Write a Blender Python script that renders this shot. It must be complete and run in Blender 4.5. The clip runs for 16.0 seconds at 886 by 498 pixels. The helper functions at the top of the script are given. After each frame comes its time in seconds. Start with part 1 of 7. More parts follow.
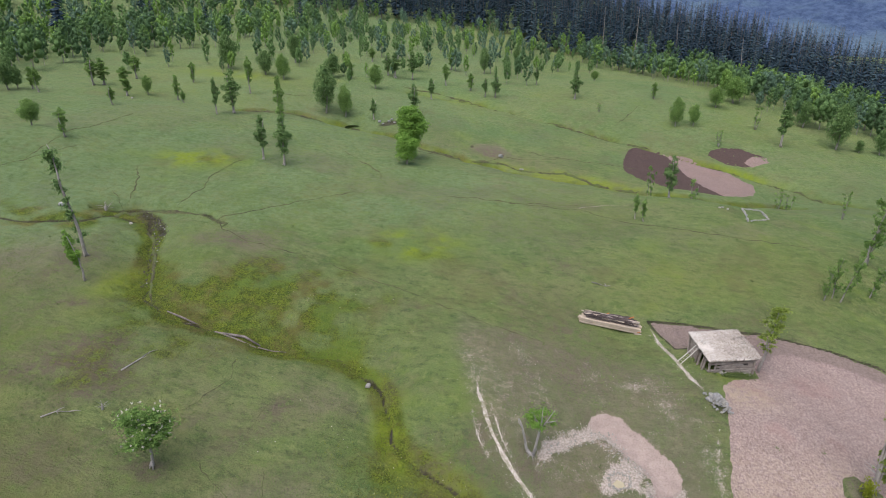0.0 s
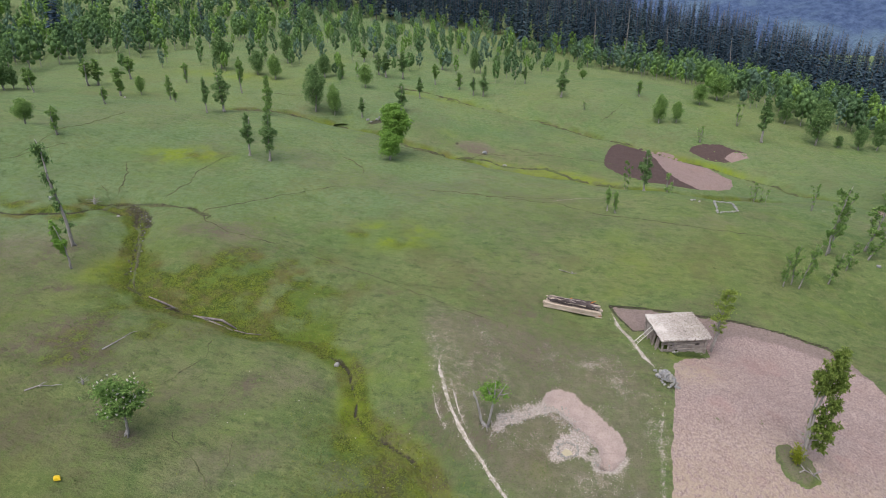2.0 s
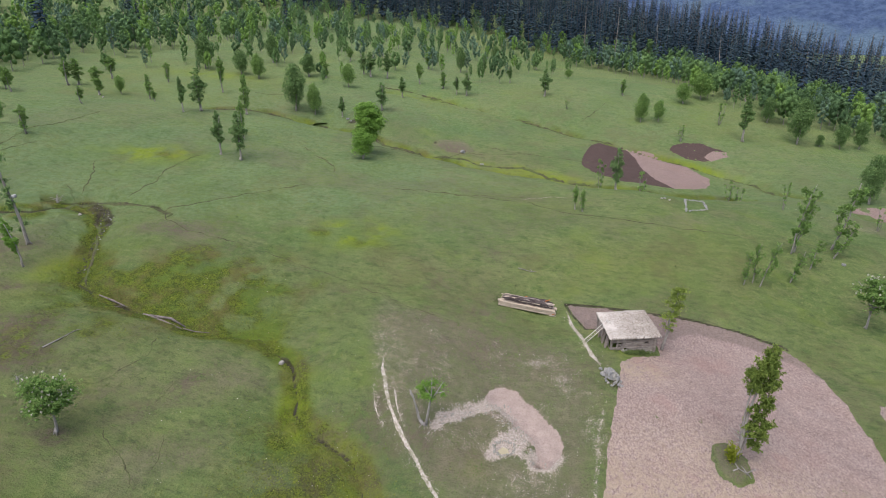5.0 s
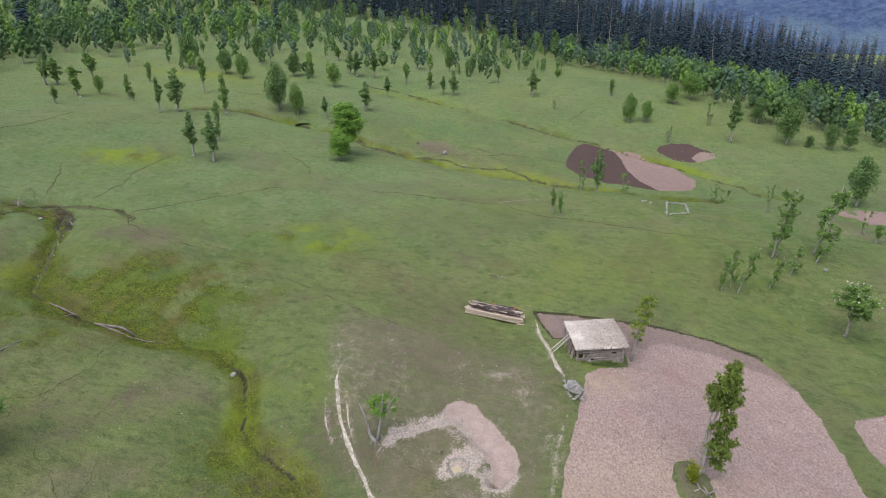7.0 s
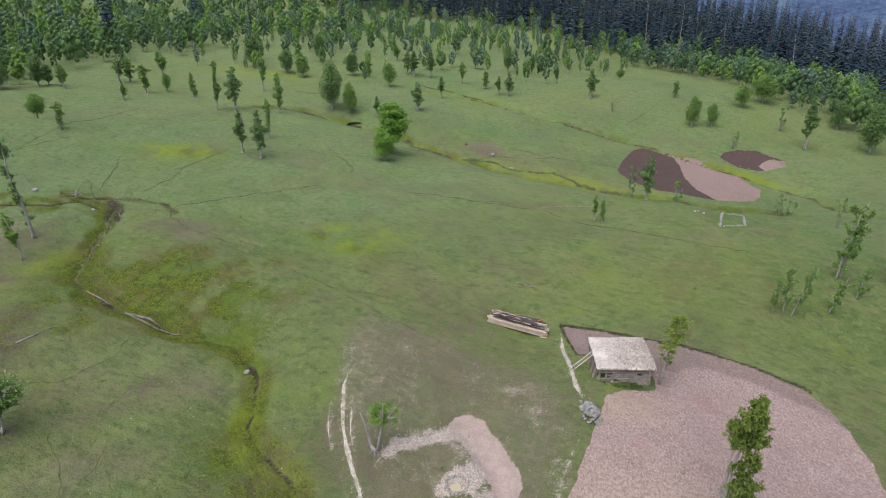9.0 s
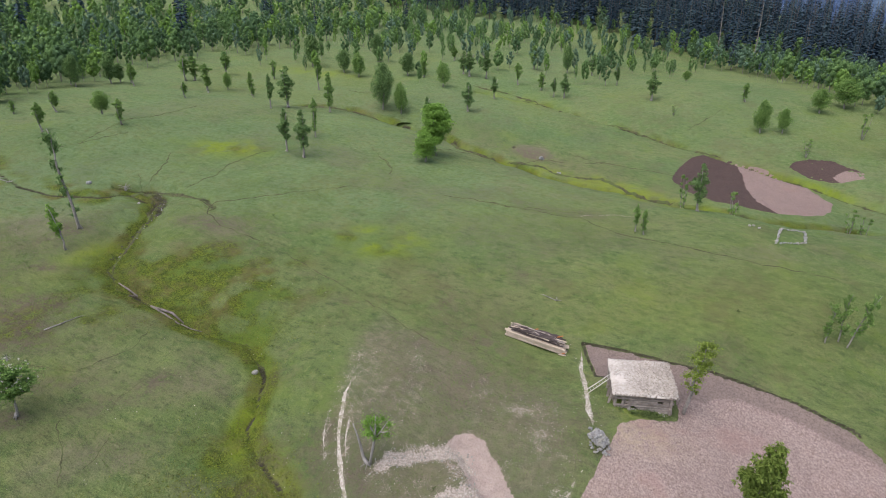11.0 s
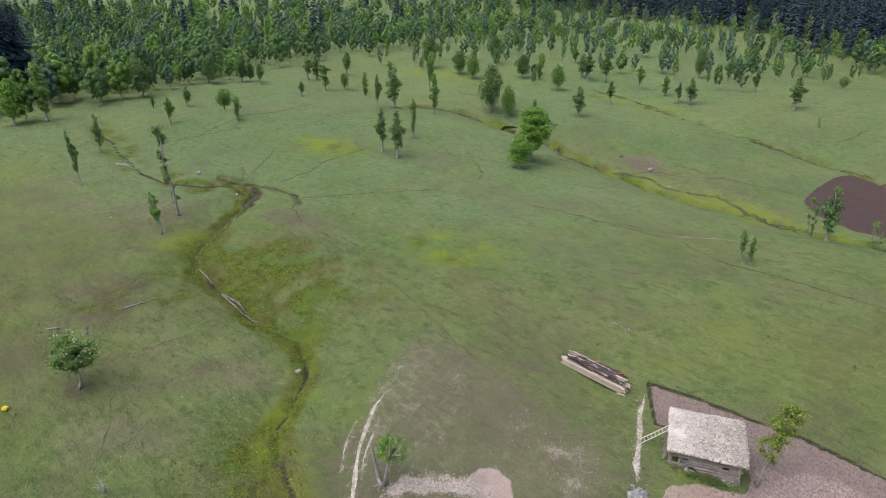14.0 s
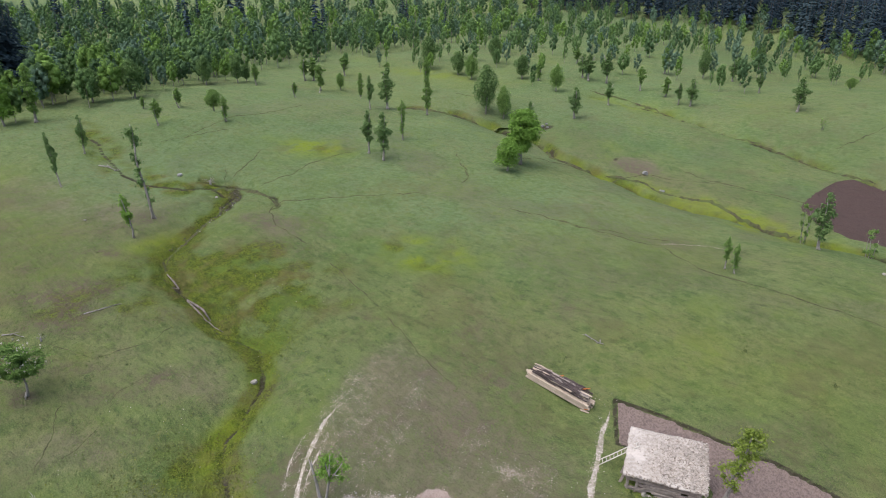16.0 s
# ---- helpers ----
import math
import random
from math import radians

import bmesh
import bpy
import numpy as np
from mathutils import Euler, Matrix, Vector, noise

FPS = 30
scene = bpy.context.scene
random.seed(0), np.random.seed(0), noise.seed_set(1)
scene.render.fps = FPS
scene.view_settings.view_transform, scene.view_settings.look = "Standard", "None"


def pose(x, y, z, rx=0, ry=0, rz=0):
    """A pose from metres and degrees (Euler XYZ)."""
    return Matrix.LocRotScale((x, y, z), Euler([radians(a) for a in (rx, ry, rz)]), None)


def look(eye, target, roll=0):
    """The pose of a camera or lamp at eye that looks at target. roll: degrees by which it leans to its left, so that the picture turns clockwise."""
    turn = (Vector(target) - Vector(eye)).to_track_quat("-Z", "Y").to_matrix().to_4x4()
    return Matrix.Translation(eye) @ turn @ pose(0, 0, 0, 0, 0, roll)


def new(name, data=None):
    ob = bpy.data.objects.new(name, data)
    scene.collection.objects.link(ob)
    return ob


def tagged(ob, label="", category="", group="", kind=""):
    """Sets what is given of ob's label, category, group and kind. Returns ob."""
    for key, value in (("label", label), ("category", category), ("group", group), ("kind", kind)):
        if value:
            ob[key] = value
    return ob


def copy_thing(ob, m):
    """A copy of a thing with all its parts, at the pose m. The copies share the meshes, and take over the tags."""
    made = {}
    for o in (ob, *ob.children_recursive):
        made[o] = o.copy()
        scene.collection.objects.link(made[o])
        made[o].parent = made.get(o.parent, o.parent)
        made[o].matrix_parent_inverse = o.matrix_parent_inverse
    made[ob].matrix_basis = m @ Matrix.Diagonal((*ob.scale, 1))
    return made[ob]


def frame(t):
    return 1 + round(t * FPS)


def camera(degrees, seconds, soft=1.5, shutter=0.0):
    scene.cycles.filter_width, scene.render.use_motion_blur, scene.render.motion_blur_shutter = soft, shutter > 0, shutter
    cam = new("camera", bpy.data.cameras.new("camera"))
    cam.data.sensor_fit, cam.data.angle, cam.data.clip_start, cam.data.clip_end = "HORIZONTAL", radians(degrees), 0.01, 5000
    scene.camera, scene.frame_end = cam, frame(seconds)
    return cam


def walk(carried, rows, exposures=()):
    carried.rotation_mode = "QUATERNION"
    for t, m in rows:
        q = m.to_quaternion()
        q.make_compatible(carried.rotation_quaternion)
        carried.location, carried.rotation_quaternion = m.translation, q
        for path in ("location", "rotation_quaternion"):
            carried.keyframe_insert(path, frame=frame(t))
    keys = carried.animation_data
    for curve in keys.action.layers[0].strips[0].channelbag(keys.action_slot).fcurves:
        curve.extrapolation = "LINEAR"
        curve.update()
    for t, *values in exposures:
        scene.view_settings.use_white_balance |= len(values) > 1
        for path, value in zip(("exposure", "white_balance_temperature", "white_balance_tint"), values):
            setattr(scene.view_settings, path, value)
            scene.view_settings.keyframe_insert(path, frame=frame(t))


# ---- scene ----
cam = camera(76.44, 16.0, soft=1.0)
PATH = [
    (0, (-11.526, 1.372, 29.525), (-11.485, 10.770, 26.108), 0.29),
    (0.5, (-10.940, 0.359, 29.495), (-10.905, 9.758, 26.082), 0.22),
    (1, (-10.097, -0.514, 29.403), (-10.074, 8.887, 25.993), 0.12),
    (1.5, (-9.106, -1.206, 29.253), (-9.088, 8.198, 25.852), 0.05),
    (2, (-7.985, -1.793, 29.161), (-7.973, 7.611, 25.760), -0.02),
    (2.5, (-6.793, -2.249, 28.985), (-6.785, 7.155, 25.584), -0.05),
    (3, (-5.665, -2.508, 28.850), (-5.666, 6.898, 25.455), -0.08),
    (3.5, (-4.708, -2.540, 28.797), (-4.715, 6.865, 25.398), -0.08),
    (4, (-4.070, -2.387, 28.768), (-4.085, 7.018, 25.370), -0.11),
    (4.2, (-3.810, -2.287, 28.786), (-3.829, 7.120, 25.394), -0.09),
    (6.5, (0.000, 0.000, 28.840), (-0.005, 9.402, 25.435), -0.11),
    (7, (1.093, 0.491, 28.844), (1.085, 9.893, 25.435), -0.09),
    (7.5, (2.187, 0.935, 28.871), (2.175, 10.335, 25.459), -0.05),
    (8, (3.252, 1.467, 28.815), (3.230, 10.867, 25.405), -0.10),
    (8.5, (4.352, 2.007, 28.791), (3.622, 11.380, 25.382), -0.12),
    (9, (5.132, 2.522, 28.830), (4.014, 11.856, 25.422), -0.09),
    (9.2, (5.678, 2.779, 28.850), (4.219, 12.064, 25.435), -0.02),
    (11.3, (9.744, 5.775, 28.908), (7.343, 14.867, 25.507), -0.04),
    (11.5, (10.098, 6.082, 28.893), (7.529, 15.131, 25.498), -0.05),
    (12, (10.958, 6.915, 28.862), (8.204, 15.909, 25.468), -0.04),
    (12.5, (11.553, 7.652, 28.763), (8.323, 16.490, 25.379), 0.07),
    (13, (12.553, 8.619, 28.738), (8.522, 17.125, 25.362), 0.09),
    (13.5, (13.334, 9.572, 28.767), (9.149, 18.002, 25.388), 0.07),
    (14, (14.030, 10.499, 28.807), (9.802, 18.907, 25.427), 0.07),
    (14.5, (14.703, 11.461, 28.919), (10.451, 19.854, 25.532), 0.08),
    (15, (15.470, 12.490, 28.899), (11.195, 20.873, 25.516), 0.07),
    (15.5, (16.327, 13.422, 28.881), (12.038, 21.799, 25.500), 0.04),
    (16, (17.178, 14.376, 28.833), (12.754, 22.685, 25.457), 0.02),
]
walk(cam, [(t, look(eye, target, roll)) for t, eye, target, roll in PATH])

# ---- sky and light: bright overcast ----
sky_world = bpy.data.worlds.new("overcast_sky")
scene.world = sky_world
sky_world.use_nodes = True
wt = sky_world.node_tree
wt.nodes.clear()
w_out = wt.nodes.new("ShaderNodeOutputWorld")
w_bg = wt.nodes.new("ShaderNodeBackground")
w_sky = wt.nodes.new("ShaderNodeTexSky")
w_sky.sky_type, w_sky.sun_disc = "NISHITA", False
w_sky.sun_elevation, w_sky.sun_rotation = radians(67), radians(215)
w_sky.air_density, w_sky.dust_density, w_sky.ozone_density = 1.0, 4.0, 1.0
w_grey = wt.nodes.new("ShaderNodeHueSaturation")
w_grey.inputs["Saturation"].default_value = 0.86
wt.links.new(w_sky.outputs[0], w_grey.inputs["Color"])
wt.links.new(w_grey.outputs[0], w_bg.inputs["Color"])
wt.links.new(w_bg.outputs[0], w_out.inputs["Surface"])
w_bg.inputs["Strength"].default_value = 0.13

sun = new("sun", bpy.data.lights.new("sun", "SUN"))
sun.data.energy, sun.data.angle, sun.data.color = 1.5, radians(75), (1.0, 0.98, 0.99)
# the sun stands behind the camera to its left, high up
sun.matrix_world = look((-30, -42, 120), (0, 0, 0))
scene.view_settings.exposure = 0.66

# ---- materials ----


class Graph:
    """A small builder of shader graphs."""

    def __init__(self, name, rough=0.9, spec=0.2):
        self.mat = bpy.data.materials.new(name)
        self.mat.use_nodes = True
        self.tree = self.mat.node_tree
        self.bsdf = self.tree.nodes["Principled BSDF"]
        self.bsdf.inputs["Roughness"].default_value = rough
        self.bsdf.inputs["Specular IOR Level"].default_value = spec
        self.where = self.tree.nodes.new("ShaderNodeTexCoord").outputs["Object"]

    def link(self, a, b):
        self.tree.links.new(a, b)
        return a

    def noise(self, scale, detail=4.0, rough=0.55, stretch=None, along=None):
        n = self.tree.nodes.new("ShaderNodeTexNoise")
        n.inputs["Scale"].default_value, n.inputs["Detail"].default_value, n.inputs["Roughness"].default_value = scale, detail, rough
        where = self.where
        if stretch:
            m = self.tree.nodes.new("ShaderNodeMapping")
            m.inputs["Scale"].default_value = stretch
            self.link(where, m.inputs["Vector"])
            where = m.outputs[0]
        if along:
            # drawn out along a bearing on the ground: degrees, length, width
            m = self.tree.nodes.new("ShaderNodeMapping")
            m.vector_type = "TEXTURE"
            m.inputs["Rotation"].default_value = (0, 0, radians(along[0]))
            m.inputs["Scale"].default_value = (along[1], along[2], 1.0)
            self.link(where, m.inputs["Vector"])
            where = m.outputs[0]
        self.link(where, n.inputs["Vector"])
        return n.outputs["Fac"]

    def cells(self, scale):
        n = self.tree.nodes.new("ShaderNodeTexVoronoi")
        n.inputs["Scale"].default_value = scale
        self.link(self.where, n.inputs["Vector"])
        return n.outputs["Distance"]

    def ramp(self, fac, lo, hi):
        n = self.tree.nodes.new("ShaderNodeMapRange")
        n.interpolation_type = "SMOOTHSTEP"
        n.inputs["From Min"].default_value, n.inputs["From Max"].default_value = lo, hi
        self.link(fac, n.inputs["Value"])
        return n.outputs[0]

    def calc(self, op, a, b):
        n = self.tree.nodes.new("ShaderNodeMath")
        n.operation, n.use_clamp = op, True
        for slot, v in ((0, a), (1, b)):
            if isinstance(v, (int, float)):
                n.inputs[slot].default_value = v
            else:
                self.link(v, n.inputs[slot])
        return n.outputs[0]

    def mix(self, fac, a, b):
        n = self.tree.nodes.new("ShaderNodeMix")
        n.data_type = "RGBA"
        for slot, v in ((0, fac), (6, a), (7, b)):
            if isinstance(v, (int, float)):
                n.inputs[slot].default_value = v
            elif isinstance(v, tuple):
                n.inputs[slot].default_value = (*v, 1.0)
            else:
                self.link(v, n.inputs[slot])
        return n.outputs[2]

    def island(self):
        return self.tree.nodes.new("ShaderNodeNewGeometry").outputs["Random Per Island"]

    def piece(self):
        return self.tree.nodes.new("ShaderNodeObjectInfo").outputs["Random"]

    def cover(self, name):
        n = self.tree.nodes.new("ShaderNodeAttribute")
        n.attribute_name = name
        return n.outputs["Fac"]

    def colour(self, c):
        if isinstance(c, tuple):
            self.bsdf.inputs["Base Color"].default_value = (*c, 1)
        else:
            self.link(c, self.bsdf.inputs["Base Color"])
        return self

    def bump(self, height, strength, distance):
        n = self.tree.nodes.new("ShaderNodeBump")
        n.inputs["Strength"].default_value, n.inputs["Distance"].default_value = strength, distance
        self.link(height, n.inputs["Height"])
        self.link(n.outputs[0], self.bsdf.inputs["Normal"])
        return self


def ground_material():
    g = Graph("meadow", 0.95, 0.1)
    big, mid, fine, tuft = g.noise(0.035, 4), g.noise(0.20, 5, 0.62), g.noise(1.3, 6, 0.68), g.noise(7.0, 4, 0.65)
    grain = g.noise(17.0, 3, 0.6)
    streak, blotch = g.noise(1.5, 5, 0.7, along=(-12, 2.2, 0.9)), g.noise(0.5, 5, 0.66, along=(-12, 1.5, 0.9))
    c = g.mix(g.ramp(big, 0.35, 0.65), (0.152, 0.184, 0.070), (0.092, 0.150, 0.044))
    c = g.mix(g.calc("MULTIPLY", g.ramp(mid, 0.46, 0.60), 0.7), c, (0.170, 0.178, 0.078))
    c = g.mix(g.calc("MULTIPLY", g.ramp(blotch, 0.50, 0.64), 0.75), c, (0.070, 0.124, 0.034))
    c = g.mix(g.calc("MULTIPLY", g.ramp(blotch, 0.44, 0.34), 0.65), c, (0.146, 0.207, 0.056))
    c = g.mix(g.calc("MULTIPLY", g.ramp(streak, 0.50, 0.64), 0.7), c, (0.060, 0.092, 0.036))
    c = g.mix(g.calc("MULTIPLY", g.ramp(streak, 0.45, 0.33), 0.36), c, (0.185, 0.228, 0.092))
    c = g.mix(g.calc("MULTIPLY", g.ramp(fine, 0.5, 0.66), 0.8), c, (0.192, 0.224, 0.082))
    c = g.mix(g.calc("MULTIPLY", g.ramp(tuft, 0.52, 0.66), 0.55), c, (0.050, 0.072, 0.029))
    c = g.mix(g.calc("MULTIPLY", g.ramp(grain, 0.52, 0.64), 0.65), c, (0.212, 0.242, 0.102))
    c = g.mix(g.calc("MULTIPLY", g.ramp(grain, 0.47, 0.35), 0.65), c, (0.042, 0.060, 0.026))
    vast = g.noise(0.016, 3, 0.6)
    c = g.mix(g.calc("MULTIPLY", g.ramp(vast, 0.50, 0.62), 0.35), c, (0.150, 0.172, 0.048))
    c = g.mix(g.calc("MULTIPLY", g.ramp(vast, 0.48, 0.38), 0.35), c, (0.062, 0.112, 0.040))
    patch = g.noise(0.11, 5, 0.7)
    c = g.mix(g.calc("MULTIPLY", g.ramp(patch, 0.53, 0.65), 0.42), c, (0.118, 0.110, 0.054))
    c = g.mix(g.calc("MULTIPLY", g.ramp(patch, 0.46, 0.34), 0.36), c, (0.148, 0.196, 0.040))
    # short pale turf of the grazed upper pasture, its colour cooled to paint haze
    c = g.mix(g.calc("MULTIPLY", g.cover("grazed"), g.calc("ADD", 0.12, g.calc("MULTIPLY", g.ramp(fine, 0.36, 0.60), 0.48))), c, (0.142, 0.210, 0.106))
    # lush wet herbs
    moss = g.mix(g.ramp(fine, 0.38, 0.66), (0.134, 0.168, 0.024), (0.068, 0.100, 0.019))
    moss = g.mix(g.calc("MULTIPLY", g.ramp(tuft, 0.45, 0.62), 0.8), moss, (0.024, 0.032, 0.009))
    moss = g.mix(g.calc("MULTIPLY", g.ramp(blotch, 0.48, 0.68), 0.55), moss, (0.088, 0.080, 0.028))
    moss = g.mix(g.calc("MULTIPLY", g.ramp(mid, 0.50, 0.62), 0.6), moss, (0.128, 0.112, 0.046))
    moss = g.mix(g.calc("MULTIPLY", g.ramp(mid, 0.46, 0.36), 0.6), moss, (0.104, 0.160, 0.034))
    c = g.mix(g.ramp(g.calc("ADD", g.cover("lush"), g.calc("MULTIPLY", g.calc("SUBTRACT", fine, 0.5), g.cover("lush"))), 0.08, 1.0), c, moss)
    bright = g.mix(g.ramp(fine, 0.3, 0.7), (0.225, 0.285, 0.022), (0.135, 0.185, 0.024))
    c = g.mix(g.calc("MULTIPLY", g.cover("bright"), g.ramp(fine, 0.25, 0.62)), c, bright)
    # worn turf with the soil showing through
    soil = g.mix(g.ramp(fine, 0.38, 0.64), (0.150, 0.138, 0.092), (0.205, 0.168, 0.130))
    soil = g.mix(g.calc("MULTIPLY", g.ramp(tuft, 0.5, 0.68), 0.65), soil, (0.095, 0.098, 0.056))
    worn = g.ramp(g.calc("ADD", g.cover("worn"), g.calc("MULTIPLY", g.calc("SUBTRACT", mid, 0.5), 1.2)), 0.2, 0.85)
    c = g.mix(g.calc("MULTIPLY", worn, 0.68), c, soil)
    c = g.mix(g.calc("MULTIPLY", g.calc("MULTIPLY", g.cover("heath"), g.ramp(fine, 0.3, 0.62)), 0.8), c, (0.120, 0.092, 0.076))
    # dug clay, pale stony soil, wet mud; the mud colour paints some shade too
    clay = g.mix(g.ramp(fine, 0.35, 0.65), (0.450, 0.358, 0.328), (0.370, 0.290, 0.265))
    clay = g.mix(g.calc("MULTIPLY", g.ramp(tuft, 0.48, 0.62), 0.45), clay, (0.270, 0.200, 0.178))
    clay = g.mix(g.calc("MULTIPLY", g.ramp(grain, 0.52, 0.64), 0.5), clay, (0.50, 0.43, 0.385))
    clay_m = g.ramp(g.calc("ADD", g.cover("clay"), g.calc("MULTIPLY", g.calc("SUBTRACT", g.calc("ADD", g.calc("MULTIPLY", fine, 0.4), g.calc("MULTIPLY", tuft, 0.6)), 0.5), 2.0)), 0.36, 0.60)
    c = g.mix(g.calc("MULTIPLY", clay_m, 0.92), c, clay)
    chips = g.ramp(g.cells(6.5), 0.16, 0.04)
    pale = g.mix(g.ramp(tuft, 0.40, 0.60), (0.30, 0.255, 0.22), (0.50, 0.435, 0.385))
    pale = g.mix(chips, pale, (0.66, 0.61, 0.56))
    ragged = g.calc("ADD", g.calc("MULTIPLY", fine, 0.5), g.calc("MULTIPLY", tuft, 0.5))
    pale_m = g.ramp(g.calc("ADD", g.cover("pale"), g.calc("MULTIPLY", g.calc("SUBTRACT", g.calc("ADD", g.calc("MULTIPLY", ragged, 0.5), g.calc("MULTIPLY", grain, 0.5)), 0.5), 3.2)), 0.46, 0.64)
    c = g.mix(g.calc("MULTIPLY", pale_m, 0.9), c, pale)
    mud_and_shade = g.mix(g.ramp(fine, 0.4, 0.6), (0.034, 0.030, 0.020), (0.062, 0.054, 0.040))
    mud_and_shade_m = g.ramp(g.calc("ADD", g.cover("mud_and_shade"), g.calc("MULTIPLY", g.calc("SUBTRACT", ragged, 0.5), 0.8)), 0.55, 0.82)
    c = g.mix(g.calc("MULTIPLY", mud_and_shade_m, 0.92), c, mud_and_shade)
    g.colour(c)
    wave = g.noise(1.3, 4, 0.65, along=(-12, 3.0, 0.9))
    h = g.calc("ADD", g.calc("ADD", g.calc("MULTIPLY", fine, 0.35), g.calc("MULTIPLY", wave, 0.35)), g.calc("ADD", g.calc("MULTIPLY", tuft, 0.2), g.calc("MULTIPLY", grain, 0.1)))
    return g.bump(h, 1.0, 0.75).mat


def soil_material(name, a, b, dark, wet=None, straw=None):
    g = Graph(name, 0.95, 0.1)
    mid, fine, clod = g.noise(0.35, 4), g.noise(2.2, 5, 0.65), g.noise(6.5, 4, 0.72, (1.0, 0.7, 1.0))
    grit = g.noise(16.0, 3, 0.6)
    c = g.mix(g.ramp(mid, 0.35, 0.65), a, b)
    c = g.mix(g.calc("MULTIPLY", g.ramp(clod, 0.46, 0.60), 0.8), c, dark)
    c = g.mix(g.calc("MULTIPLY", g.ramp(clod, 0.46, 0.36), 0.75), c, tuple(min(1, v * 1.35) for v in b))
    c = g.mix(g.calc("MULTIPLY", g.ramp(grit, 0.50, 0.60), 0.55), c, tuple(min(1, v * 1.4) for v in a))
    c = g.mix(g.calc("MULTIPLY", g.ramp(grit, 0.46, 0.36), 0.5), c, dark)
    c = g.mix(g.calc("MULTIPLY", g.ramp(g.noise(0.16, 3), 0.55, 0.7), 0.5), c, tuple(v * w for v, w in zip(a, (1.02, 0.84, 0.84))))
    c = g.mix(g.calc("MULTIPLY", g.ramp(fine, 0.52, 0.75), 0.5), c, tuple(min(1, v * 1.25) for v in a))
    if straw:
        c = g.mix(g.calc("MULTIPLY", g.calc("MULTIPLY", g.cover("straw"), g.ramp(fine, 0.36, 0.58)), 0.7), c, straw)
    if wet:
        m = g.ramp(g.calc("ADD", g.cover("wet"), g.calc("MULTIPLY", g.calc("SUBTRACT", mid, 0.5), 1.3)), 0.42, 0.62)
        c = g.mix(m, c, g.mix(g.ramp(clod, 0.4, 0.62), wet, tuple(v * 0.66 for v in wet)))
    g.colour(c)
    return g.bump(g.calc("ADD", g.calc("MULTIPLY", clod, 0.6), g.calc("MULTIPLY", fine, 0.4)), 1.0, 0.3).mat


def leaf_material(name, a, b, thin=0.35, spread=0.0, rough=0.7, spec=0.15, tufts=0.0):
    """Foliage: leaf by leaf between two greens, with light passing through."""
    g = Graph(name, rough, spec)
    c = g.mix(g.island(), a, b)
    c = g.mix(g.calc("MULTIPLY", g.ramp(g.noise(0.9, 2), 0.4, 0.65), 0.5), c, tuple(v * 0.7 for v in a))
    c = g.mix(g.calc("MULTIPLY", g.ramp(g.noise(0.16, 1), 0.40, 0.60), spread), c, tuple(v * w for v, w in zip(a, (0.55, 0.62, 0.75))))
    g.colour(c)
    if tufts:
        leafy = g.noise(2.6, 4, 0.7)
        g.colour(g.mix(g.calc("MULTIPLY", g.ramp(leafy, 0.42, 0.62), 0.45), c, tuple(v * 1.5 for v in b)))
        g.bump(leafy, 1.0, tufts)
    t = g.tree.nodes.new("ShaderNodeBsdfTranslucent")
    g.link(c, t.inputs["Color"])
    m = g.tree.nodes.new("ShaderNodeMixShader")
    m.inputs[0].default_value = thin
    g.link(g.bsdf.outputs[0], m.inputs[1])
    g.link(t.outputs[0], m.inputs[2])
    g.link(m.outputs[0], g.tree.nodes["Material Output"].inputs["Surface"])
    return g.mat


def wood_material(name, a, b, dark, stretch, per_piece=True, rough=0.85):
    g = Graph(name, rough, 0.2)
    grain, big = g.noise(7.0, 5, 0.65, stretch), g.noise(1.1, 3)
    c = g.mix(g.ramp(grain, 0.35, 0.65), a, b)
    c = g.mix(g.calc("MULTIPLY", g.ramp(big, 0.45, 0.7), 0.6), c, dark)
    if per_piece:
        c = g.mix(g.calc("MULTIPLY", g.piece(), 0.55), c, tuple(v * 0.55 for v in a))
    g.colour(c)
    return g.bump(grain, 0.6, 0.03).mat


def stone_material(name, a, b):
    g = Graph(name, 0.9, 0.2)
    c = g.mix(g.ramp(g.noise(5.0, 5, 0.6), 0.35, 0.65), a, b)
    c = g.mix(g.calc("MULTIPLY", g.piece(), 0.6), c, tuple(v * 0.6 for v in b))
    c = g.mix(g.calc("MULTIPLY", g.ramp(g.noise(1.6, 3), 0.52, 0.7), 0.5), c, (0.10, 0.11, 0.07))
    g.colour(c)
    return g.bump(g.noise(12.0, 4), 0.6, 0.03).mat


MEADOW = ground_material()
SOIL_NEAR = soil_material("dry_ploughed_soil", (0.298, 0.225, 0.203), (0.328, 0.258, 0.234), (0.168, 0.123, 0.111), wet=(0.246, 0.190, 0.170), straw=(0.375, 0.300, 0.215))
SOIL_FAR = soil_material("half_dry_soil", (0.250, 0.184, 0.166), (0.22, 0.162, 0.147), (0.17, 0.122, 0.108), wet=(0.092, 0.064, 0.058))
LEAF = leaf_material("leaf_green", (0.128, 0.235, 0.060), (0.275, 0.410, 0.125), 0.38)
LEAF_DARK = leaf_material("leaf_deep_green", (0.105, 0.192, 0.066), (0.215, 0.325, 0.120), 0.35)
LEAF_BRIGHT = leaf_material("leaf_fresh_green", (0.160, 0.300, 0.052), (0.230, 0.385, 0.085), 0.38)
LEAF_YELLOW = leaf_material("leaf_yellow_green", (0.21, 0.26, 0.022), (0.28, 0.31, 0.04), 0.4)
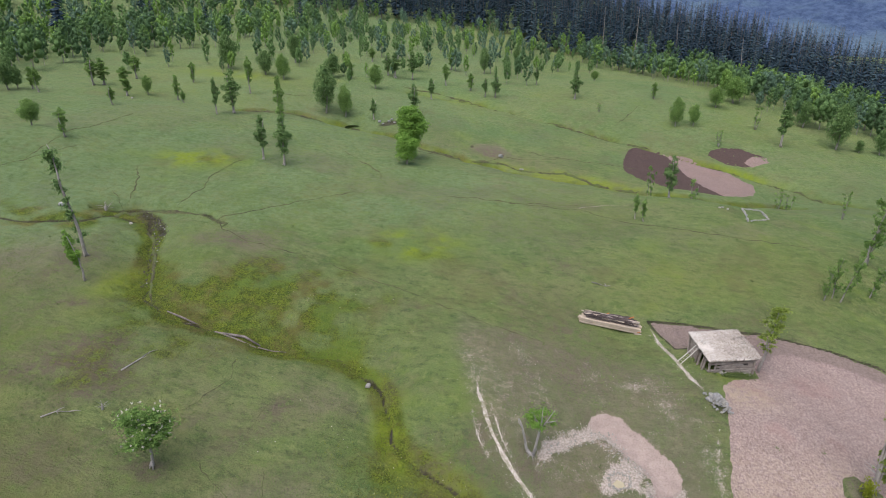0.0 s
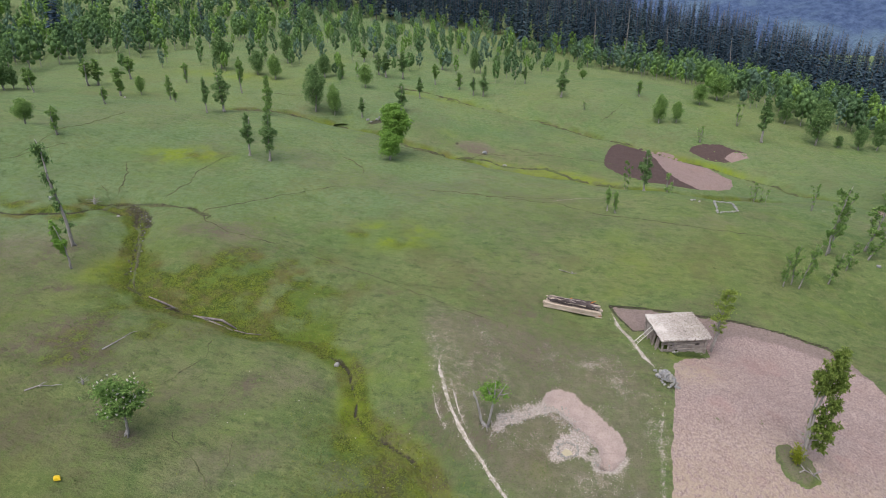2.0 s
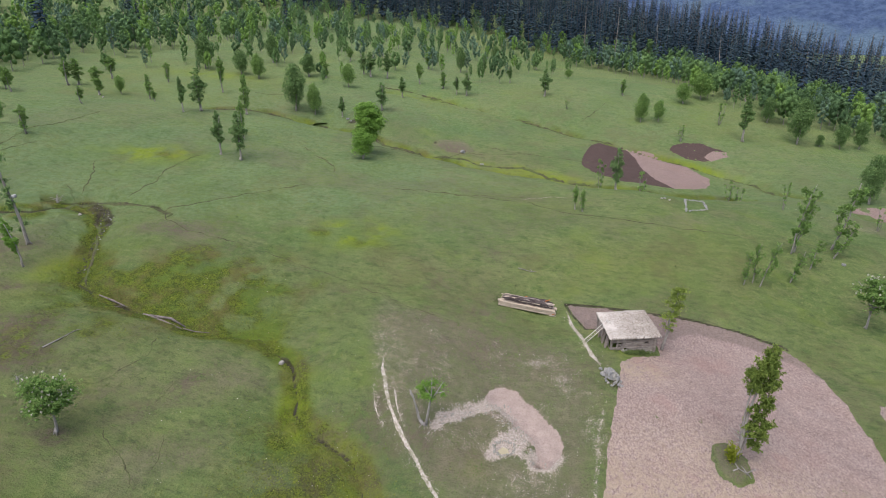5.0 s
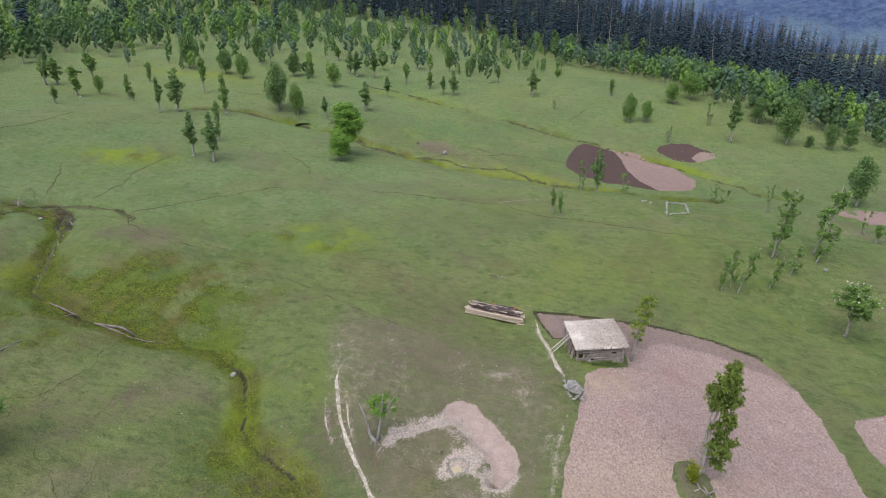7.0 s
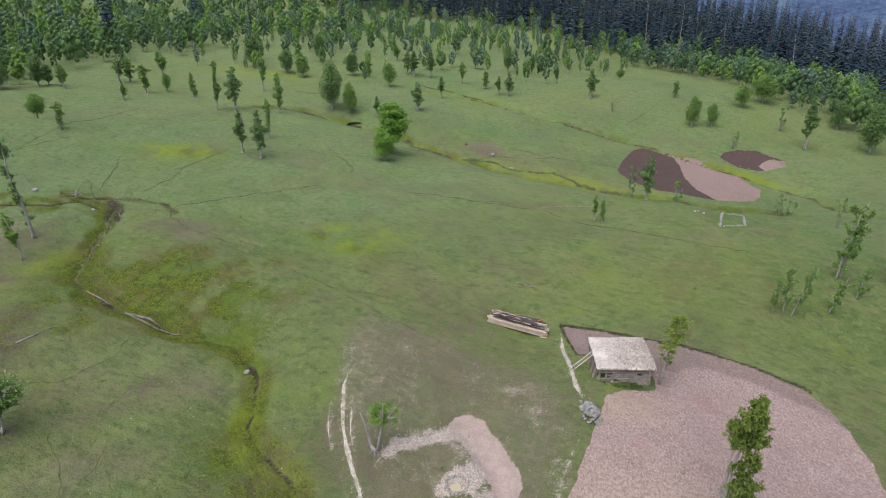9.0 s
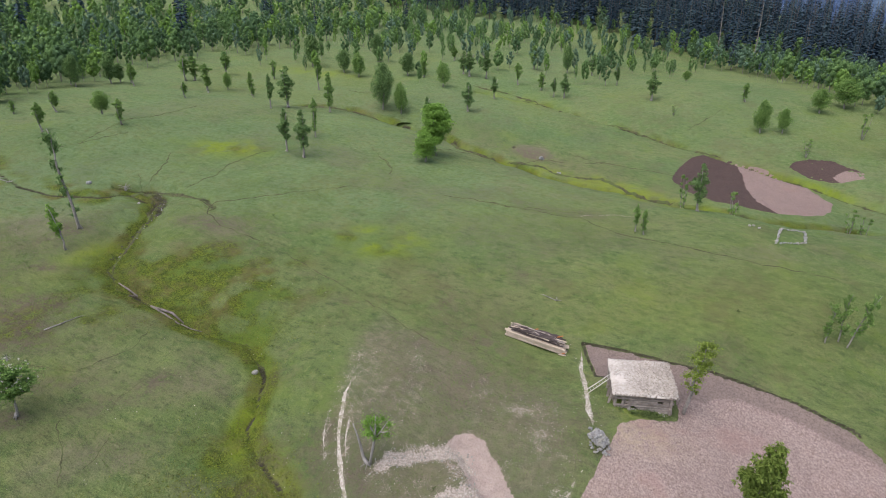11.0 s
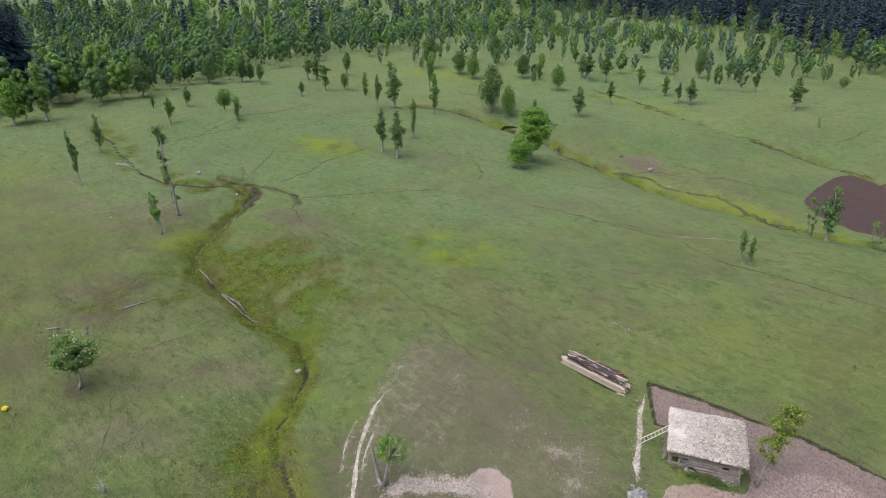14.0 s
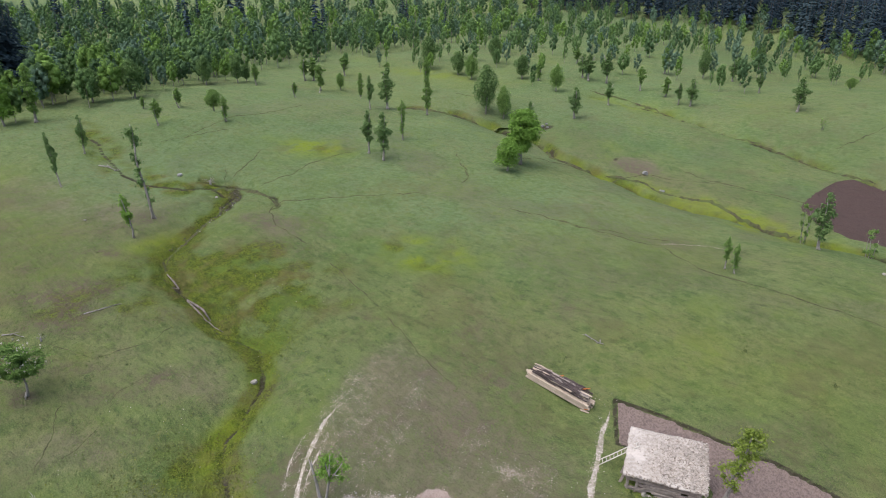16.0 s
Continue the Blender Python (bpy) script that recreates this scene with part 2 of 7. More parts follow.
LEAF_FAR = leaf_material("leaf_wood", (0.150, 0.265, 0.092), (0.225, 0.360, 0.140), 0.2, 0.3, 0.9, 0.05, 0.9)
LEAF_FAR_DARK = leaf_material("leaf_wood_deep", (0.100, 0.182, 0.082), (0.150, 0.250, 0.115), 0.15, 0.25, 0.9, 0.05, 0.9)
LEAF_FAR_BLUE = leaf_material("leaf_wood_blue", (0.140, 0.235, 0.155), (0.200, 0.305, 0.205), 0.15, 0.25, 0.9, 0.05, 0.9)
LEAF_FAR_LIGHT = leaf_material("leaf_wood_light", (0.210, 0.365, 0.085), (0.300, 0.470, 0.130), 0.25, 0.2, 0.9, 0.05, 0.9)
# blue-green firs, pushed further to blue to paint in the distance haze
NEEDLES = leaf_material("hazed_needles", (0.036, 0.060, 0.086), (0.056, 0.086, 0.114), 0.1, 0.0, 0.95, 0.03)
NEEDLES_LIGHT = leaf_material("pale_hazed_needles", (0.052, 0.084, 0.100), (0.078, 0.116, 0.132), 0.1, 0.0, 0.95, 0.03)
LEAF_OLIVE = leaf_material("leaf_olive", (0.190, 0.265, 0.045), (0.275, 0.350, 0.080), 0.4)
LEAF_FIELD = leaf_material("leaf_chestnut", (0.145, 0.212, 0.042), (0.235, 0.300, 0.075), 0.35)
FLOWERS = leaf_material("chestnut_flowers", (0.62, 0.60, 0.50), (0.72, 0.70, 0.62), 0.3)
BARK = wood_material("grey_bark", (0.22, 0.20, 0.185), (0.34, 0.315, 0.295), (0.13, 0.115, 0.10), (2.2, 2.2, 0.5), False)
BARK_DEAD = wood_material("bleached_bark", (0.24, 0.22, 0.215), (0.34, 0.32, 0.305), (0.12, 0.11, 0.10), (2.2, 2.2, 0.5), False)
BARK_FIR = wood_material("fir_bark", (0.14, 0.12, 0.11), (0.24, 0.21, 0.20), (0.08, 0.07, 0.06), (2, 2, 0.4), False)
WOOD_OLD = wood_material("weathered_timber", (0.27, 0.225, 0.20), (0.38, 0.335, 0.305), (0.12, 0.095, 0.085), (0.5, 2.5, 2.5))
WOOD_SAWN = wood_material("sawn_timber", (0.55, 0.46, 0.37), (0.47, 0.385, 0.305), (0.32, 0.255, 0.205), (0.4, 2.5, 2.5))
WOOD_BARKED = wood_material("barked_slabs", (0.066, 0.050, 0.050), (0.130, 0.104, 0.100), (0.036, 0.028, 0.028), (0.4, 2.5, 2.5))
WOOD_ORANGE = wood_material("fresh_bark_scrap", (0.48, 0.19, 0.06), (0.36, 0.13, 0.05), (0.25, 0.10, 0.05), (1, 1, 1))
LADDER_WOOD = wood_material("pale_pole", (0.56, 0.53, 0.49), (0.46, 0.43, 0.40), (0.35, 0.32, 0.30), (1, 1, 1), False)
STONE = stone_material("grey_fieldstone", (0.41, 0.405, 0.41), (0.25, 0.245, 0.25))
STONE_WET = stone_material("wet_stone", (0.135, 0.125, 0.115), (0.075, 0.068, 0.060))
STONE_PALE = stone_material("pale_stone", (0.42, 0.40, 0.365), (0.30, 0.285, 0.26))


def roof_material():
    g = Graph("bark_and_clay_roof", 0.95, 0.1)
    big, fine = g.noise(0.55, 4), g.noise(5.0, 5, 0.7)
    c = g.mix(g.ramp(fine, 0.35, 0.65), (0.320, 0.285, 0.255), (0.460, 0.415, 0.380))
    c = g.mix(g.calc("MULTIPLY", g.ramp(big, 0.45, 0.65), 0.7), c, (0.58, 0.53, 0.495))
    c = g.mix(g.calc("MULTIPLY", g.ramp(g.cells(7), 0.12, 0.02), 0.5), c, (0.22, 0.18, 0.14))
    g.colour(c)
    return g.bump(fine, 0.7, 0.05).mat


def chip_material():
    g = Graph("bark_chips", 0.9, 0.1)
    c = g.mix(g.island(), (0.52, 0.47, 0.425), (0.19, 0.155, 0.13))
    g.colour(c)
    return g.mat


def water_material():
    g = Graph("muddy_water", 0.12, 0.5)
    g.colour(g.mix(g.noise(1.5, 2), (0.33, 0.285, 0.185), (0.42, 0.37, 0.25)))
    return g.mat


def stream_material():
    g = Graph("stream_water", 0.4, 0.3)
    g.colour(g.mix(g.noise(2.0, 2), (0.016, 0.014, 0.010), (0.036, 0.032, 0.022)))
    return g.mat


def plastic_material():
    g = Graph("yellow_plastic", 0.4, 0.5)
    g.colour(g.mix(g.ramp(g.noise(6.0, 3), 0.4, 0.7), (0.78, 0.56, 0.02), (0.62, 0.43, 0.03)))
    return g.mat


def earth_material():
    g = Graph("bare_dark_earth", 0.95, 0.1)
    c = g.mix(g.ramp(g.noise(2.5, 4, 0.65), 0.38, 0.62), (0.050, 0.048, 0.030), (0.092, 0.090, 0.050))
    g.colour(g.mix(g.calc("MULTIPLY", g.ramp(g.noise(0.6, 3), 0.42, 0.60), 0.85), c, (0.088, 0.112, 0.042)))
    return g.bump(g.noise(6.0, 4), 0.8, 0.1).mat


def trail_material():
    g = Graph("trodden_turf", 0.95, 0.1)
    c = g.mix(g.ramp(g.noise(2.5, 4, 0.65), 0.38, 0.62), (0.056, 0.056, 0.032), (0.096, 0.100, 0.050))
    g.colour(g.mix(g.calc("MULTIPLY", g.ramp(g.noise(0.5, 3), 0.45, 0.62), 0.7), c, (0.115, 0.145, 0.058)))
    return g.bump(g.noise(6.0, 4), 0.8, 0.1).mat


EARTH, TRODDEN = earth_material(), trail_material()


def path_material():
    g = Graph("pale_trodden_path", 0.95, 0.1)
    c = g.mix(g.ramp(g.noise(7.0, 4, 0.7), 0.38, 0.60), (0.52, 0.47, 0.425), (0.27, 0.235, 0.20))
    g.colour(g.mix(g.calc("MULTIPLY", g.ramp(g.noise(2.2, 4, 0.7), 0.48, 0.62), 0.8), c, (0.17, 0.165, 0.10)))
    return g.bump(g.noise(10.0, 4), 0.8, 0.05).mat


PATH_SOIL = path_material()


def herb_material():
    g = Graph("stream_herbs", 0.7, 0.2)
    c = g.mix(g.island(), (0.092, 0.122, 0.018), (0.185, 0.210, 0.030))
    c = g.mix(g.ramp(g.noise(0.3, 3), 0.45, 0.65), c, (0.070, 0.078, 0.016))
    g.colour(c)
    return g.mat


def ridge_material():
    g = Graph("hazed_wooded_ridge", 1.0, 0.0)
    # the blue of the air between is mixed into the slope's colours
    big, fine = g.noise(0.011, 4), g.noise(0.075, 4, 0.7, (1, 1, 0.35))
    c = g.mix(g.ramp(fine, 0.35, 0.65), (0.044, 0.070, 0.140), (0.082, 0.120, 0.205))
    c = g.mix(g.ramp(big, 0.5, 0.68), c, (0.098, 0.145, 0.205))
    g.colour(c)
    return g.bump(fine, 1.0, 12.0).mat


ROOF, CHIPS, PUDDLE, STREAM, YELLOW, HERBS, RIDGE = (
    roof_material(), chip_material(), water_material(), stream_material(), plastic_material(), herb_material(), ridge_material())
# ---- the lie of the land ----
# soft swells on a 30 m grid (rows from south to north, columns from west to east), then single knolls and dips
SWELL_X, SWELL_Y, SWELL_R = np.arange(-110, 131, 30.0), np.arange(15, 256, 30.0), 27.0
SWELLS_SOUTH = [
    [0.4, 1.3, 3.4, -0.6, -0.4, 1, 0.6, 0.4, -0.2],
    [1.3, -0.3, 1.8, -0.7, -2.1, -2.4, -2.5, -1.1, -1],
    [3, 0.5, 0.5, 1.6, 2.8, 2.1, 0.3, -0.6, -1.3],
    [2.6, 2, 2, -0.5, -0.3, 0.1, -0.9, -0.7, -0.9],
    [0.9, 0.6, 2.1, 1.1, -1.2, -2.8, -2.2, -0.9, -0.6],
]
SWELLS_NORTH = [
    [1.4, 0, 0.3, 1.2, 1.2, 2.5, 3, 0.6, -0.4],
    [2.2, 1.8, 1.9, 0.9, 0.1, 1, 1.2, -0.2, -0.7],
    [1.5, 1.7, 2.3, 1.5, 0.5, -0.1, -0.5, -0.6, -0.5],
    [0.5, 0.9, 2.2, 2.2, 0.9, 0, -0.4, -0.3, -0.1],
]
# x, y, height, radius
KNOLLS = [
    (20, 34, 1.15, 12),
    (-8, 44, 1.87, 7),
    (-32, 138, -1.89, 7),
    (13, 42, 1.71, 7),
    (54, 116, -1.48, 7),
    (-77, 93, 2.03, 7),
    (12, 90, -1.03, 7),
    (6, 121, -1.42, 7),
    (-75, 141, -1.44, 7),
    (20, 34, 1.28, 7),
    (33, 98, 1.01, 7),
    (47, 58, -1.26, 7),
    (-82, 100, -1.27, 7),
    (-39, 62, 0.68, 7),
]
CREEK = [(-54.1, 75.2), (-50, 72.7), (-47.8, 68.1), (-43.6, 58), (-42.1, 54.4), (-39.1, 52.2), (-35.8, 51.2), (-29.7, 49.6), (-26.6, 48.6), (-24.1, 48.8), (-21.2, 49), (-19.4, 47.1), (-17.1, 44.6), (-15.7, 41.7), (-15.2, 39), (-13.5, 37), (-11.2, 35.3), (-9.9, 34.5), (-9, 32.3), (-8.7, 30.5), (-8.3, 26), (-7, 18), (-4, 5)]
SIDE_CREEK = [(-190, 112), (-104.9, 82.2), (-79, 72), (-68.9, 68), (-61.3, 68.1), (-56.7, 69.4), (-54.8, 73.7), (-51.3, 72.2)]
GULLY = [(-59, 136.8), (-52.5, 139.6), (-45.7, 140.7), (-41.7, 139.6), (-36.7, 139.2), (-33, 137.6), (-28.5, 135.2), (-21.6, 131.0), (-16.5, 125.2), (-12.9, 123.4), (-9.0, 122.6), (-7.0, 120.8), (-4.3, 119.6), (-1.5, 119.2), (2.4, 117.2), (7.2, 113.2), (12.4, 110.4), (17.8, 109.6), (22.1, 105.8), (26.0, 101.6), (38.4, 98.1), (55.4, 104.3)]
FAR_GULLY = [(-20.7, 171.8), (-4.8, 166.3), (15.9, 152.8), (29.5, 143.8), (39.6, 137.7), (49.2, 130.1), (56.2, 125.3), (63.7, 117.5), (64.7, 109), (71.8, 103.9), (73.2, 93.5)]
HEAD_BANK = [(-57.5, 74.0), (-55.1, 75.7), (-53.8, 76.0), (-49.2, 75.5), (-46.1, 74.6), (-42.7, 74.2), (-40.1, 71.7)]
WET_BED = [(-52.3, 75.4), (-49.9, 73.4), (-47.8, 70.8), (-46.4, 68.4)]
# line, depth, half width
VALLEYS = [(CREEK, 1.15, 2.2), (SIDE_CREEK, 0.38, 3), (GULLY, 2.02, 5), (FAR_GULLY, 1.24, 4)]


def lattice(x, y, seed):
    """Smooth value noise between 0 and 1 on arrays."""
    xi, yi = np.floor(x), np.floor(y)
    fx, fy = x - xi, y - yi
    fx, fy = fx * fx * (3 - 2 * fx), fy * fy * (3 - 2 * fy)

    def corner(a, b):
        v = np.sin((xi + a) * 127.1 + (yi + b) * 311.7 + seed * 74.7) * 43758.5453
        return v - np.floor(v)

    low = corner(0, 0) * (1 - fx) + corner(1, 0) * fx
    high = corner(0, 1) * (1 - fx) + corner(1, 1) * fx
    return low * (1 - fy) + high * fy


def rough_noise(x, y, size, seed=0, octaves=3):
    total, amp, norm = 0.0, 1.0, 0.0
    for k in range(octaves):
        total = total + amp * lattice(x / size * 2**k + 17.3 * k, y / size * 2**k - 9.1 * k, seed + k)
        norm, amp = norm + amp, amp * 0.5
    return total / norm


def from_line(x, y, line):
    """The distance of places from a bent line."""
    near = np.full(np.shape(x), 1e9)
    for (ax, ay), (bx, by) in zip(line[:-1], line[1:]):
        vx, vy = bx - ax, by - ay
        u = np.clip(((x - ax) * vx + (y - ay) * vy) / (vx * vx + vy * vy + 1e-9), 0, 1)
        near = np.minimum(near, np.hypot(x - ax - u * vx, y - ay - u * vy))
    return near


def inside(x, y, ring):
    """How far places lie inside a closed outline (negative outside), in metres."""
    within = np.zeros(np.shape(x), bool)
    for (ax, ay), (bx, by) in zip(ring, ring[1:] + ring[:1]):
        cross = (ay > y) != (by > y)
        with np.errstate(divide="ignore", invalid="ignore"):
            within ^= cross & (x < (bx - ax) * (y - ay) / (by - ay if by != ay else 1e-9) + ax)
    d = from_line(x, y, ring + ring[:1])
    return np.where(within, d, -d)


def step(v, lo, hi):
    u = np.clip((v - lo) / (hi - lo), 0, 1)
    return u * u * (3 - 2 * u)


def blob(x, y, cx, cy, rx, ry, turn=0.0):
    c, s = math.cos(radians(turn)), math.sin(radians(turn))
    u, v = ((x - cx) * c + (y - cy) * s) / rx, ((y - cy) * c - (x - cx) * s) / ry
    return np.exp(-(u * u + v * v))


def soft_rise(v, s):
    return s * np.logaddexp(0, v / s)


# outlines of the bare places
FIELD = [(11.2, 56.2), (15.0, 56.1), (19.1, 55.6), (24.5, 54.7), (29.2, 53.3), (33.4, 51.3), (35.0, 48.2), (35.2, 44.5), (34.6, 39.5), (33.3, 34.0), (31.0, 27.0), (27, 18), (6.0, 18.0),
         (8.4, 29.0), (9.4, 32.5), (10.6, 35.6), (11.9, 39.2), (12.9, 41.5), (13.6, 43.6), (14.1, 45.1), (15.6, 46.2), (18.7, 47.3), (19.2, 49.0), (18.6, 51.9), (14.0, 52.0), (12.4, 51.7)]
FIELD_DRY = [(13.0, 46.3), (19.2, 46.8), (20.5, 49.5), (24.5, 51.0), (29.0, 50.0), (33.0, 47.5), (36.5, 44.0), (36.0, 34.0), (32.0, 16.0), (4.0, 16.0), (11.0, 39.0)]
ISLAND = [(18.3, 34.7), (19.6, 35.2), (20.7, 33.7), (20.4, 32.0), (19.0, 31.2), (17.9, 32.4)]
PIT = [(-3.8, 37.5), (-2.7, 39.0), (0.1, 40.7), (2.3, 41.8), (3.7, 41.7), (5.0, 40.2), (6.1, 37.9), (7.0, 35.8), (6.8, 34.0), (5.3, 32.7), (3.8, 32.7), (1.0, 33.4), (-1.5, 35.0)]
# the dug bank bends round a patch of turf
DUG = [(-3.2, 37.5), (-1.3, 38.8), (0.6, 39.9), (2.4, 40.9), (3.6, 40.1), (4.7, 38.2), (5.6, 36.5), (6.1, 35.2), (5.4, 34.1)]
CLAY_BAND = [(1.2, 41.3), (2.0, 41.9), (2.9, 41.9), (3.8, 41.3), (5.5, 39.2), (6.8, 36.5), (7.1, 35.6), (6.5, 34.6), (5.4, 33.7), (4.4, 33.8), (4.2, 34.4), (4.7, 35.4), (4.3, 36.6), (3.5, 37.6), (2.7, 38.8), (1.9, 39.9), (0.9, 40.4)]
STONY = [(-4.2, 37.3), (-3.2, 38.6), (-2.0, 39.5), (-0.6, 39.8), (0.5, 40.8), (1.8, 40.9), (3.0, 40.4), (3.6, 38.8), (2.8, 38.2), (1.6, 39.3), (0.1, 38.8), (-2.0, 37.8), (-3.3, 36.9), (-4.2, 36.3)]
PALE_RING = [(0.6, 34.7), (0.6, 35.4), (0.8, 36.2), (1.5, 37.0), (2.8, 37.5), (4.1, 37.9), (4.4, 36.7), (3.9, 35.1), (4.2, 33.9), (3.4, 34.3), (2.6, 34.6), (1.4, 34.4)]
RUBBLE = [(1.1, 39.9), (3.2, 39.3), (4.0, 37.5), (4.8, 36.3), (4.4, 35.0), (3.7, 35.8), (2.3, 37.5), (1.1, 38.3)]
FIELD_A = [(26.6, 116.5), (27.9, 122.5), (30.8, 130.0), (33.4, 135.5), (36.2, 138.4), (40.9, 137.6), (46.7, 133.8), (52.5, 127.3), (55.0, 118.5), (53.0, 113.5), (50.2, 109.5), (43.9, 104.9), (38.5, 102.8), (32.1, 104.8), (28.5, 109.5)]
FIELD_A_DRY = [(42.2, 138.5), (47.0, 135.5), (53.5, 129.5), (57.5, 121.2), (55.0, 112.5), (50.0, 107.5), (44.5, 102.5), (41.7, 104.1), (39.0, 107.8), (39.6, 116.0), (41.0, 125.6)]
FIELD_B = [(51.6, 133.8), (53.0, 136.0), (56.3, 137.4), (60.1, 136.9), (64.7, 132.2), (63.8, 129.3), (59.3, 127.9), (54.3, 130.0)]
FIELD_B_DRY = [(58.5, 130.4), (62.0, 133.0), (66.0, 132.0), (64.0, 128.0), (59.3, 127.0)]
FIELD_C = [(71.8, 97.8), (72.6, 99.2), (75.2, 100.0), (80.0, 98.2), (88.0, 95.0), (92.0, 90.0), (86.0, 88.6), (78.0, 91.6), (73.0, 93.6)]
FIELD_D = [(37.7, 42.3), (38.4, 43.2), (40.2, 43.8), (43.5, 44.4), (48.0, 41.0), (47.0, 35.0), (42.0, 32.0), (37.6, 34.5), (37.1, 39.0)]
PATHS = [[(-8.9, 48.0), (-8.5, 46.2), (-8.1, 42.2), (-7.4, 39.1), (-6.5, 37.0), (-4.9, 34.1), (-2.8, 30.4), (0.5, 26), (4, 20)]]
SIDE_PATHS = [[(-7.2, 41.8), (-6.7, 38.9), (-5.9, 37.1)], [(-8.8, 40.8), (-8.5, 38.8), (-7.7, 37.0)], [(11.0, 54.0), (11.0, 52.0), (11.4, 49.2), (11.7, 46.5), (12.1, 44.2)],
              [(9.9, 86.6), (12.5, 88.2), (15.0, 89.0), (18.8, 89.4)], [(10.8, 38.5), (9.8, 36.0), (9.0, 33.0), (8.2, 30.0)], [(56.0, 91.5), (60.0, 87.5), (65.5, 83.5)]]
TRAILS = [[(-53.0, 75.4), (-45.5, 73.7), (-41.3, 72.8), (-33.1, 79.7), (-23.8, 86.3)], [(-41.3, 73.2), (-39.0, 69.0), (-35.4, 66.1), (-27.1, 64.4)], [(-5.1, 86.0), (2.2, 85.8), (10.1, 85.8), (14.8, 80.7), (27.6, 77.4), (40.3, 75.5)],
          [(-27.1, 64.4), (-17.2, 60.1), (-9.8, 55.9), (-2.0, 51.6)], [(33.5, 149.0), (38.0, 154.5), (43.5, 161.7)], [(-25.2, 101.6), (-22.0, 97.5), (-21.4, 94.0)], [(-72.5, 83.4), (-72.7, 106.2), (-71.9, 114.7)], [(6.0, 129.5), (19.0, 122.0), (30.0, 118.5)], [(-20, 109), (-17.0, 116), (-6, 121)], [(-29.5, 34.8), (-26.0, 31.6), (-22.5, 27.5), (-20, 22)], [(-30.5, 47.5), (-29.5, 43.0), (-32.0, 39.0), (-37, 37.5)]]


def plain_height(x, y):
    z = 0.1 * (y - 50) + 0.11 * soft_rise(-45 - x, 15)
    weights = SWELLS_SOUTH + SWELLS_NORTH
    for cy, row in zip(SWELL_Y, weights):
        gy = np.exp(-((y - cy) ** 2) / (2 * SWELL_R**2))
        for cx, v in zip(SWELL_X, row):
            z = z + v * gy * np.exp(-((x - cx) ** 2) / (2 * SWELL_R**2))
    for kx, ky, v, r in KNOLLS:
        z = z + v * np.exp(-((x - kx) ** 2 + (y - ky) ** 2) / (2 * r * r))
    for line, depth, r in VALLEYS:
        z = z - depth * np.exp(-from_line(x, y, line) ** 2 / (2 * r * r))
    z = z + 0.16 * soft_rise(y - 255, 22) / (1 + np.exp(np.clip((x - 120) / 40, -50, 50))) - 0.06 * soft_rise(x - 85, 25) - 0.13 * soft_rise(x - 112, 12)
    # far off the land levels out
    far = step(np.hypot(x, y - 100), 420, 1100)
    return z * (1 - far) + 20 * far


def height(x, y):
    """The ground's height, with the small relief of turf, banks and channels."""
    x, y = np.asarray(x, float), np.asarray(y, float)
    z = plain_height(x, y)
    near = step(np.hypot(x, y - 40), 260, 120)
    wob_x, wob_y = x + 1.4 * (rough_noise(x, y, 4.0, 3) - 0.5), y + 1.4 * (rough_noise(x, y, 4.0, 8) - 0.5)
    z = z + near * (0.50 * (rough_noise(x, y, 6.0, 5) - 0.5) + 0.36 * (rough_noise(x, y, 1.6, 6) - 0.5))
    z = z + 0.35 * (rough_noise(x, y, 2.6, 7) - 0.5) * step(from_line(x, y, CREEK), 7.0, 1.5)
    creek = from_line(wob_x, wob_y, CREEK)
    z = z - 0.38 * np.exp(-((creek / 0.28) ** 2))
    z = z - 0.35 * np.exp(-((from_line(wob_x, wob_y, SIDE_CREEK) / 0.4) ** 2))
    z = z - 0.45 * step(from_line(x, y, HEAD_BANK), 0.9, 0.35)
    z = z - 1.7 * step(from_line(wob_x, wob_y, GULLY), 2.0, 0.5) - 0.8 * step(from_line(wob_x, wob_y, FAR_GULLY), 1.6, 0.4)
    z = z - 0.26 * step(inside(x, y, FIELD), -0.45, 0.7) * (1 - step(inside(x, y, ISLAND), -0.3, 0.4))
    for ring in (FIELD_A, FIELD_B, FIELD_C, FIELD_D):
        z = z - 0.15 * step(inside(x, y, ring), -0.2, 0.8)
    bite = inside(wob_x * 0.25 + x * 0.75, wob_y * 0.25 + y * 0.75, CLAY_BAND)
    z = z - 0.62 * step(bite, -0.25, 0.7) - 0.12 * step(inside(x, y, PIT), -0.1, 0.6) - 0.22 * step(inside(x, y, STONY), -0.2, 0.5) * step(x, 2.0, 0.5)
    z = z - 0.28 * np.exp(-(((x - 2.15) ** 2 + (y - 35.6) ** 2) / 0.55**2)) - 0.35 * np.exp(-(((x - 4.85) ** 2 + (y - 34.5) ** 2) / 0.6**2))
    return z


def ground_at(x, y):
    return float(height(np.array([x]), np.array([y]))[0])


def link_mesh(name, verts, faces, mats, smooth=True):
    me = bpy.data.meshes.new(name)
    me.from_pydata(verts if isinstance(verts, list) else verts.tolist(), [], faces if isinstance(faces, list) else faces.tolist())
    for m in mats if isinstance(mats, (list, tuple)) else (mats,):
        me.materials.append(m)
    if smooth:
        me.polygons.foreach_set("use_smooth", np.ones(len(me.polygons), bool))
    me.update()
    return me


def piece_of(name, me, parent, label=""):
    ob = new(name, me)
    ob.parent = parent
    if label:
        ob["label"] = label
    return ob


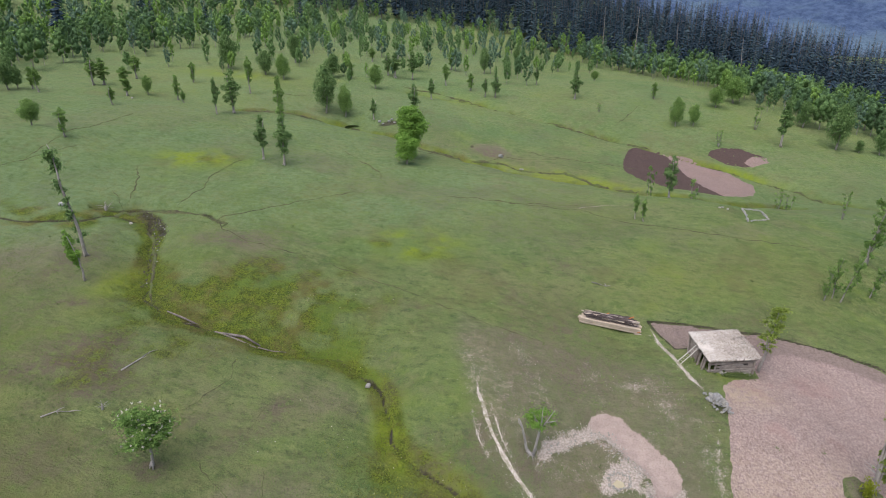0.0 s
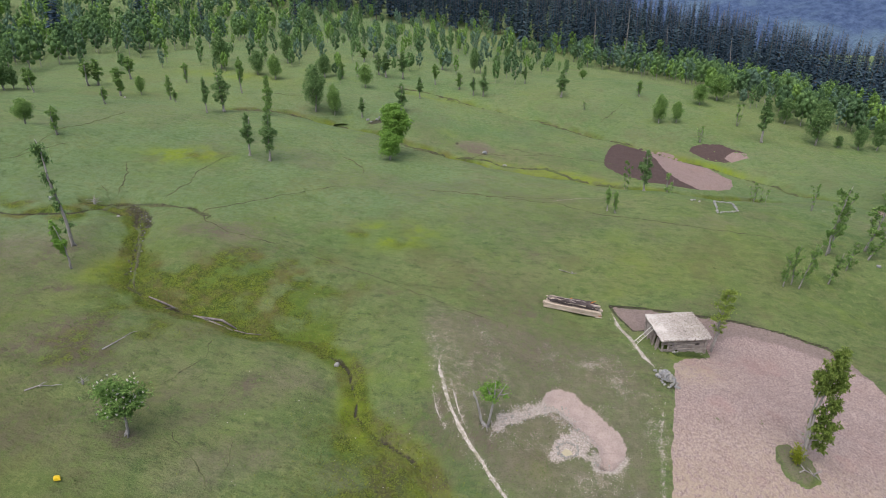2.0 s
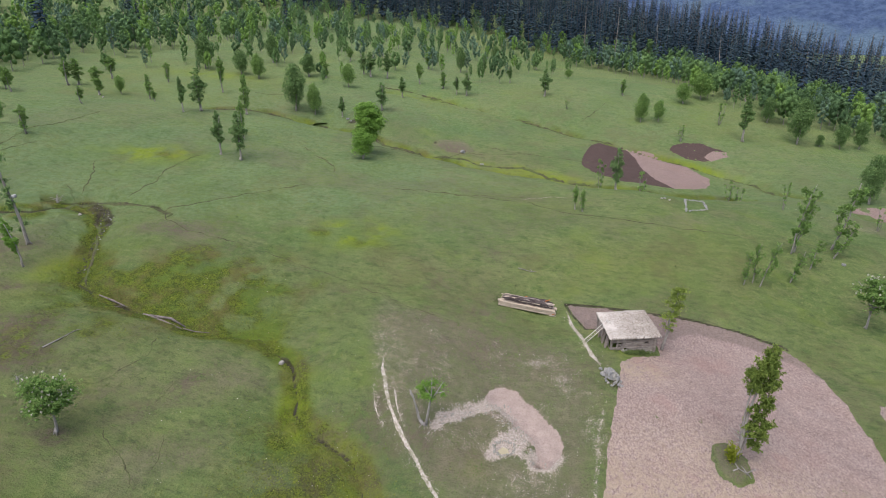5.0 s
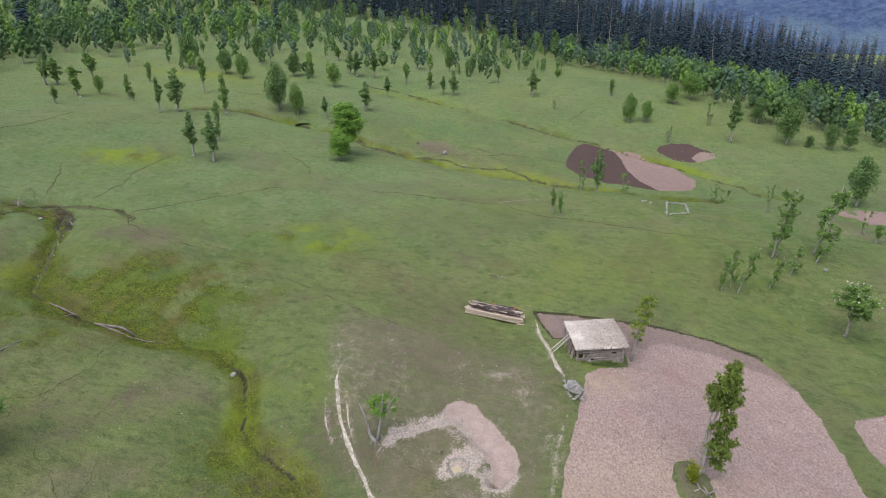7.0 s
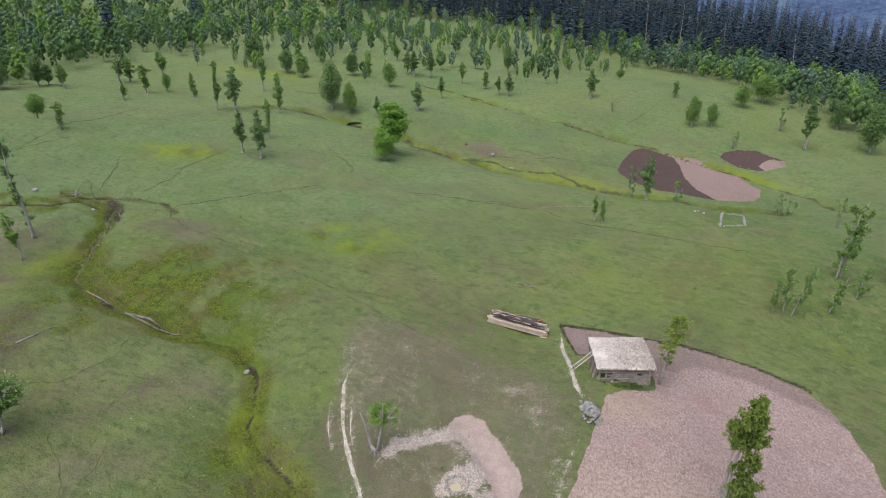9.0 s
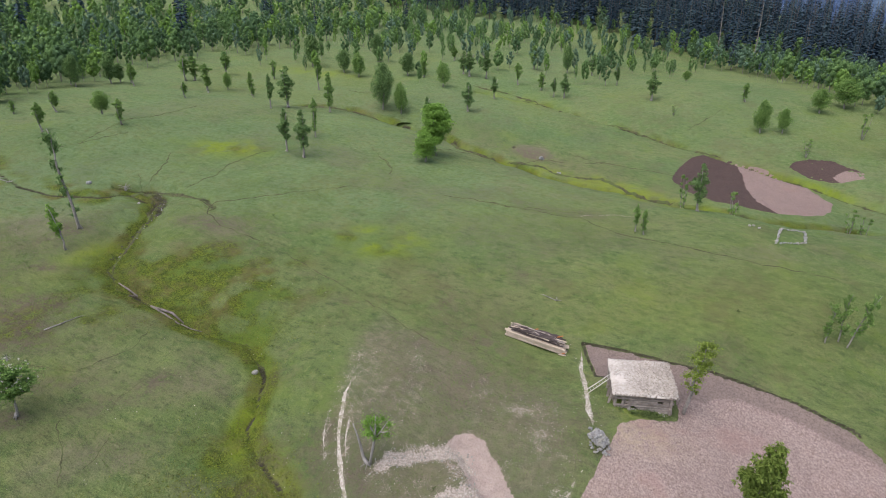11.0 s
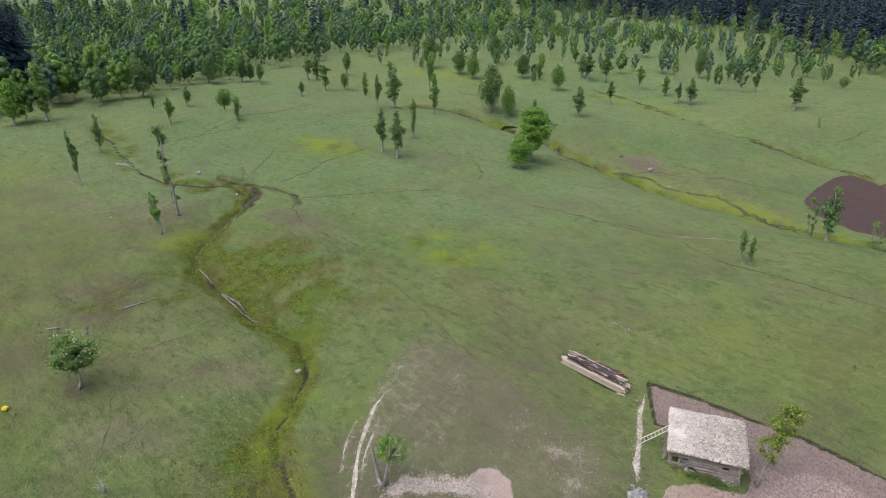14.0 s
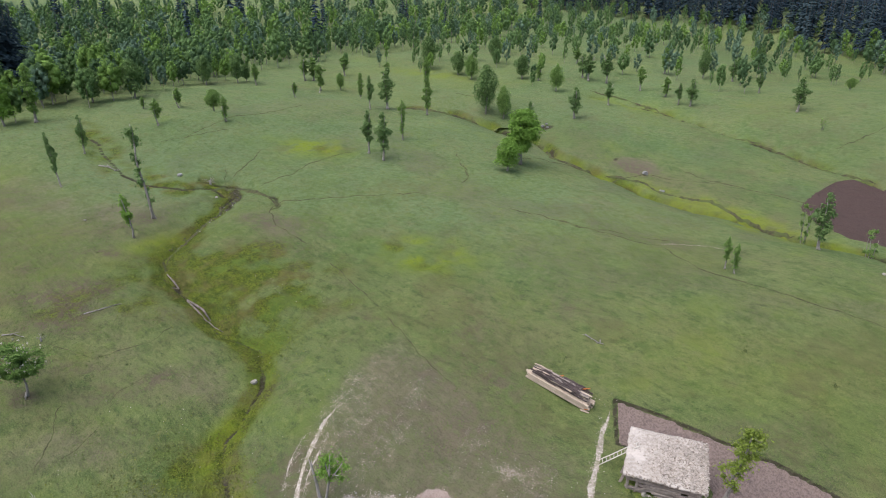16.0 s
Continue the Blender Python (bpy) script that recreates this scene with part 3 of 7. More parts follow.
def part(name, bm, material, parent, label=""):
    """Links a bmesh as one mesh object under a thing or a part."""
    me = bpy.data.meshes.new(name)
    bm.to_mesh(me)
    bm.free()
    me.materials.append(material)
    return piece_of(name, me, parent, label)


def thing(name, label, category, group="", m=None):
    ob = new(name)
    ob.empty_display_size = 0.2
    if m is not None:
        ob.matrix_basis = m
    return tagged(ob, label, category, group)


def spread(lo, hi, inner, growth, far_lo, far_hi):
    """Grid lines, even between lo and hi and widening outwards."""
    out = list(np.arange(lo, hi + 1e-6, inner))
    s, v = inner, out[-1]
    while v < far_hi:
        s *= growth
        v += s
        out.append(v)
    s, v, before = inner, lo, []
    while v > far_lo:
        s *= growth
        v -= s
        before.append(v)
    return np.array(before[::-1] + out)


def put_cover(me, name, values):
    a = me.attributes.new(name, "FLOAT", "POINT")
    a.data.foreach_set("value", np.clip(values, 0, 1).astype(np.float32))


def build_ground():
    xs = spread(-60, 46, 0.32, 1.05, -4200, 4200)
    ys = spread(23, 76, 0.30, 1.008, 15, 150)
    ys = np.r_[spread(-6, 14, 2.0, 1.3, -1500, 14)[:-1], ys, spread(ys[-1], ys[-1] + 1, 0.95, 1.045, ys[-1], 4500)[1:]]
    gx, gy = np.meshgrid(xs, ys)
    x, y = gx.ravel(), gy.ravel()
    z = height(x, y)
    nx, ny = len(xs), len(ys)
    idx = np.arange(nx * ny).reshape(ny, nx)
    quads = np.stack([idx[:-1, :-1], idx[:-1, 1:], idx[1:, 1:], idx[1:, :-1]], -1).reshape(-1, 4)
    me = bpy.data.meshes.new("ground")
    me.vertices.add(nx * ny)
    me.vertices.foreach_set("co", np.stack([x, y, z], -1).astype(np.float32).ravel())
    me.loops.add(quads.size)
    me.loops.foreach_set("vertex_index", quads.ravel().astype(np.int32))
    me.polygons.add(len(quads))
    me.polygons.foreach_set("loop_start", np.arange(0, quads.size, 4, dtype=np.int32))
    me.polygons.foreach_set("use_smooth", np.ones(len(quads), bool))
    me.update()
    me.materials.append(MEADOW)
    n1, n2 = rough_noise(x, y, 3.0, 21), rough_noise(x, y, 9.0, 22)
    wob_x, wob_y = x + 1.4 * (rough_noise(x, y, 4.0, 3) - 0.5), y + 1.4 * (rough_noise(x, y, 4.0, 8) - 0.5)
    creek, side = from_line(wob_x, wob_y, CREEK), from_line(wob_x, wob_y, SIDE_CREEK)
    gully, far = from_line(wob_x, wob_y, GULLY), from_line(wob_x, wob_y, FAR_GULLY)
    lush = 0.9 * step(creek, 1.7, 0.3)
    lush += 0.9 * np.maximum(blob(x, y, -26.0, 51.6, 8, 2.3, -12), blob(x, y, -20.5, 48.2, 3.5, 2.4)) + 0.8 * blob(x, y, -42.5, 56.5, 2.6, 6.0, 15)
    lush += 0.8 * blob(x, y, -14.0, 33.5, 3.6, 5.5, 25) + 0.8 * blob(x, y, -12.5, 28.5, 5.0, 4.5) + 0.9 * blob(x, y, -35.5, 45.6, 5.0, 1.5, 22) + 0.9 * blob(x, y, -42.5, 41.0, 3.5, 1.4, 25) + 0.5 * blob(x, y, -40, 40.5, 5, 1.6, 20)
    lush += 0.6 * step(side, 4.5, 0.5) * step(x, -110, -85) + 0.5 * blob(x, y, -60, 71.5, 8, 2.6, 5) + 0.75 * blob(x, y, -25, 59, 10, 5, -20) + 0.7 * blob(x, y, -33, 56, 7, 5) + 0.5 * blob(x, y, -16, 69, 9, 4, -10) + 0.45 * blob(x, y, -40, 47, 6, 5)
    lush += 0.55 * step(gully, 3.4, 1.2) + 0.45 * step(far, 3.0, 0.3)
    lush += 0.55 * blob(x, y, -51.5, 94.0, 8.0, 4.8, 25)
    lush += 0.7 * blob(x, y, -0.3, 35.0, 1.3, 1.1)
    put_cover(me, "lush", lush * (0.15 + 1.5 * step(rough_noise(x, y, 2.4, 26), 0.25, 0.72)) + 0.6 * step(creek, 2.0, 0.5) * (0.4 + 1.2 * n1))
    bright = 0.75 * blob(x, y, -51.5, 94.0, 7.5, 4.4, 25) + 0.9 * blob(x, y, -15.0, 70.0, 5.5, 3.4, 10) + 0.6 * blob(x, y, -45.6, 56.0, 2.2, 3.4) + 2.2 * blob(x, y, 12.5, 115.2, 9.5, 1.7, -31) + 0.75 * blob(x, y, 25.0, 106.0, 6, 1.8, -40)
    bright += 0.9 * step(gully, 2.2, 0.6) * step(x, -14, 2) * step(x, 34, 26) + 0.45 * step(gully, 2.4, 0.6) * step(x, -48, -40)
    bright += 0.6 * blob(x, y, 20.5, 101.0, 4, 2.5) + 0.7 * step(far, 3.0, 0.6) * blob(x, y, 54, 127, 14, 9) + 0.5 * blob(x, y, -10, 166, 12, 5, -20) + 0.45 * blob(x, y, -70, 172, 14, 5)
    bright += 0.6 * step(creek, 2.6, 0.7) * blob(x, y, -13, 36, 9, 16) + 0.12 * blob(x, y, 18, 64, 10, 5, 20) + 0.4 * blob(x, y, 15.0, 47.6, 1.4, 2.6) + 0.8 * blob(x, y, -0.6, 34.1, 1.3, 1.1) + 0.4 * blob(x, y, -1.5, 35.8, 1.6, 1.2)
    put_cover(me, "bright", bright * (0.25 + 1.5 * step(rough_noise(x, y, 2.2, 27), 0.32, 0.68)))
    # less pale turf on the gully slopes, which paints their shade darker
    put_cover(me, "grazed", step(y - 0.15 * x, 62, 84) * (0.55 + 0.9 * (n2 - 0.25)) * (1 - 0.9 * blob(x, y, 16, 118, 18, 8, -22)) * (1 - 0.7 * blob(x, y, 30, 86, 26, 7, 0)) * (1 - 0.9 * blob(x, y, -14, 133, 20, 7, -15)) * (1 - 0.35 * step(x, -5, 15)) + 0.5 * blob(x, y, -62, 62, 16, 12))
    brown = [(-10.3, 57.8), (-6.3, 54.6), (2.3, 51.5), (10.3, 48.4), (11.6, 40.5), (9.0, 30.2), (8, 18), (-1.0, 18), (-3.5, 30.3), (-8.2, 35.3), (-10.0, 42.7), (-11.2, 50.0)]
    worn = 0.68 * step(inside(x, y, brown), -2.0, 3.0)
    worn += 0.8 * step(inside(x, y, ISLAND), -0.2, 0.4) + 0.5 * blob(x, y, -35, 66.5, 6, 3.5) + 0.55 * blob(x, y, -24.0, 31.5, 5.5, 3.0, 30) + 0.5 * blob(x, y, -55, 62, 7, 6) + 0.5 * blob(x, y, -64, 55, 9, 5) + 0.4 * blob(x, y, -20, 42, 5, 4)
    worn += 1.3 * blob(x, y, -0.6, 126.8, 4.6, 2.6) + 0.45 * blob(x, y, 36, 80, 9, 4) + 0.4 * blob(x, y, 2, 95, 12, 5) + 0.35 * blob(x, y, -30, 40, 6, 4) + 0.4 * blob(x, y, -76, 60, 6, 6) + 0.5 * blob(x, y, 66, 84, 8, 4)
    put_cover(me, "worn", worn)
    heath = 0.8 * blob(x, y, -38.5, 66.5, 4.0, 2.2) + 0.7 * blob(x, y, -38.5, 42.2, 3.5, 2.0, 20) + 1.3 * blob(x, y, -31.6, 32.8, 0.9, 0.7) + 0.5 * blob(x, y, -36, 33.5, 5, 2.4, 25) + 1.2 * blob(x, y, -0.5, 125.5, 5, 2.6)
    heath += 0.5 * blob(x, y, 0.5, 46.5, 4.5, 3.5) + 0.5 * blob(x, y, -8.7, 38.5, 1.3, 3.5) + 0.5 * blob(x, y, 12.5, 87.5, 10, 2.5) + 0.6 * blob(x, y, 13.8, 41.0, 1.3, 2.0) + 0.5 * blob(x, y, -49, 56, 3, 2) + 0.6 * blob(x, y, -72, 54, 5, 3) + 0.6 * blob(x, y, -25.5, 39.0, 1.2, 4.5, -25) + 0.6 * blob(x, y, -30.5, 38.0, 5, 1.2, 25) + 0.5 * blob(x, y, -22.5, 34.0, 3.5, 1.6, 30) + 0.5 * blob(x, y, 2.5, 54.0, 2.5, 1.2) + 0.45 * blob(x, y, 4.0, 67, 5, 2) + 0.4 * blob(x, y, -27, 63, 4, 2)
    dry = step(rough_noise(x, y, 11.0, 28), 0.52, 0.68) * step(np.hypot(x, y - 40), 150, 70)
    heath += 0.9 * blob(x, y, -41.5, 45.6, 3.5, 1.6, 15) + 0.8 * blob(x, y, -44, 41.5, 4.5, 2.0, 20) + 0.8 * blob(x, y, -38, 39.5, 5, 1.2, 25) + 0.9 * blob(x, y, -50.5, 59.5, 2.4, 1.6) + 0.8 * blob(x, y, -46.8, 51.0, 3.0, 0.9, 25)
    heath += 0.38 * dry + 0.30 * step(rough_noise(x, y, 4.0, 29), 0.58, 0.72) * step(np.hypot(x + 30, y - 40), 60, 25)
    put_cover(me, "heath", heath * (0.5 + n1))
    n3 = rough_noise(x, y, 0.8, 25) - 0.5
    band = inside(x, y, CLAY_BAND) + 0.5 * n3
    clay = np.maximum(step(band, -0.3, 0.3), 0.60 * step(inside(x, y, PALE_RING) + 0.9 * n3, -0.3, 0.5))
    clay = np.maximum(clay, 0.42 * step(inside(x, y, RUBBLE) + 0.9 * n3, -0.3, 0.4))
    clay = np.maximum(clay, 0.60 * step(inside(x, y, STONY) + 0.9 * n3, -0.3, 0.5))
    put_cover(me, "clay", clay)
    pale = np.zeros_like(x)
    for line in PATHS:
        pale = np.maximum(pale, 0.46 - from_line(x, y, line) / 1.6)
        pale = np.maximum(pale, 0.33 - np.abs(from_line(x + 0.3, y, line) - 0.5) / 1.6)
    for line in SIDE_PATHS:
        pale = np.maximum(pale, 0.58 - from_line(x, y, line) / 0.8)
    pale = np.maximum(pale, 0.31 * step(inside(x, y, brown), -1.0, 2.0) * step(rough_noise(x, y, 2.8, 38), 0.46, 0.66))
    pale = np.maximum(pale, 0.56 - from_line(x + 0.4 * n3, y, SIDE_PATHS[2]) / 0.8)
    rim = 0.66 * step(inside(x, y, STONY) + 1.1 * n3, -0.7, 0.5)
    rim2 = 0.72 * np.exp(-((np.minimum(band, 0) / 0.8) ** 2)) * step(y + 0.4 * x, 38.5, 36.8) * step(band, 0.35, 0.1)
    hollow = 0.62 * step(inside(x, y, PALE_RING) + 1.2 * n3, -0.8, 0.5)
    hollow = np.maximum(hollow, 0.40 * step(inside(x, y, RUBBLE) + 1.2 * n3, -0.8, 0.4))
    specks = 0.52 * np.clip(0.95 * blob(x, y, 8.0, 42.6, 1.2, 1.6, 20) + 0.95 * blob(x, y, 6.2, 45.2, 2.4, 0.9) + 0.95 * blob(x, y, 3.2, 32.8, 1.8, 0.9) + 0.85 * blob(x, y, -3.6, 48.5, 0.7, 3.6, 14) + 0.8 * blob(x, y, 9.6, 36.5, 1.4, 3), 0, 1)
    put_cover(me, "pale", np.maximum.reduce([pale, rim, rim2, hollow, specks]))
    mud_and_shade = np.maximum.reduce([0.80 - creek / 0.62 + 0.9 * (n1 - 0.5), (1.0 - side / 0.8) * step(x, -110, -85), 0.82 - gully / 2.6 + 1.6 * (n1 - 0.5), 0.80 - far / 1.8 + 1.2 * (n1 - 0.5)])
    mud_and_shade = np.maximum.reduce([mud_and_shade, 0.84 - from_line(wob_x * 0.3 + x * 0.7, wob_y * 0.3 + y * 0.7, HEAD_BANK) / 1.5 + 0.3 * (n1 - 0.5), 1.0 - from_line(x, y, WET_BED) / 1.5 + 0.9 * (n1 - 0.5)])
    for line in TRAILS:
        mud_and_shade = np.maximum(mud_and_shade, 0.66 - from_line(wob_x, wob_y, line) / 0.9)
    # muddy spots; the one at (-33, 138.8) paints the bank hole's inner shade
    spots = 0.9 * blob(x, y, -49.8, 73.0, 1.6, 1.8) + 0.8 * blob(x, y, -48.6, 69.5, 0.8, 2.6, 20) + 1.5 * blob(x, y, -33.0, 138.8, 2.0, 0.8) + 1.0 * blob(x, y, -24, 140, 4, 1.8) + 0.8 * blob(x, y, -4.6, 127.6, 1.0, 1.4)
    spots += 0.74 * blob(x, y, 4.85, 34.5, 0.95, 0.8)
    # shadow line below the field's upper bank, painted in the mud colour
    edge = (1.05 - np.abs(inside(x, y, FIELD) + 0.1) / 0.5) * step(y, 49.6, 51.2)
    put_cover(me, "mud_and_shade", np.maximum.reduce([mud_and_shade, spots, edge]))
    ob = tagged(new("ground", me), "green grazed meadow with worn, mossy and wet patches", "meadow", kind="structure")
    return ob


ground = build_ground()


def ploughed_field(name, ring, mesh_step, label, material, dry=None, holes=(), ridge_dir=0.0, clod=0.05, soft=(-1.0, 1.0)):
    """A sheet of broken soil that lies in its hollow in the meadow."""
    ax, ay = np.array(ring).min(0) - 1.2, np.array(ring).max(0) + 1.2
    xs, ys = np.arange(ax[0], ay[0], mesh_step), np.arange(ax[1], ay[1], mesh_step)
    gx, gy = np.meshgrid(xs, ys)
    x, y = gx.ravel(), gy.ravel()
    ragged = inside(x, y, ring) + 0.5 * (rough_noise(x, y, 1.2, 31) - 0.5)
    for hole in holes:
        ragged = np.minimum(ragged, -inside(x, y, hole) + 0.5 * (rough_noise(x, y, 0.8, 33) - 0.5))
    u = x * math.cos(radians(ridge_dir)) + y * math.sin(radians(ridge_dir))
    z = height(x, y) + 0.05 - 0.5 * step(ragged, 0.15, -0.5) + clod * step(ragged, 0, 0.6) * (rough_noise(x, y, 0.5, 35, 2) - 0.35) + 0.35 * clod * np.sin(u * 2 * math.pi / 0.65)
    keep = (ragged > -0.8).reshape(gx.shape)
    idx = np.arange(x.size).reshape(gx.shape)
    cell = keep[:-1, :-1] & keep[:-1, 1:] & keep[1:, 1:] & keep[1:, :-1]
    quads = np.stack([idx[:-1, :-1], idx[:-1, 1:], idx[1:, 1:], idx[1:, :-1]], -1)[cell]
    used, quads = np.unique(quads, return_inverse=True)
    me = link_mesh(name, np.stack([x, y, z], -1)[used], quads.reshape(-1, 4), material)
    if dry:
        put_cover(me, "wet", 1 - step(inside(x[used], y[used], dry), *soft))
        put_cover(me, "straw", step(y[used] + 0.35 * x[used], 46, 36) * (0.4 + 1.2 * (rough_noise(x[used], y[used], 5.0, 37) - 0.2)) + blob(x[used], y[used], 15.5, 44.0, 3.0, 2.0))
    return tagged(new(name, me), label, "field", kind="structure")


ploughed_field("ploughed_field", FIELD, 0.2, "dry pinkish brown ploughed field beside the hut", SOIL_NEAR, dry=FIELD_DRY, soft=(-4.0, 1.5), holes=(ISLAND,), ridge_dir=-35)
ploughed_field("ploughed_field", FIELD_A, 0.25, "half dry ploughed field, dark brown and pink", SOIL_FAR, dry=FIELD_A_DRY, ridge_dir=20)
ploughed_field("ploughed_field", FIELD_B, 0.25, "small dark brown ploughed field in the meadow", SOIL_FAR, dry=FIELD_B_DRY)
ploughed_field("ploughed_field", FIELD_C, 0.4, "pale ploughed strip beyond the rise", SOIL_FAR)
ploughed_field("ploughed_field", FIELD_D, 0.3, "brown ploughed plot at the meadow's lower edge", SOIL_NEAR, dry=FIELD_D)


def far_ridge():
    """The wooded mountainside across the valley, its haze part of its colour."""
    us, vs = np.linspace(-1, 1, 120), np.linspace(0, 1, 40)
    gu, gv = np.meshgrid(us, vs)
    ang = radians(68) - gu * radians(62)
    r = 900 + 1500 * gv
    x, y = np.cos(ang) * r + 100, np.sin(ang) * r
    z = -40 + 620 * gv**0.8 * (0.75 + 0.5 * rough_noise(x, y, 420, 61)) + 45 * (rough_noise(x, y, 130, 62) - 0.5)
    idx = np.arange(x.size).reshape(gu.shape)
    quads = np.stack([idx[:-1, 1:], idx[:-1, :-1], idx[1:, :-1], idx[1:, 1:]], -1).reshape(-1, 4)
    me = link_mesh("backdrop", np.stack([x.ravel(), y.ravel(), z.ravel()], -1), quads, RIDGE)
    return tagged(new("backdrop", me), "distant wooded mountainside with blue haze in its colour", "mountain", kind="structure")


far_ridge()


# ---- trodden lines and washed-out banks in the turf ----
def turf_line(name, label, category, line, width, rise, seed, material, far=0.0007, broken=0.35, wander=1.0):
    """A ragged strip of bare earth along a bent line; it thins out and breaks off in places."""
    p = np.array(line, float)
    d = np.r_[0, np.cumsum(np.hypot(*np.diff(p, axis=0).T))]
    s = np.arange(0, d[-1], 0.35)
    x, y = np.interp(s, d, p[:, 0]), np.interp(s, d, p[:, 1])
    tx, ty = np.gradient(x), np.gradient(y)
    n = np.hypot(tx, ty) + 1e-9
    nx, ny = -ty / n, tx / n
    sway = 0.9 * (rough_noise(s, s * 0 + seed, 3.5, 81) - 0.5) + 0.5 * (rough_noise(s, s * 0 + seed, 0.9, 82) - 0.5)
    x, y = x + nx * sway * wander, y + ny * sway * wander
    w = width * (0.3 + 1.3 * rough_noise(s, s * 0 + seed, 0.8, 83)) * step(rough_noise(s, s * 0 + seed, 3.0, 84), broken - 0.1, broken + 0.1) * step(s, 0, 2) * step(s, d[-1], d[-1] - 2) + 0.01
    lift = rise * np.clip(w / width, 0, 1.2) + far * np.hypot(x, y)
    rows = [np.stack([x + nx * w * k, y + ny * w * k, height(x + nx * w * k, y + ny * w * k) + (lift if k == 0 else far * 0.5 * np.hypot(x, y) - 0.03)], -1) for k in (-0.5, 0.0, 0.5)]
    k = len(s)
    f = [(r * k + i, r * k + i + 1, (r + 1) * k + i + 1, (r + 1) * k + i) for r in range(2) for i in range(k - 1)]
    return tagged(new(name, link_mesh(name, np.concatenate(rows), f, material)), label, category, kind="structure")


for seed, line in enumerate(TRAILS):
    turf_line("trail", "thin dark cattle trail trodden into the turf", "trail", line, 0.11 if line[0][1] < 60 else 0.17, 0.012, seed, TRODDEN, broken=0.52 if line[0][1] < 60 else 0.42)
MORE_TRAILS = [[(-74.6, 79.8), (-71.3, 85.5), (-68.6, 90.4)], [(-54.5, 75.3), (-58.2, 79.4)], [(-54.6, 76.8), (-55.4, 81.1), (-58.3, 87.5)], [(-47.4, 75.6), (-46.6, 82.0), (-46.9, 87.9), (-45.1, 96.0)], [(-30.2, 108.1), (-27.0, 104.1), (-21.7, 96.0), (-21.4, 93.1)],
               [(-52.9, 153.1), (-44.9, 153.5)], [(-4.6, 119.8), (1.1, 124.6), (6.8, 124.6), (16.3, 124.0)], [(-10.8, 87.0), (0.2, 86.0), (10.8, 88.6)], [(-25.5, 41.0), (-26.5, 37.5), (-24.0, 34.0), (-23.6, 31.0)]]
for seed, line in enumerate(MORE_TRAILS):
    turf_line("trail", "thin dark cattle trail trodden into the turf", "trail", line, 0.11 if line[0][1] < 60 else 0.17, 0.012, 30 + seed, TRODDEN, broken=0.52 if line[0][1] < 60 else 0.42)
turf_line("bank", "dark washed-out bank of the upper gully", "bank", [(-59, 133.5), (-48, 131.0), (-44.5, 133.5), (-42, 136.8), (-38.3, 137.2)], 0.8, 0.30, 51, EARTH, broken=0.2)
turf_line("bank", "dark washed-out bank of the upper gully", "bank", [(-29.5, 136.8), (-24.0, 131.5), (-18.4, 126.5), (-15.5, 121.0), (-12.8, 120.8), (-10.0, 119.0), (-8.1, 118.7), (-5.1, 121.7)], 0.9, 0.35, 52, EARTH, broken=0.2)
turf_line("bank", "dark washed-out bank of the upper gully", "bank", [(-5.1, 121.7), (2.0, 121.6), (5.9, 118.6), (13.2, 115.6), (20.5, 109.6), (25.6, 104.0)], 0.5, 0.25, 53, EARTH)
turf_line("bank", "thin dark channel of the far gully", "bank", [(-23.0, 176.5), (-12.0, 171.0), (-3.1, 166.0), (5.3, 158.7), (13.3, 154.2), (20.3, 150.9), (29.5, 143.8), (39.6, 138.9)], 0.42, 0.2, 54, EARTH, broken=0.36)
turf_line("bank", "thin dark channel of the far gully", "bank", [(56.2, 125.3), (63.7, 117.5), (64.7, 109), (71.8, 103.9)], 0.4, 0.2, 55, EARTH)
turf_line("bank", "torn dark bank where the stream begins", "bank", [(-55.4, 72.0), (-54.7, 75.2), (-51.4, 75.5), (-47.9, 75.1), (-43.7, 73.6), (-40.4, 72.3), (-39.5, 70.9), (-39.4, 69.5)], 0.6, 0.12, 56, EARTH, broken=0.2)
turf_line("bank", "dark stream bank with torn turf", "bank", [(-49.4, 70.6), (-46.8, 66.9), (-45.2, 63.5), (-44.3, 61.3), (-43.3, 58.6), (-42.4, 56.2), (-41.2, 53.5)], 0.45, 0.1, 57, EARTH, broken=0.25)

turf_line("path", "pale trodden footpath running past the clay pit", "path", [(-8.3, 44.6), (-8.1, 42.2), (-7.4, 39.1), (-6.5, 37.0), (-4.9, 34.1), (-2.8, 30.4), (0.5, 26), (4, 20)], 0.40, 0.02, 71, PATH_SOIL, broken=0.16, wander=0.25)
turf_line("path", "narrow pale path of washed stones beside the hut", "path", [(10.95, 55.0)] + SIDE_PATHS[2], 0.50, 0.02, 77, PATH_SOIL, broken=0.18, wander=0.2)
for seed, line in enumerate(SIDE_PATHS[:2]):
    turf_line("path", "narrow pale track beside the footpath", "path", line, 0.16, 0.015, 73 + seed, PATH_SOIL, broken=0.42, wander=0.4)


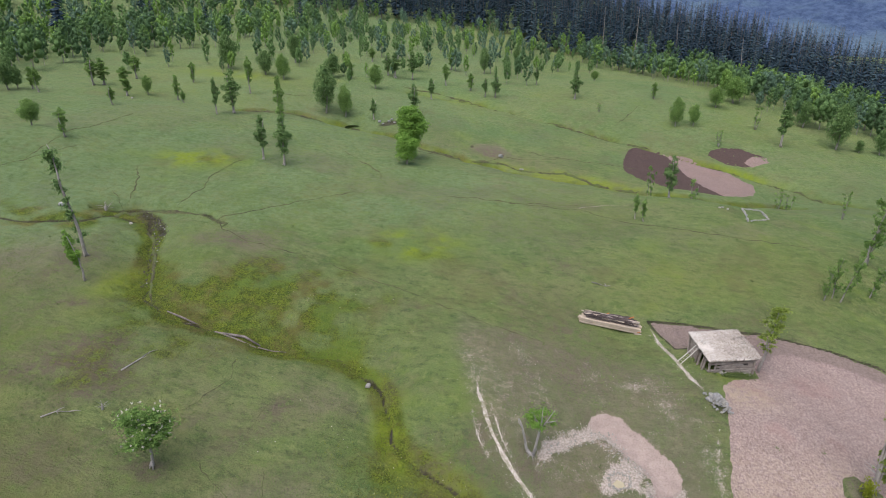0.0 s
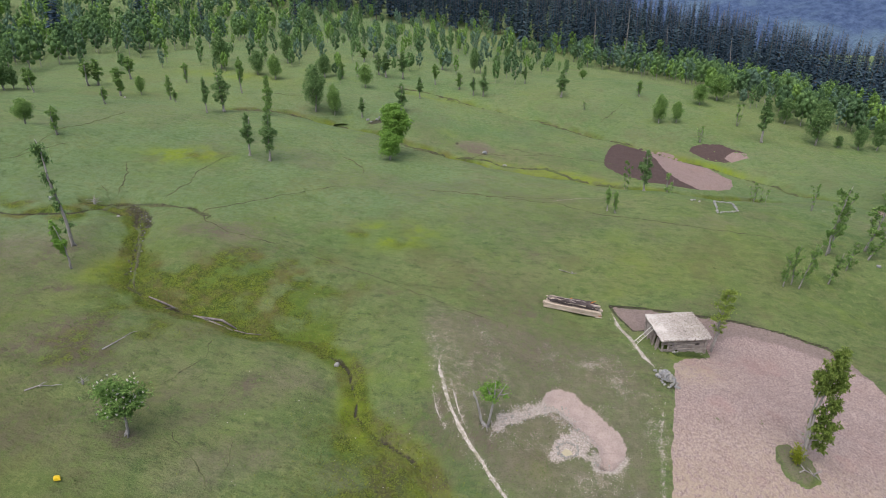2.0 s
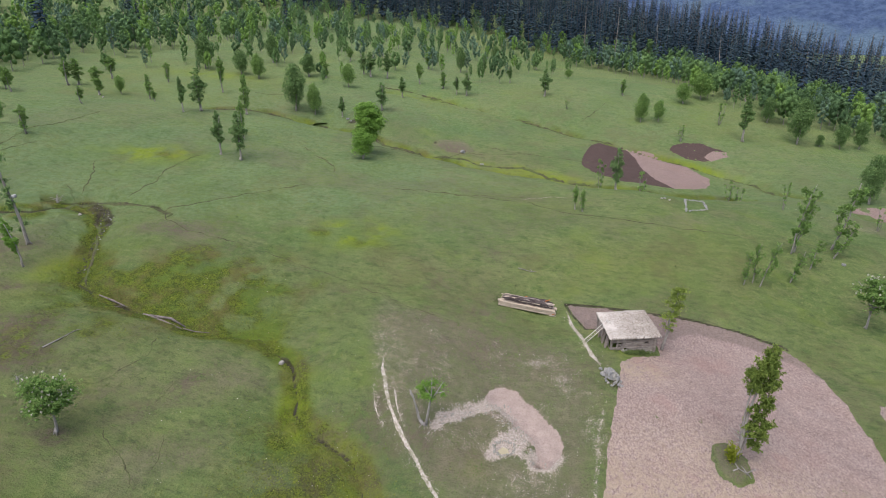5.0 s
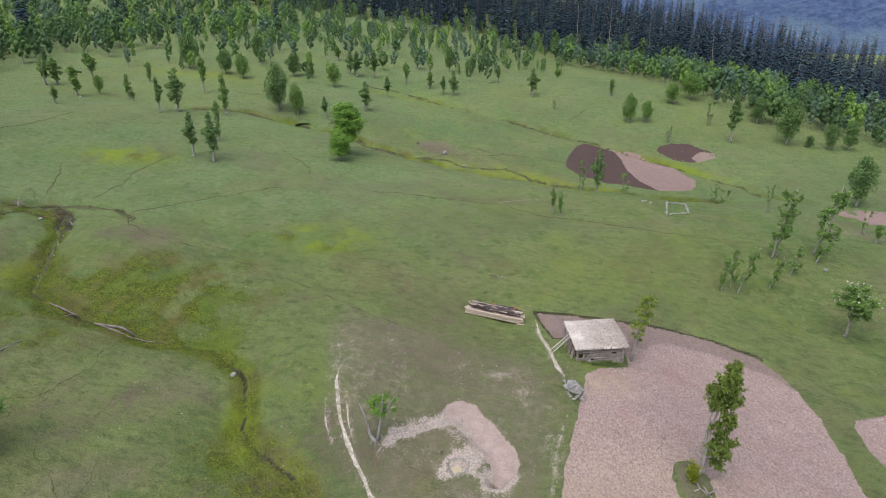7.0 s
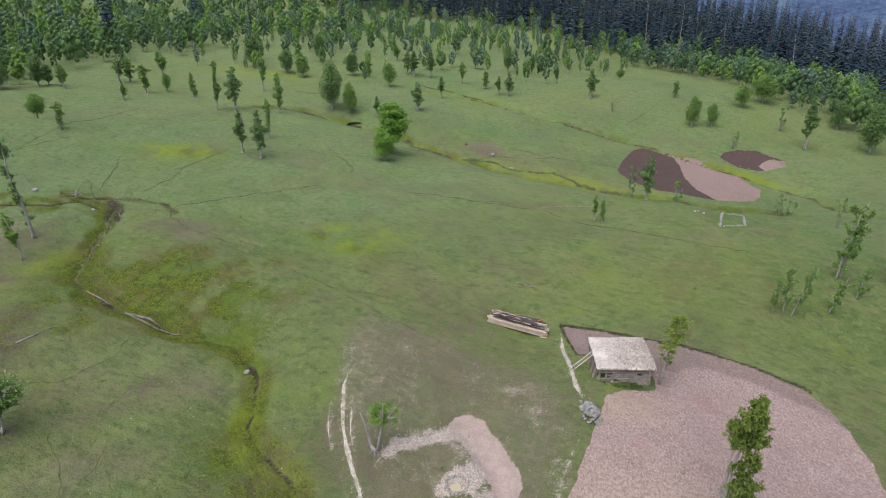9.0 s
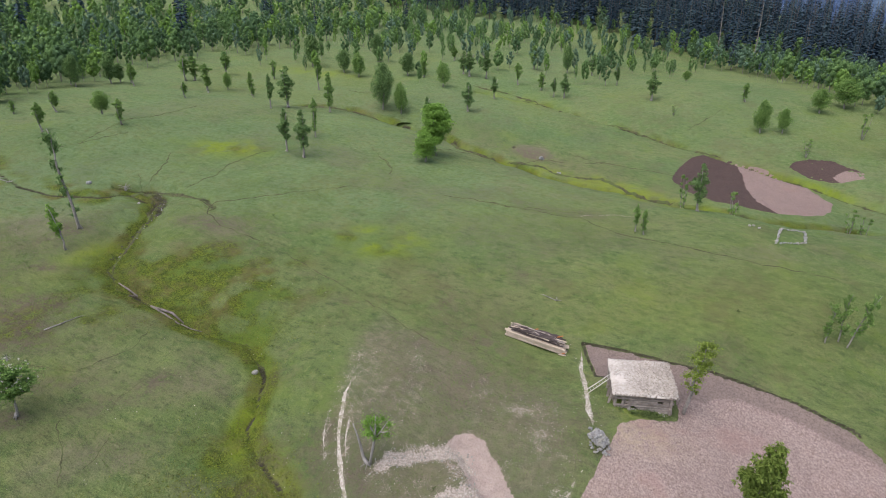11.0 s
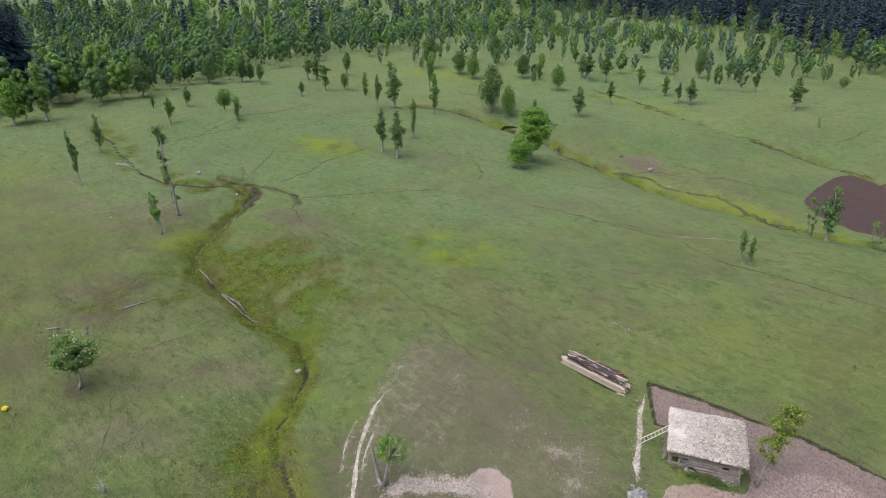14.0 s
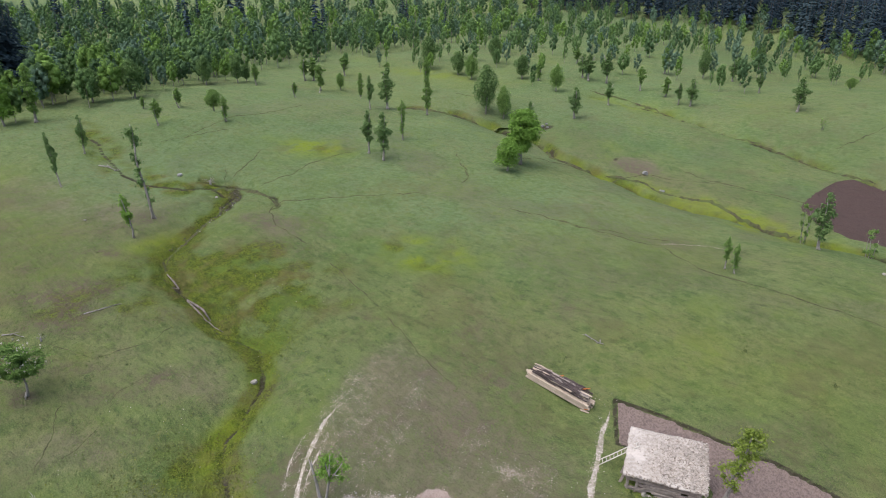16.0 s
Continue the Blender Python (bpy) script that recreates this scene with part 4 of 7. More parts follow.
def hollow():
    """A dark hole under the turf of the gully's bank."""
    a = np.linspace(0, math.pi, 11)
    verts = [(2.0 * math.cos(t), 0.0 + 0.15 * math.sin(3 * t), 1.0 * math.sin(t) ** 0.7 - 0.3) for t in a] + [(1.7 * math.cos(t), 1.6, 0.75 * math.sin(t) - 0.3) for t in a] + [(2.6 * math.cos(t), 2.2, 1.25 * math.sin(t) - 0.5) for t in a] + [(3.4 * math.cos(t), 0.7, 0.9 * math.sin(t) - 0.55) for t in a]
    f = [(i, i + 1, 12 + i, 11 + i) for i in range(10)] + [tuple(range(11, 22))]
    lip = [(i, 33 + i, 34 + i, i + 1) for i in range(10)] + [(33 + i, 22 + i, 23 + i, 34 + i) for i in range(10)]
    x, y = -33.0, 139.5
    ob = tagged(new("bank_hollow", link_mesh("bank_hollow", np.array(verts), f + lip, (EARTH, MEADOW))), "dark hollow washed out under the gully's turf bank", "hollow", kind="structure")
    for k, poly in enumerate(ob.data.polygons):
        poly.material_index = 0 if k < 11 else 1
    ob.matrix_basis = pose(x, y, ground_at(x, y), 0, 0, 10)
    return ob


hollow()


# ---- building blocks ----
def tube(points, radii, sides=7, seed=0, rough=0.0):
    """A round tapering limb along a bent line: vertices and faces."""
    rng = np.random.default_rng(seed)
    p = np.array(points, float)
    t = np.gradient(p, axis=0)
    t /= np.linalg.norm(t, axis=1, keepdims=True) + 1e-9
    ref = np.array([0.0, 0.0, 1.0]) if abs(t[:, 2]).mean() < 0.8 else np.array([1.0, 0.0, 0.0])
    a = np.cross(t, ref)
    a /= np.linalg.norm(a, axis=1, keepdims=True) + 1e-9
    b = np.cross(t, a)
    ang = np.linspace(0, 2 * math.pi, sides, endpoint=False)
    r = np.array(radii, float)[:, None] * (1 + rough * (rng.random((len(p), sides)) - 0.5))
    v = p[:, None] + r[..., None] * (np.cos(ang)[None, :, None] * a[:, None] + np.sin(ang)[None, :, None] * b[:, None])
    faces = []
    for i in range(len(p) - 1):
        for j in range(sides):
            k = (j + 1) % sides
            faces.append((i * sides + j, i * sides + k, (i + 1) * sides + k, (i + 1) * sides + j))
    faces.append(tuple(range(sides - 1, -1, -1)))
    faces.append(tuple(range((len(p) - 1) * sides, len(p) * sides)))
    return v.reshape(-1, 3), faces


def joined(chunks):
    """Several (vertices, faces) as one."""
    verts, faces, n = [], [], 0
    for v, f in chunks:
        verts.append(np.asarray(v))
        faces += [tuple(i + n for i in q) for q in f]
        n += len(v)
    return np.concatenate(verts), faces


def quad_mesh(name, v, mats):
    """A mesh of loose four-cornered leaves, n x 4 x 3, each folded along its middle."""
    n = len(v)
    me = bpy.data.meshes.new(name)
    me.vertices.add(n * 4)
    me.vertices.foreach_set("co", v.astype(np.float32).ravel())
    base = (np.arange(n) * 4)[:, None]
    tri = np.concatenate([base + [0, 1, 2], base + [0, 2, 3]], 1).reshape(-1, 3)
    me.loops.add(tri.size)
    me.loops.foreach_set("vertex_index", tri.ravel().astype(np.int32))
    me.polygons.add(len(tri))
    me.polygons.foreach_set("loop_start", np.arange(0, tri.size, 3, dtype=np.int32))
    me.update()
    for m in mats if isinstance(mats, (list, tuple)) else (mats,):
        me.materials.append(m)
    return me


def unit(v):
    return v / (np.linalg.norm(v, axis=-1, keepdims=True) + 1e-9)


def leaves(rng, at, out, size, width=0.5, droop=0.5, fan=1, upright=False, loose=0.75):
    """Leaves at places; upright ones point along out, the others lie like shingles on the crown and droop. n x 4 x 3."""
    if fan > 1:
        at, out = np.repeat(at, fan, 0), np.repeat(out, fan, 0)
    n = len(at)
    if upright:
        along = unit(out + rng.normal(0, 0.5, (n, 3)) + [0, 0, -droop])
        side = unit(np.cross(along, rng.normal(0, 0.35, (n, 3)) + [0, 0, 1]))
        up = np.cross(side, along)
    else:
        up = unit(out + rng.normal(0, loose, (n, 3)) + [0, 0, 0.28])
        along = rng.normal(0, 0.8, (n, 3)) + out * 0.5 + [0, 0, -droop]
        along = unit(along - up * (along * up).sum(-1, keepdims=True))
        side = np.cross(along, up)
    s = (size * rng.uniform(0.65, 1.3, n))[:, None]
    w = s * width * 0.5
    mid = at + along * s * 0.5
    fold = up * s * 0.10
    return np.stack([at, mid + side * w + fold, at + along * s - up * s * 0.12, mid - side * w + fold], 1)


def lobe_leaves(rng, lobes, count, size, width=0.6, droop=0.5, fan=1, fill=0.25, loose=0.75):
    """Leaves over clumps (x, y, z, radius, flatness), denser towards their outsides."""
    lobes = np.array(lobes, float)
    share = lobes[:, 3] ** 2
    pick = rng.choice(len(lobes), count, p=share / share.sum())
    d = unit(rng.normal(0, 1, (count, 3)))
    d[:, 2] = np.where((d[:, 2] < -0.35) & (rng.random(count) < 0.6), -d[:, 2], d[:, 2])
    r = lobes[pick, 3] * (rng.uniform(fill, 1.0, count) ** 0.7 if fill > 0.3 else np.clip(np.abs(rng.normal(0.15, 0.62, count)), 0.05, 1.5))
    at = lobes[pick, :3] + d * r[:, None] * np.stack([np.ones(count), np.ones(count), lobes[pick, 4]], 1)
    return leaves(rng, at, d, size, width, droop, fan, loose=loose)


def bent_stem(rng, base, top, n=7, wander=0.12):
    u = np.linspace(0, 1, n)[:, None]
    p = np.array(base) * (1 - u) + np.array(top) * u
    w = np.cumsum(rng.normal(0, wander, (n, 3)) * [1, 1, 0], 0) * np.sin(np.linspace(0, math.pi, n))[:, None]
    return p + w


def egg_lobes(rng, n, low, high, rad, uneven=0.3):
    """Clumps that fill an egg-shaped crown from low to high."""
    out = []
    for k in range(n):
        u = (k + rng.uniform(0.2, 0.8)) / n
        prof = rad * math.sin(math.pi * (0.06 + 0.90 * u) ** 0.85) ** 0.7 * rng.uniform(1 - uneven, 1 + 0.6 * uneven)
        r = prof * rng.uniform(0.36, 0.52) + 0.08 * rad
        o, a = max(0.0, prof - r) * rng.uniform(0.75, 1.1), k * 2.4 + rng.normal(0, 0.35)
        out.append((o * math.cos(a), o * math.sin(a), low + (high - low) * u, r, rng.uniform(0.75, 1.0)))
    return out


def grow_tree(kind, variant):
    """One tree, about 8 m tall at its origin: an Empty with its trunk, limbs and crown."""
    rng = np.random.default_rng(1000 + 97 * variant + sum(map(ord, kind)))
    labels = {
        "column": ("slender pollarded chestnut with leaf clumps up its grey trunk", LEAF),
        "dark_column": ("narrow dark green pollarded tree standing in the meadow", LEAF_DARK),
        "fresh_column": ("small lopped tree with fresh yellow-green leaf tufts", LEAF_BRIGHT),
        "round": ("broad-crowned green tree standing in the meadow", LEAF),
        "dark_round": ("dense dark green broad-leaved tree on the slope", LEAF_DARK),
        "fresh_round": ("light green broad-leaved tree on the slope", LEAF_BRIGHT),
        "sparse": ("thin lopped tree with few leaf tufts on bare stems", LEAF),
        "lobed": ("large fresh green tree with three rounded crowns", LEAF_BRIGHT),
        "flowering": ("chestnut tree dotted with white flower candles", LEAF),
        "lopped": ("thin lopped chestnut with leaf tufts along pale stems", LEAF),
        "mast": ("tall bare grey trunk with small leaf tufts", LEAF_DARK),
        "field_tree": ("lopped chestnut with drooping leaf clumps in the ploughed field", LEAF_FIELD),
        "hut_tree": ("slim yellow-green tree leaning beside the log hut", LEAF_OLIVE),
    }
    label, leaf = labels[kind]
    tree = thing("tree", label, "tree", "single trees of the meadow")
    H, stems, limbs, lobes, flowers = 8.0, [], [], [], None
    fan, size, count, width = 1, 0.29, 1700, 0.6
    if kind in ("column", "dark_column", "fresh_column"):
        s = bent_stem(rng, (0, 0, -0.3), (rng.normal(0, 0.25), rng.normal(0, 0.25), H * 0.86), 9, 0.07)
        stems.append((s, np.linspace(0.15, 0.035, 9)))
        low = 0.17 if variant % 2 else 0.26
        lobes = egg_lobes(rng, 22, H * low, H * 0.96, 1.0 if variant % 3 else 0.9, 0.6)
        count, size = 1900, 0.25
        for k in range(3):
            lo = lobes[3 + 4 * k]
            limbs.append((np.array([s[3 + k], [lo[0], lo[1], lo[2]]]), (0.05, 0.02)))
    elif kind in ("round", "dark_round", "fresh_round", "flowering"):
        s = bent_stem(rng, (0, 0, -0.3), (rng.normal(0, 0.2), rng.normal(0, 0.2), H * 0.62), 7, 0.05 if kind == "flowering" else 0.12)
        stems.append((s, np.linspace(0.20, 0.07, 7) * (0.62 if kind == "flowering" else 1.0)))
        lobes = egg_lobes(rng, 38, H * (0.36 if kind == "flowering" else 0.18), H * 0.94, 2.6, 0.5)
        for k in range(5):
            lo = lobes[k * 3]
            limbs.append((bent_stem(rng, s[3 + k % 3], (lo[0], lo[1], lo[2] - 0.2), 4, 0.1), np.linspace(0.10, 0.03, 4)))
        count, size = 4200, 0.33
        if kind == "flowering":
            lobes = []
            for k in range(42):
                d = unit(rng.normal(0, 1, 3)) * [1.65, 1.65, 2.1] * (1.0 if k % 3 else rng.uniform(0.1, 0.55))
                lobes.append((d[0], d[1], H * 0.60 + d[2] * (0.85 if d[2] < 0 else 1.0), rng.uniform(0.5, 0.95), 0.85))
            fan, size, count, width = 5, 0.23, 1900, 0.45
            flowers = rng.choice(16, 16)
    elif kind == "sparse":
        for k in range(3):
            a = k * 2.1 + rng.normal(0, 0.4)
            s = bent_stem(rng, (0.1 * math.cos(a), 0.1 * math.sin(a), -0.3), (1.1 * math.cos(a), 1.1 * math.sin(a), H * rng.uniform(0.72, 0.97)), 7, 0.10)
            stems.append((s, np.linspace(0.11, 0.03, 7)))
            for u in rng.uniform(0.35, 1.0, 6):
                c = s[min(6, int(u * 6.99))]
                lobes.append((c[0] + rng.normal(0, 0.2), c[1] + rng.normal(0, 0.2), c[2], rng.uniform(0.22, 0.5), 0.9))
        count, size = 700, 0.32
    elif kind == "lopped":
        s = bent_stem(rng, (0, 0, -0.3), (rng.normal(0, 0.2), rng.normal(0, 0.2), H * 0.9), 10, 0.07)
        stems.append((s, np.linspace(0.11, 0.025, 10)))
        for k in range(15):
            u = rng.uniform(0.22, 1.0)
            c = s[min(9, int(u * 9.99))]
            a, o = rng.uniform(0, 6.28), rng.uniform(0.12, 0.5)
            lobes.append((c[0] + o * math.cos(a), c[1] + o * math.sin(a), c[2] + rng.normal(0, 0.2), rng.uniform(0.18, 0.38), 0.9))
        for k in range(6):
            i = 2 + k % 6
            a, rise = rng.uniform(0, 6.28), rng.uniform(0.9, 2.0)
            tip = s[i] + [0.95 * math.cos(a), 0.95 * math.sin(a), rise]
            limbs.append((bent_stem(rng, s[i], tip, 4, 0.05), np.linspace(0.045, 0.015, 4)))
            for v in (0.45, 0.75, 1.0):
                c = s[i] * (1 - v) + tip * v
                lobes.append((*(c + rng.normal(0, 0.08, 3)), rng.uniform(0.17, 0.34), 0.9))
        fan, count, size, width = 3, 640, 0.24, 0.5
    elif kind == "lobed":
        s = bent_stem(rng, (0, 0, -0.3), (0.2, 0.1, H * 0.8), 7, 0.1)
        stems.append((s, np.linspace(0.26, 0.08, 7)))
        for cx, cy, cz, r in ((0.0, 0.4, 6.2, 1.5), (0.45, 0.2, 4.6, 1.75), (-0.5, -0.3, 2.9, 1.6), (0.15, 0.2, 5.4, 1.6), (0.3, 0.2, 3.6, 1.7)):
            for k in range(12):
                d = unit(rng.normal(0, 1, 3))
                lobes.append((*(np.array([cx, cy, cz]) + d * r * 0.62), r * 0.45, 0.85))
        for k in range(5):
            limbs.append((bent_stem(rng, s[3], np.array(lobes[12 * k][:3]), 4, 0.1), np.linspace(0.10, 0.03, 4)))
        count, size = 8500, 0.25
    elif kind == "mast":
        s = bent_stem(rng, (0, 0, -0.3), (0, 0, H * 0.97), 12, 0.06)
        stems.append((s, np.linspace(0.15, 0.06, 12)))
        for u in (0.15, 0.21, 0.27, 0.33, 0.38, 0.43, 0.50, 0.56, 0.63, 0.68, 0.73, 0.83, 0.88, 0.93, 0.97):
            c = s[min(11, int(u * 11.99))]
            a = rng.uniform(0, 6.28)
            lobes.append((c[0] + 0.28 * math.cos(a), c[1] + 0.28 * math.sin(a), u * H, rng.uniform(0.22, 0.36) + 0.22 * (u > 0.82), 0.75))
        limbs.append((np.array([s[-1], s[-1] + [-0.15, 0.1, 0.6]]), (0.07, 0.02)))
        count, size = 1300, 0.22
    elif kind == "field_tree":
        for k, (tx, ty, tz) in enumerate(((1.05, 0.2, 7.1), (0.45, 0.3, 6.1), (1.5, -0.1, 5.3))):
            s = bent_stem(rng, (0.06 * k, 0.05 * k, -0.3), (tx, ty, tz), 9, 0.07)
            stems.append((s, np.linspace(0.13 - 0.02 * k, 0.035, 9)))
        upper = ((1.05, 0.2, 7.35, 0.43), (0.75, 0.1, 6.9, 0.57), (1.15, 0.1, 6.6, 0.57), (-0.10, 0.2, 6.1, 0.47), (0.45, 0.1, 6.0, 0.71), (1.15, 0.1, 5.8, 0.71), (0.10, 0.2, 5.5, 0.57), (0.65, -0.1, 5.3, 0.66), (1.45, 0.1, 5.2, 0.47), (0.35, 0.2, 4.7, 0.47), (1.20, 0.0, 4.5, 0.57), (1.30, -0.1, 3.9, 0.38))
        lower = ((0.5, 0.2, 3.5, 0.4), (1.4, 0.1, 3.4, 0.35), (0.9, 0.1, 3.0, 0.35), (0.55, 0.2, 2.5, 0.5), (1.1, 0.0, 2.4, 0.5), (1.6, 0.0, 2.3, 0.42), (0.6, 0.1, 1.8, 0.45), (1.2, -0.1, 1.7, 0.45), (1.7, -0.1, 1.6, 0.38), (0.9, -0.1, 1.1, 0.42), (1.2, -0.2, 0.8, 0.32))
        for cx, cy, cz, r in upper + lower:
            for k in range(5):
                d = unit(rng.normal(0, 1, 3))
                lobes.append((*(np.array([cx, cy, cz]) + d * r * 0.75), r * 0.6, 0.9))
        for k in range(8):
            a = rng.uniform(0, 6.28)
            limbs.append((np.array([(0.1, 0.1, 1.0 + 0.1 * k), (0.1 + 0.9 * math.cos(a), 0.1 + 0.9 * math.sin(a), 1.3 + 0.1 * k)]), (0.04, 0.012)))
        fan, size, count, width = 5, 0.22, 2100, 0.42
    elif kind == "hut_tree":
        s = bent_stem(rng, (0, 0, -0.3), (0.9, 0.5, H * 0.93), 9, 0.08)
        stems.append((s, np.linspace(0.16, 0.03, 9)))
        for k in range(30):
            u = 0.40 + 0.60 * (k + rng.uniform(0, 1)) / 30
            c = s[min(8, int(u * 8.99))]
            a, o = k * 2.4, rng.uniform(0.1, 1.0) * math.sin(math.pi * (0.2 + 0.7 * (u - 0.4) / 0.6))
            lobes.append((c[0] + o * math.cos(a), c[1] + o * math.sin(a), c[2] + rng.normal(0, 0.15), rng.uniform(0.25, 0.5), 0.8))
        for k in range(9):
            lo = lobes[k * 2]
            limbs.append((np.array([s[min(8, 2 + k // 2)], lo[:3]]), (0.04, 0.012)))
        count, size = 3000, 0.17
    v, f = joined([tube(p, r, 8, 3 + k, 0.25) for k, (p, r) in enumerate(stems)])
    if kind in ("column", "mast", "field_tree", "flowering", "dark_column", "fresh_column"):
        # the flare of the roots
        roots = [tube([(0, 0, 0.55), (0.14 * math.cos(a), 0.14 * math.sin(a), 0.15), (0.36 * math.cos(a), 0.36 * math.sin(a), -0.2)], (0.10, 0.08, 0.03), 6, int(a * 9)) for a in rng.uniform(0, 6.28, 4)]
        v, f = joined([(v, f)] + roots)
    piece_of("trunk", link_mesh("trunk", v, f, BARK), tree)
    for p, r in limbs:
        piece_of("limb", link_mesh("limb", *tube(p, r, 5), BARK), tree)
    full = kind in ("column", "dark_column", "fresh_column", "round", "dark_round", "fresh_round", "lobed")
    crown = piece_of("crown", quad_mesh("crown", lobe_leaves(rng, lobes, count, size, width, 0.55 if fan == 1 else 0.9, fan, 0.5 if full else 0.25, 0.45 if full else 0.75), leaf), tree)
    if flowers is not None:
        tops = np.array(lobes)
        d = unit(np.abs(rng.normal(0, 1, (90, 3))) * [1, 1, 1] * np.where(rng.random((90, 3)) < 0.5, [-1, -1, 1], [1, 1, 1]))
        at = tops[rng.choice(len(tops), 90), :3]
        at = at + d * tops[rng.integers(0, len(tops), 90), 3:4]
        spikes = np.repeat(at, 5, 0)
        q = leaves(rng, spikes, np.tile([0.0, 0.0, 1.6], (len(spikes), 1)), 0.26, 0.42, -0.6, upright=True)
        piece_of("blossom", quad_mesh("blossom", q, FLOWERS), crown, "upright white flower candles")["kind"] = "stuff"
    if kind == "field_tree":
        at = rng.normal(0, 1, (200, 3)) * [0.20, 0.18, 0.34] + [-0.75, -0.45, 0.55]
        piece_of("undergrowth", quad_mesh("undergrowth", leaves(rng, at, unit(rng.normal(0, 1, (200, 3))), 0.22, 0.5, 0.2, 2), LEAF_YELLOW), tree, "yellow-green shoots at its foot")["kind"] = "stuff"
    return tree


GROWN = {}


def plant(kind, x, y, tall, wide, variant=0, lean=(0, 0), turn=None):
    """Sets a tree of that height and crown width (metres) on the ground."""
    usual = {"column": 2.0, "dark_column": 2.0, "fresh_column": 2.0, "round": 5.2, "dark_round": 5.2, "fresh_round": 5.2, "sparse": 2.8, "lopped": 2.2, "lobed": 4.3, "flowering": 5.2, "mast": 1.0, "field_tree": 2.2, "hut_tree": 3.2}[kind]
    side = min(1.9, max(0.45, wide / usual))
    turn = (x * 37.7 + y * 91.3) % 360 if turn is None else turn
    m = Matrix.Translation((x, y, ground_at(x, y)))
    if lean != (0, 0):
        m = m @ Vector((0, 0, 1)).rotation_difference(Vector((lean[0], lean[1], 1)).normalized()).to_matrix().to_4x4()
    m = m @ pose(0, 0, 0, 0, 0, turn)
    s = Vector((side, side, tall / 8.0))
    key = (kind, variant)
    if key not in GROWN:
        ob = GROWN[key] = grow_tree(kind, variant)
        ob.matrix_basis = m @ Matrix.Diagonal((*s, 1))
        return ob
    first = GROWN[key]
    return copy_thing(first, m @ Matrix.Diagonal((s[0] / first.scale[0], s[1] / first.scale[1], s[2] / first.scale[2], 1)))


# ---- single trees of the meadow: kind, x, y, height, crown width, variant ----
NEAR_WEST = [("round", -79.4, 96.3, 4.3, 3.3, 0), ("column", -71.6, 92.1, 4.7, 1.8, 1), ("column", -78.6, 119.6, 3.7, 1.7, 0), ("dark_round", -103.8, 128.8, 4.6, 3.1, 1), ("column", -97.8, 126.4, 5.1, 1.9, 2),
             ("column", -95.3, 142.6, 6.5, 3.0, 0), ("column", -94.0, 144.7, 6.3, 3.2, 3), ("column", -83.3, 134.6, 6.6, 3.0, 1), ("column", -91.7, 156.0, 5.8, 3.2, 2), ("round", -81.9, 141.3, 4.5, 2.4, 1),
             ("column", -74.4, 140.1, 5.8, 1.9, 3), ("column", -71.0, 135.3, 2.8, 1.5, 0), ("column", -77.7, 158.0, 5.4, 2.0, 1), ("dark_column", -58.2, 121.0, 7.4, 1.9, 0)]
MID_WEST = [("dark_column", -55.8, 124.5, 9.0, 3.4, 1), ("column", -60.5, 150.7, 9.0, 2.4, 2), ("dark_column", -41.8, 97.0, 7.6, 2.3, 0), ("dark_column", -38.1, 96.0, 8.4, 2.4, 1), ("column", -46.6, 126.6, 8.7, 2.4, 3),
            ("dark_round", -39.9, 143.7, 11.3, 5.7, 0), ("round", -35.2, 143.7, 7.5, 3.9, 2), ("dark_column", -28.2, 143.0, 5.0, 1.9, 0), ("dark_column", -18.4, 145.6, 7.0, 2.9, 1), ("dark_column", -14.3, 161.0, 5.6, 2.2, 0),
            ("round", -30.4, 169.5, 6.6, 4.0, 0), ("column", -38.8, 178.7, 5.0, 2.4, 1), ("dark_round", -44.1, 179.4, 6.8, 5.2, 1), ("round", -57.5, 172.4, 7.0, 4.5, 2)]
NORTH = [("dark_round", -63.4, 175.6, 6.9, 4.8, 0), ("dark_round", -75.2, 178.3, 9.7, 5.9, 1), ("dark_column", -26.0, 185.7, 7.5, 3.6, 0), ("dark_column", -28.4, 188.3, 6.9, 2.7, 1), ("dark_column", -20.5, 185.1, 8.5, 3.4, 0),
         ("column", -10.1, 179.7, 6.2, 2.3, 2), ("column", -8.0, 207.5, 7.6, 3.0, 3), ("column", -35.4, 206.2, 5.1, 2.8, 0), ("dark_round", -58.7, 193.1, 8.7, 4.5, 1), ("column", -2.9, 175.1, 5.1, 2.4, 1),
         ("dark_column", 1.2, 169.2, 5.1, 2.0, 0), ("dark_column", 4.0, 168.5, 6.4, 2.6, 1), ("dark_round", 3.2, 204.8, 8.3, 3.6, 0), ("dark_column", 11.3, 203.9, 6.2, 2.4, 1)]
NORTH_EAST = [("dark_round", 17.5, 228.2, 7.3, 3.3, 1), ("dark_column", 18.5, 185.4, 5.3, 2.0, 0), ("dark_column", 26.7, 167.5, 7.6, 3.0, 1), ("round", 38.8, 194.0, 3.1, 2.7, 1), ("column", 49.3, 167.3, 4.7, 2.0, 1),
              ("round", 49.1, 149.1, 7.4, 3.6, 2), ("round", 53.8, 149.3, 5.5, 3.0, 0), ("sparse", 55.7, 137.9, 4.1, 1.7, 0), ("dark_column", 71.2, 138.6, 11.8, 4.0, 0), ("sparse", 69.6, 148.5, 5.9, 2.1, 1),
              ("round", 64.9, 161.9, 5.7, 4.3, 1), ("round", 71.8, 166.5, 7.4, 5.6, 0), ("dark_round", 85.0, 138.8, 11.0, 5.6, 0), ("dark_round", 84.0, 152.0, 6.9, 4.3, 1)]
